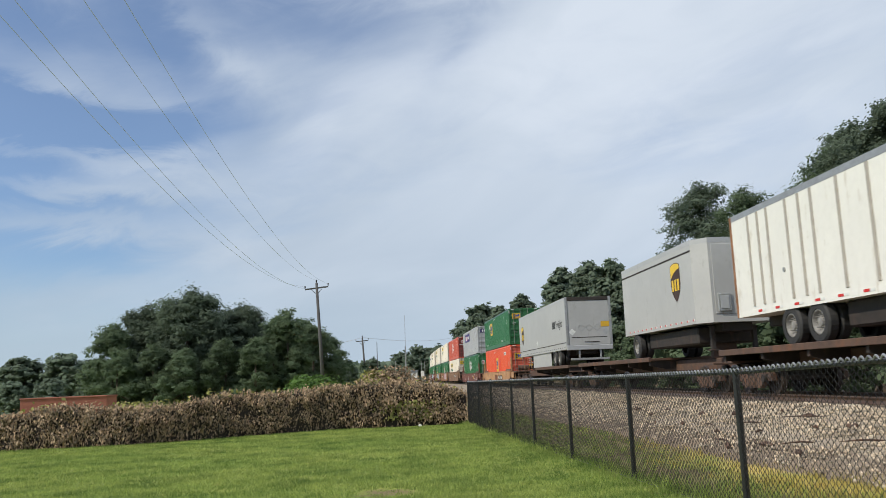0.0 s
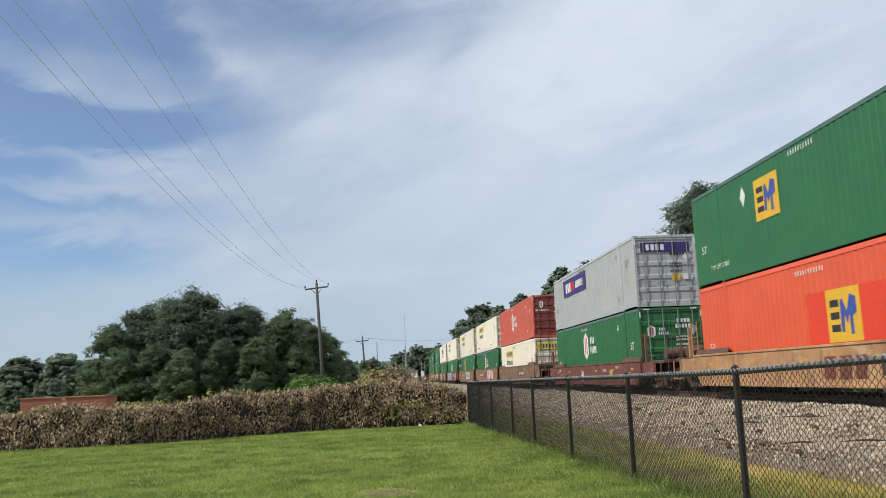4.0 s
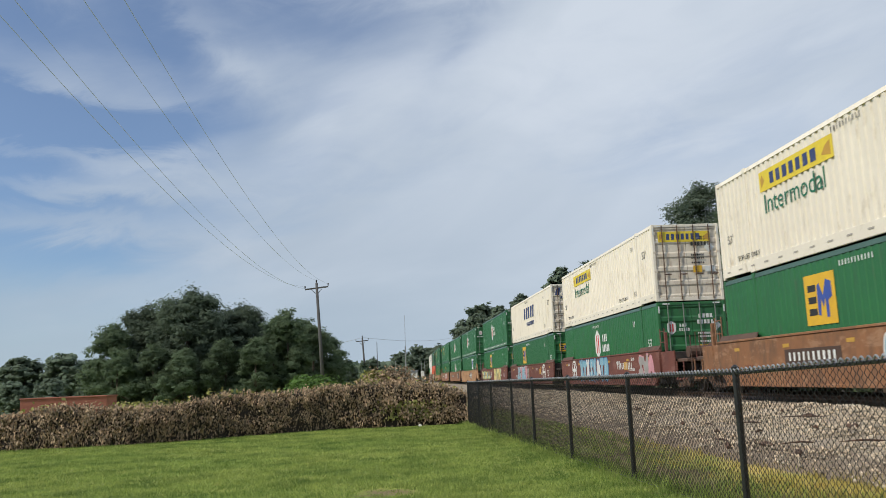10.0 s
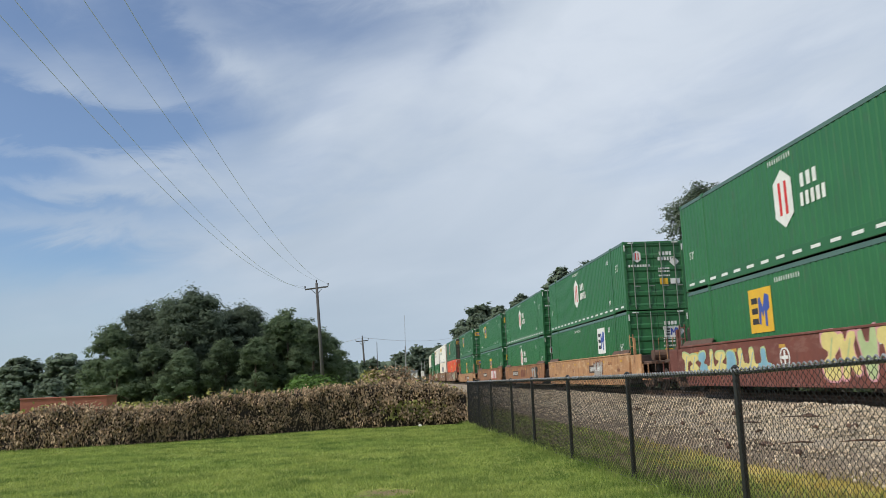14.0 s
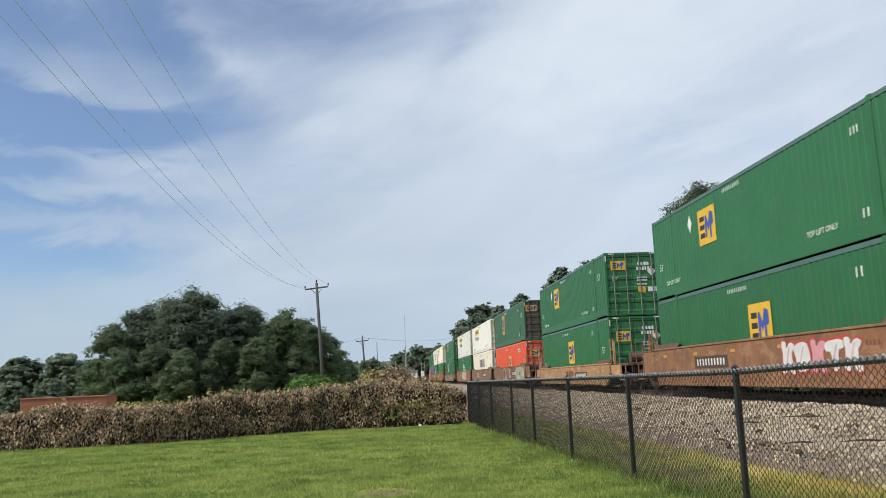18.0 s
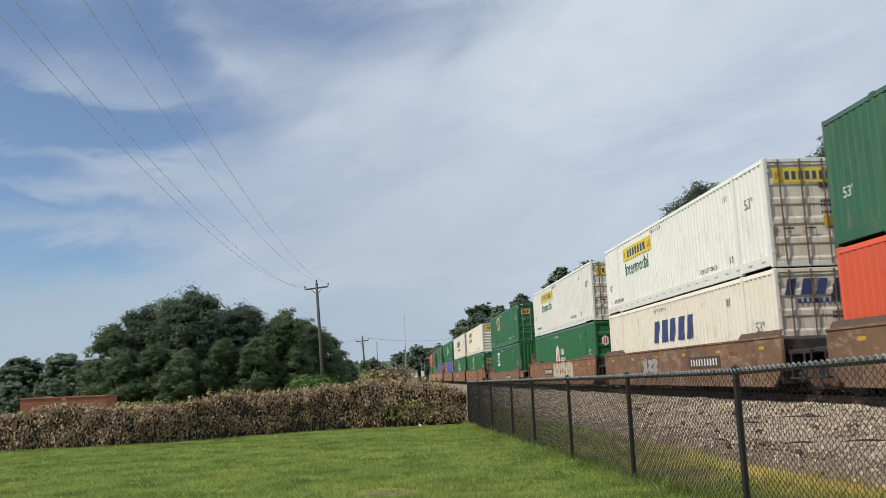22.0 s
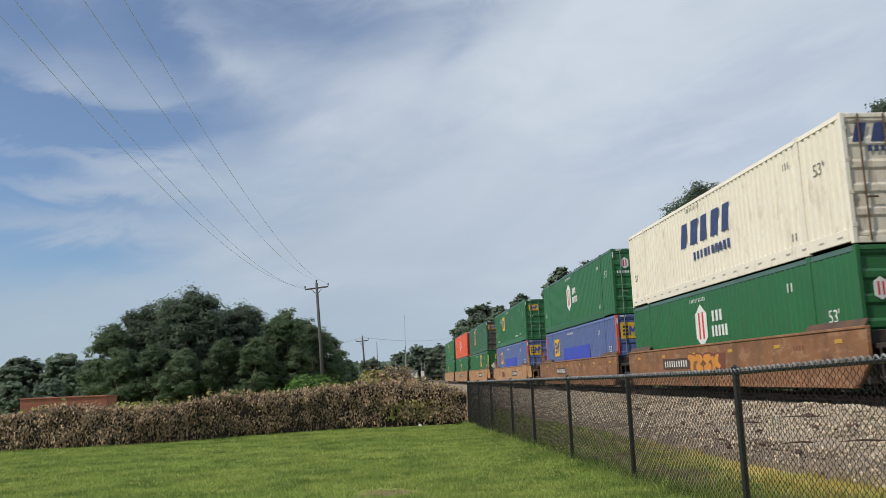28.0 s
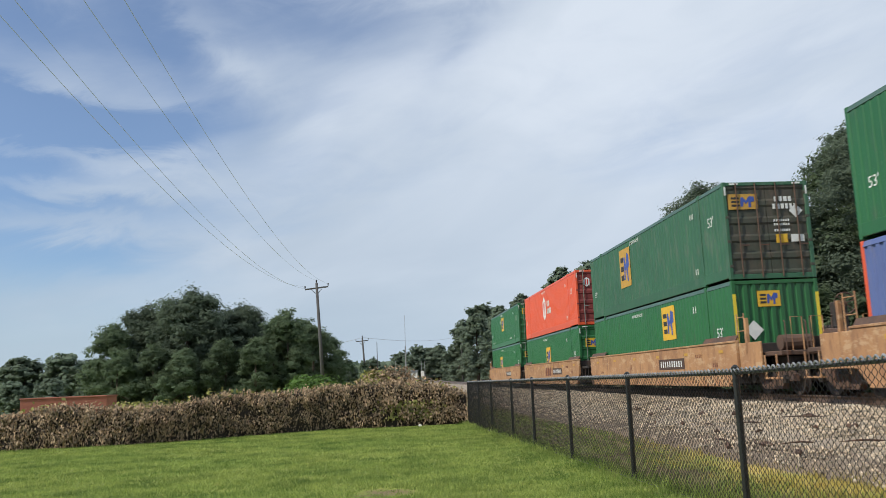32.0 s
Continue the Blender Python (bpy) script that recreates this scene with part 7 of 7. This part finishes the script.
def utility_pole(base, top, arm_a, arm_b, label):
    base, top, arm_a, arm_b = (Vector(v) for v in (base, top, arm_a, arm_b))
    ob = thing("utility_pole", label, "utility pole", pose(*base))
    part("shaft", Geo().tube([Vector((0, 0, -0.3)), (top - base) * 0.5, top - base], [0.17, 0.14, 0.11], 10), M_POLE, ob, smooth=True)
    a, b = arm_a - base, arm_b - base
    d = (b - a).normalized()
    up = Vector((0, 0, 0.06))
    f = Vector((0, 0.05, 0))
    arm = part("crossarm", Geo().add([a - up - f, b - up - f, b - up + f, a - up + f, a + up - f, b + up - f, b + up + f, a + up + f],
                                     [(0, 3, 2, 1), (4, 5, 6, 7), (0, 1, 5, 4), (1, 2, 6, 5), (2, 3, 7, 6), (3, 0, 4, 7)]), M_POLE, ob)
    for q in (a, b):
        part("insulator", Geo().tube([q + up, q + Vector((0, 0, 0.16)), q + Vector((0, 0, 0.2)), q + Vector((0, 0, 0.3))], [0.03, 0.03, 0.07, 0.04], 8), M_GRIME, arm)
    part("insulator", Geo().tube([top - base, top - base + Vector((0, 0, 0.16)), top - base + Vector((0, 0, 0.26))], [0.03, 0.07, 0.04], 8), M_GRIME, ob)
    m = (a + b) / 2
    for q in (a, b):
        part("brace", Geo().tube([m + (q - m) * 0.55, m + Vector((0, 0, -0.55))], 0.02, 5), M_GRIME, arm)
    return ob


def build_line_side():
    g1 = ground_z(-4.85, 70)
    utility_pole((-4.85, 70, g1), (-5.35, 70, 10.0), (-6.3, 70, 9.45), (-4.38, 70, 9.65), "leaning weathered timber utility pole with a crossarm")
    utility_pole((-8.2, -15, ground_z(-8.2, -15)), (-7.3, -15, 15.6), (-9.2, -15, 15.3), (-6.0, -15, 15.3), "timber utility pole with a crossarm on the lawn")
    grp = "overhead wires"
    wire("overhead_wire", (-6.28, 70, 9.72), (-8.95, -15, 15.55), 3.9, 0.0075, "grey overhead power wire on poles", grp)
    wire("overhead_wire", (-6.0, 70, 9.5), (-8.25, -15, 15.5), 3.75, 0.0075, "grey overhead power wire on poles", grp)
    wire("overhead_wire", (-5.35, 70, 10.2), (-7.25, -15, 15.6), 3.25, 0.0075, "grey overhead power wire on poles", grp)
    wire("overhead_wire", (-4.4, 70, 9.92), (-6.1, -15, 15.5), 3.4, 0.0075, "grey overhead power wire on poles", grp)
    z2 = ground_z(-2.35, 120)
    utility_pole((-2.35, 120, z2), (-2.8, 120, 7.9), (-3.7, 120, 7.35), (-1.95, 120, 7.45), "distant vine-covered timber utility pole")
    bush("climbing_vine", -2.5, 119.8, 0.75, 0.6, 4.6, 1500, 0.22, LEAF["far"], "dark vine climbing a distant utility pole", 41)
    wire("cable", (-2.8, 120, 7.9), (22.0, 231, 13.2), 0.9, 0.025, "black cable sagging between distant poles", grp)
    wire("cable", (-2.8, 120, 7.9), (-8.0, 92, 5.8), 0.25, 0.03, "black cable sagging between distant poles", grp)
    pz = ground_z(22.0, 231)
    p = thing("distant_pole", "distant timber pole among trees beside the railway", "utility pole", pose(22.0, 231, pz))
    part("shaft", Geo().tube([(0, 0, -0.3), (0, 0, 13.4 - pz)], [0.18, 0.12], 8), M_POLE, p)
    # thin masts
    mz = ground_z(2.76, 100)
    mast = thing("radio_mast", "thin grey metal radio mast beside the railway", "mast", pose(2.76, 100, mz))
    part("lower_tube", Geo().tube([(0, 0, -0.2), (0, 0, 5.6 - mz)], 0.085, 10), M_GALV, mast)
    part("whip", Geo().tube([(0, 0, 5.6 - mz), (0.03, 0, 9.35 - mz)], [0.035, 0.02], 6), M_GALV, mast)
    z = ground_z(-0.8, 130)
    mast = thing("thin_mast", "thin dark metal mast among distant bushes", "mast", pose(-0.8, 130, z))
    part("shaft", Geo().tube([(0, 0, -0.2), (0, 0, 7.7 - z)], [0.07, 0.045], 8), M_POLE, mast)
    # signal cabinet and sign
    cz = ground_z(4.1, 110)
    cab = thing("signal_cabinet", "silver metal signal cabinet beside the railway", "cabinet", pose(4.1, 110, cz))
    part("body", Geo().bev(-0.45, 0.45, -0.35, 0.35, 0.3, 2.75 - cz, 0.03), M_GALV, cab)
    part("lid", Geo().bev(-0.52, 0.52, -0.42, 0.42, 2.75 - cz, 2.85 - cz, 0.03), M_GALV, cab)
    part("door", Geo().bev(-0.36, 0.36, -0.38, -0.35, 0.5, 2.5 - cz, 0.01), PAINT["white"], cab)
    part("plinth", Geo().bev(-0.5, 0.5, -0.4, 0.4, -0.2, 0.3, 0.02), M_GRAVEL, cab)
    for x, y, top, wide in ((4.95, 105, 2.75, 0.42),):
        z = ground_z(x, y)
        sg = thing("railway_sign", "small white railway sign on a post", "sign", pose(x, y, z))
        part("post", Geo().tube([(0, 0, -0.2), (0, 0, top - z)], 0.04, 8), M_GALV, sg)
        part("plate", Geo().bev(-wide / 2, wide / 2, -0.06, -0.03, top - z - 0.75, top - z - 0.1, 0.01), PAINT["white"], sg)
    for x, y, h, r in ((2.3, 150, 5.0, 0.05), (6.9, 150, 4.7, 0.05), (7.9, 158, 4.9, 0.05)):
        z = ground_z(x, y)
        po = thing("marker_post", "thin grey metal post beside the track", "post", pose(x, y, z), "marker posts by the track")
        part("shaft", Geo().tube([(0, 0, -0.3), (0, 0, h - z)], r, 8), M_GALV, po)
        part("cap", Geo().tube([(0, 0, h - z), (0, 0, h - z + 0.03)], r + 0.015, 8), M_GALV, po)
    # low brick building beyond the hedge
    M_BRICK = material("dusty_red_brick", (0.33, 0.115, 0.08), (0.27, 0.09, 0.065), 1.2, 0.85, bump=0.4, bump_scale=30, stretch=(1, 1, 3))
    z = ground_z(-24, 66) - 0.1
    h = thing("brick_building", "low flat-roofed orange-red brick building behind the hedge", "building", pose(-23.9, 66.5, z, 0, 0, 7))
    wall_h = 1.30 - z
    for nm, geo in (("front_wall", Geo().bev(-3.0, 3.0, -2.0, -1.8, 0, wall_h, 0.01)), ("back_wall", Geo().bev(-3.0, 3.0, 1.8, 2.0, 0, wall_h, 0.01)),
                    ("side_wall", Geo().bev(-3.0, -2.8, -1.795, 1.795, 0, wall_h, 0.01)), ("side_wall", Geo().bev(2.8, 3.0, -1.795, 1.795, 0, wall_h, 0.01))):
        part(nm, geo, M_BRICK, h)
    part("flat_roof", Geo().bev(-3.06, 3.06, -2.06, 2.06, wall_h, wall_h + 0.10, 0.02), M_BRICK, h, "orange-red roof edge")
    # litter by the hedge
    lit = thing("litter", "crumpled white paper litter on the lawn", "litter", pose(1.32, 31.45, ground_z(1.32, 31.45)))
    g = Geo().tube([(-0.05, 0, 0.035), (0.0, 0.01, 0.05), (0.06, 0.0, 0.04)], [0.035, 0.055, 0.03], 7)
    part("paper", g, PAINT["white"], lit)


build_line_side()


def build_debris():
    """Sticks, spikes and clods left on the ballast."""
    r = random.Random(61)
    g = Geo()
    for k in range(34):
        s, u = r.uniform(8.5, 26), r.uniform(-5.3, -2.6)
        x, z, a, l = TRACK_X + u, bed_z(u) + climb(s) + 0.03, r.uniform(0, 3.1), r.uniform(0.05, 0.16) if k % 4 else r.uniform(0.25, 0.5)
        dx, dy = l * math.cos(a), l * math.sin(a)
        w = r.uniform(0.025, 0.06) if k % 4 else 0.018
        g.tube([(x - dx, s - dy, z), (x, s, z + 0.03), (x + dx, s + dy, z + 0.01)], [w * 0.5, w, w * 0.4], 6)
    tagged(new("track_debris", g.mesh("track_debris", M_RUSTY)), "dark sticks and rusty scrap lying on the ballast", "debris", kind="stuff")


build_debris()


# ---------- timber ties ----------
def build_ties():
    ties = thing("track_ties", "dark creosoted timber ties under the rails", "ties", pose(0, 0, 0), kind="structure")
    me = Geo().bev(-1.3, 1.3, -0.11, 0.11, -0.17, 0.0, 0.01).mesh("tie", M_TIE)
    fix_normals(me)
    for k in range(240):
        s = 8 + 0.55 * k
        c, h = track(s)
        ob = new("tie", me)
        ob.parent = ties
        ob.matrix_basis = Matrix.Translation(c + Vector((0, 0, -0.165))) @ pose(0, 0, 0, 0, 0, h)


build_ties()


# ---------- grass blades ----------
def grass_patch(name, xs, ys, heights, widths, mat, label, seed, blades=4, spread=0.04):
    rng = np.random.default_rng(seed)
    n = len(xs)
    z = np.array([ground_z(x, y) for x, y in zip(xs, ys)])
    base = np.stack([xs, ys, z - 0.005], 1)
    base = np.repeat(base, blades, 0)
    base[:, :2] += rng.normal(size=(n * blades, 2)) * spread
    h = np.repeat(heights, blades) * (0.6 + 0.7 * rng.random(n * blades))
    w = np.repeat(widths, blades)
    a = rng.random(n * blades) * 2 * math.pi
    lean = rng.normal(size=(n * blades, 2)) * 0.45
    side = np.stack([np.cos(a), np.sin(a), 0 * a], 1) * w[:, None]
    tip = base + np.stack([lean[:, 0] * h, lean[:, 1] * h, h], 1)
    V = np.stack([base - side, base + side, tip], 1).reshape(-1, 3)
    F = np.arange(len(V)).reshape(-1, 3)
    tagged(new(name, quick_mesh(name, V, F, mat)), label, "grass", kind="stuff")


def build_grass():
    rng = np.random.default_rng(77)
    M_BLADE = material("lawn_grass_blades", (0.11, 0.225, 0.042), (0.30, 0.35, 0.095), 0.24, 0.6, wear=(0.055, 0.12, 0.026), wear_amount=0.8, wear_scale=(0.42, 0.42, 0.42), island=0.28, through_light=0.4, spec=0.25)
    M_STRAW = material("dry_straw_grass", (0.52, 0.39, 0.13), (0.36, 0.31, 0.09), 0.8, 0.7, island=0.4, through_light=0.3, spec=0.2)
    n = 90000
    y = 9.0 + 22.8 * rng.random(n) ** 1.35
    x = -0.47 * y - 1.0 + (0.47 * y + 5.2) * rng.random(n)
    keep = (x < np.array([fence_x(q) for q in y]) + 0.35)
    bare = (x * 1.15) ** 2 + ((y - 12.75) * 1.1) ** 2 < 0.22 + 0.25 * rng.random(n)
    keep &= ~(bare & (rng.random(n) < 0.85))
    x, y = x[keep], y[keep]
    patch = np.array([noise.noise((a * 0.6, b * 0.6, 3.0)) for a, b in zip(x, y)])
    fine = np.array([noise.noise((a * 2.2, b * 2.2, 8.0)) for a, b in zip(x, y)])
    h = 0.03 + 0.02 * rng.random(len(x)) + 0.03 * np.clip(patch, 0, 1) + 0.035 * np.clip(fine, 0, 1)
    grass_patch("lawn_grass", x, y, h, 0.0035 + 0 * x + y * 0.00014, M_BLADE, "short mown green grass of the lawn", 78)
    # taller tufts along the fence
    m = 2200
    y = 6.0 + 26 * rng.random(m)
    x = np.array([fence_x(q) for q in y]) + rng.normal(size=m) * 0.13
    h = 0.05 + 0.14 * rng.random(m) ** 2
    grass_patch("fence_grass", x, y, h, 0.004 + 0.0002 * y, M_BLADE, "taller uncut grass along the fence foot", 79, 4, 0.03)
    # weeds grown up through the mesh
    m = 420
    y = np.concatenate([c + 0.22 * rng.normal(size=m // 6) for c in (11.2, 14.6, 17.9, 19.2, 21.6, 25.0)])
    x = np.array([fence_x(q) for q in y]) + 0.08 + rng.normal(size=len(y)) * 0.09
    h = 0.08 + 0.18 * rng.random(len(y)) ** 2
    grass_patch("fence_weeds", x, y, h, 0.007 + 0.0002 * y, M_BLADE, "tall green weeds growing through the fence", 82, 3, 0.03)
    # green turning to straw beyond the fence
    m = 10000
    y = 6.5 + 34 * rng.random(m) ** 1.9
    fx = np.array([fence_x(q) for q in y])
    u = rng.random(m)
    x = fx + 0.1 + 2.3 * u
    clump = np.array([noise.noise((a * 0.8, b * 0.8, 5.0)) for a, b in zip(x, y)])
    thin = (y > 11.5) & (rng.random(m) < 0.75)
    x, y, u, clump, m = x[~thin], y[~thin], u[~thin], clump[~thin], int((~thin).sum())
    straw = u + 0.16 * rng.normal(size=m) - 0.07 * np.clip(y - 12.5, 0, 14) + 0.5 * clump > 0.42
    h = 0.05 + 0.08 * rng.random(m)
    grass_patch("verge_grass", x[~straw], y[~straw], h[~straw], (0.004 + 0.0002 * y)[~straw], M_BLADE, "rough green grass beyond the fence", 80)
    grass_patch("dry_grass", x[straw], y[straw], h[straw] * 0.9, (0.004 + 0.0002 * y)[straw], M_STRAW, "dry yellow grass at the edge of the ballast", 81)


build_grass()


# ---------- woods that close the horizon ----------
def build_far_woods():
    rng = np.random.default_rng(90)
    n = 30000
    az = rng.random(n) * 2 * math.pi
    r = 330 + 60 * rng.random(n)
    top = 9 + 4 * np.array([noise.noise((a * 9, 0, 0)) + 0.6 * noise.noise((a * 31, 2, 0)) for a in az])
    z = top * rng.random(n) ** 0.7
    P = np.stack([r * np.sin(az), r * np.cos(az), z - 0.5], 1)
    nr = np.stack([-np.sin(az), -np.cos(az), 0.6 + 0 * az], 1)
    V, F = leaf_cloud(P, nr, 2.0 + 1.6 * rng.random(n), rng)
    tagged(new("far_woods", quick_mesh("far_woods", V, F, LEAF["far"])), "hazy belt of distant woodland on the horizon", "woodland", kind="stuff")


build_far_woods()


def motions():
    for ob, s, up in moving:
        walk(ob, [(t, track_pose(s - gone(t), up)) for t in range(0, 33, 2)])
    # wheels roll on the rails; leading and trailing axles share one turn each
    leaders = {}
    for w in wheelsets:
        key = round(w.matrix_basis.translation.y, 2)
        if key not in leaders:
            at = w.matrix_basis.copy()
            walk(w, [(k / FPS, at @ Matrix.Rotation(gone(k / FPS) / 0.42, 4, "X")) for k in range(0, 32 * FPS + 1)])
            leaders[key] = w.animation_data
        else:
            w.rotation_mode = "QUATERNION"
            w.animation_data_create()
            w.animation_data.action = leaders[key].action
            w.animation_data.action_slot = leaders[key].action_slot


motions()
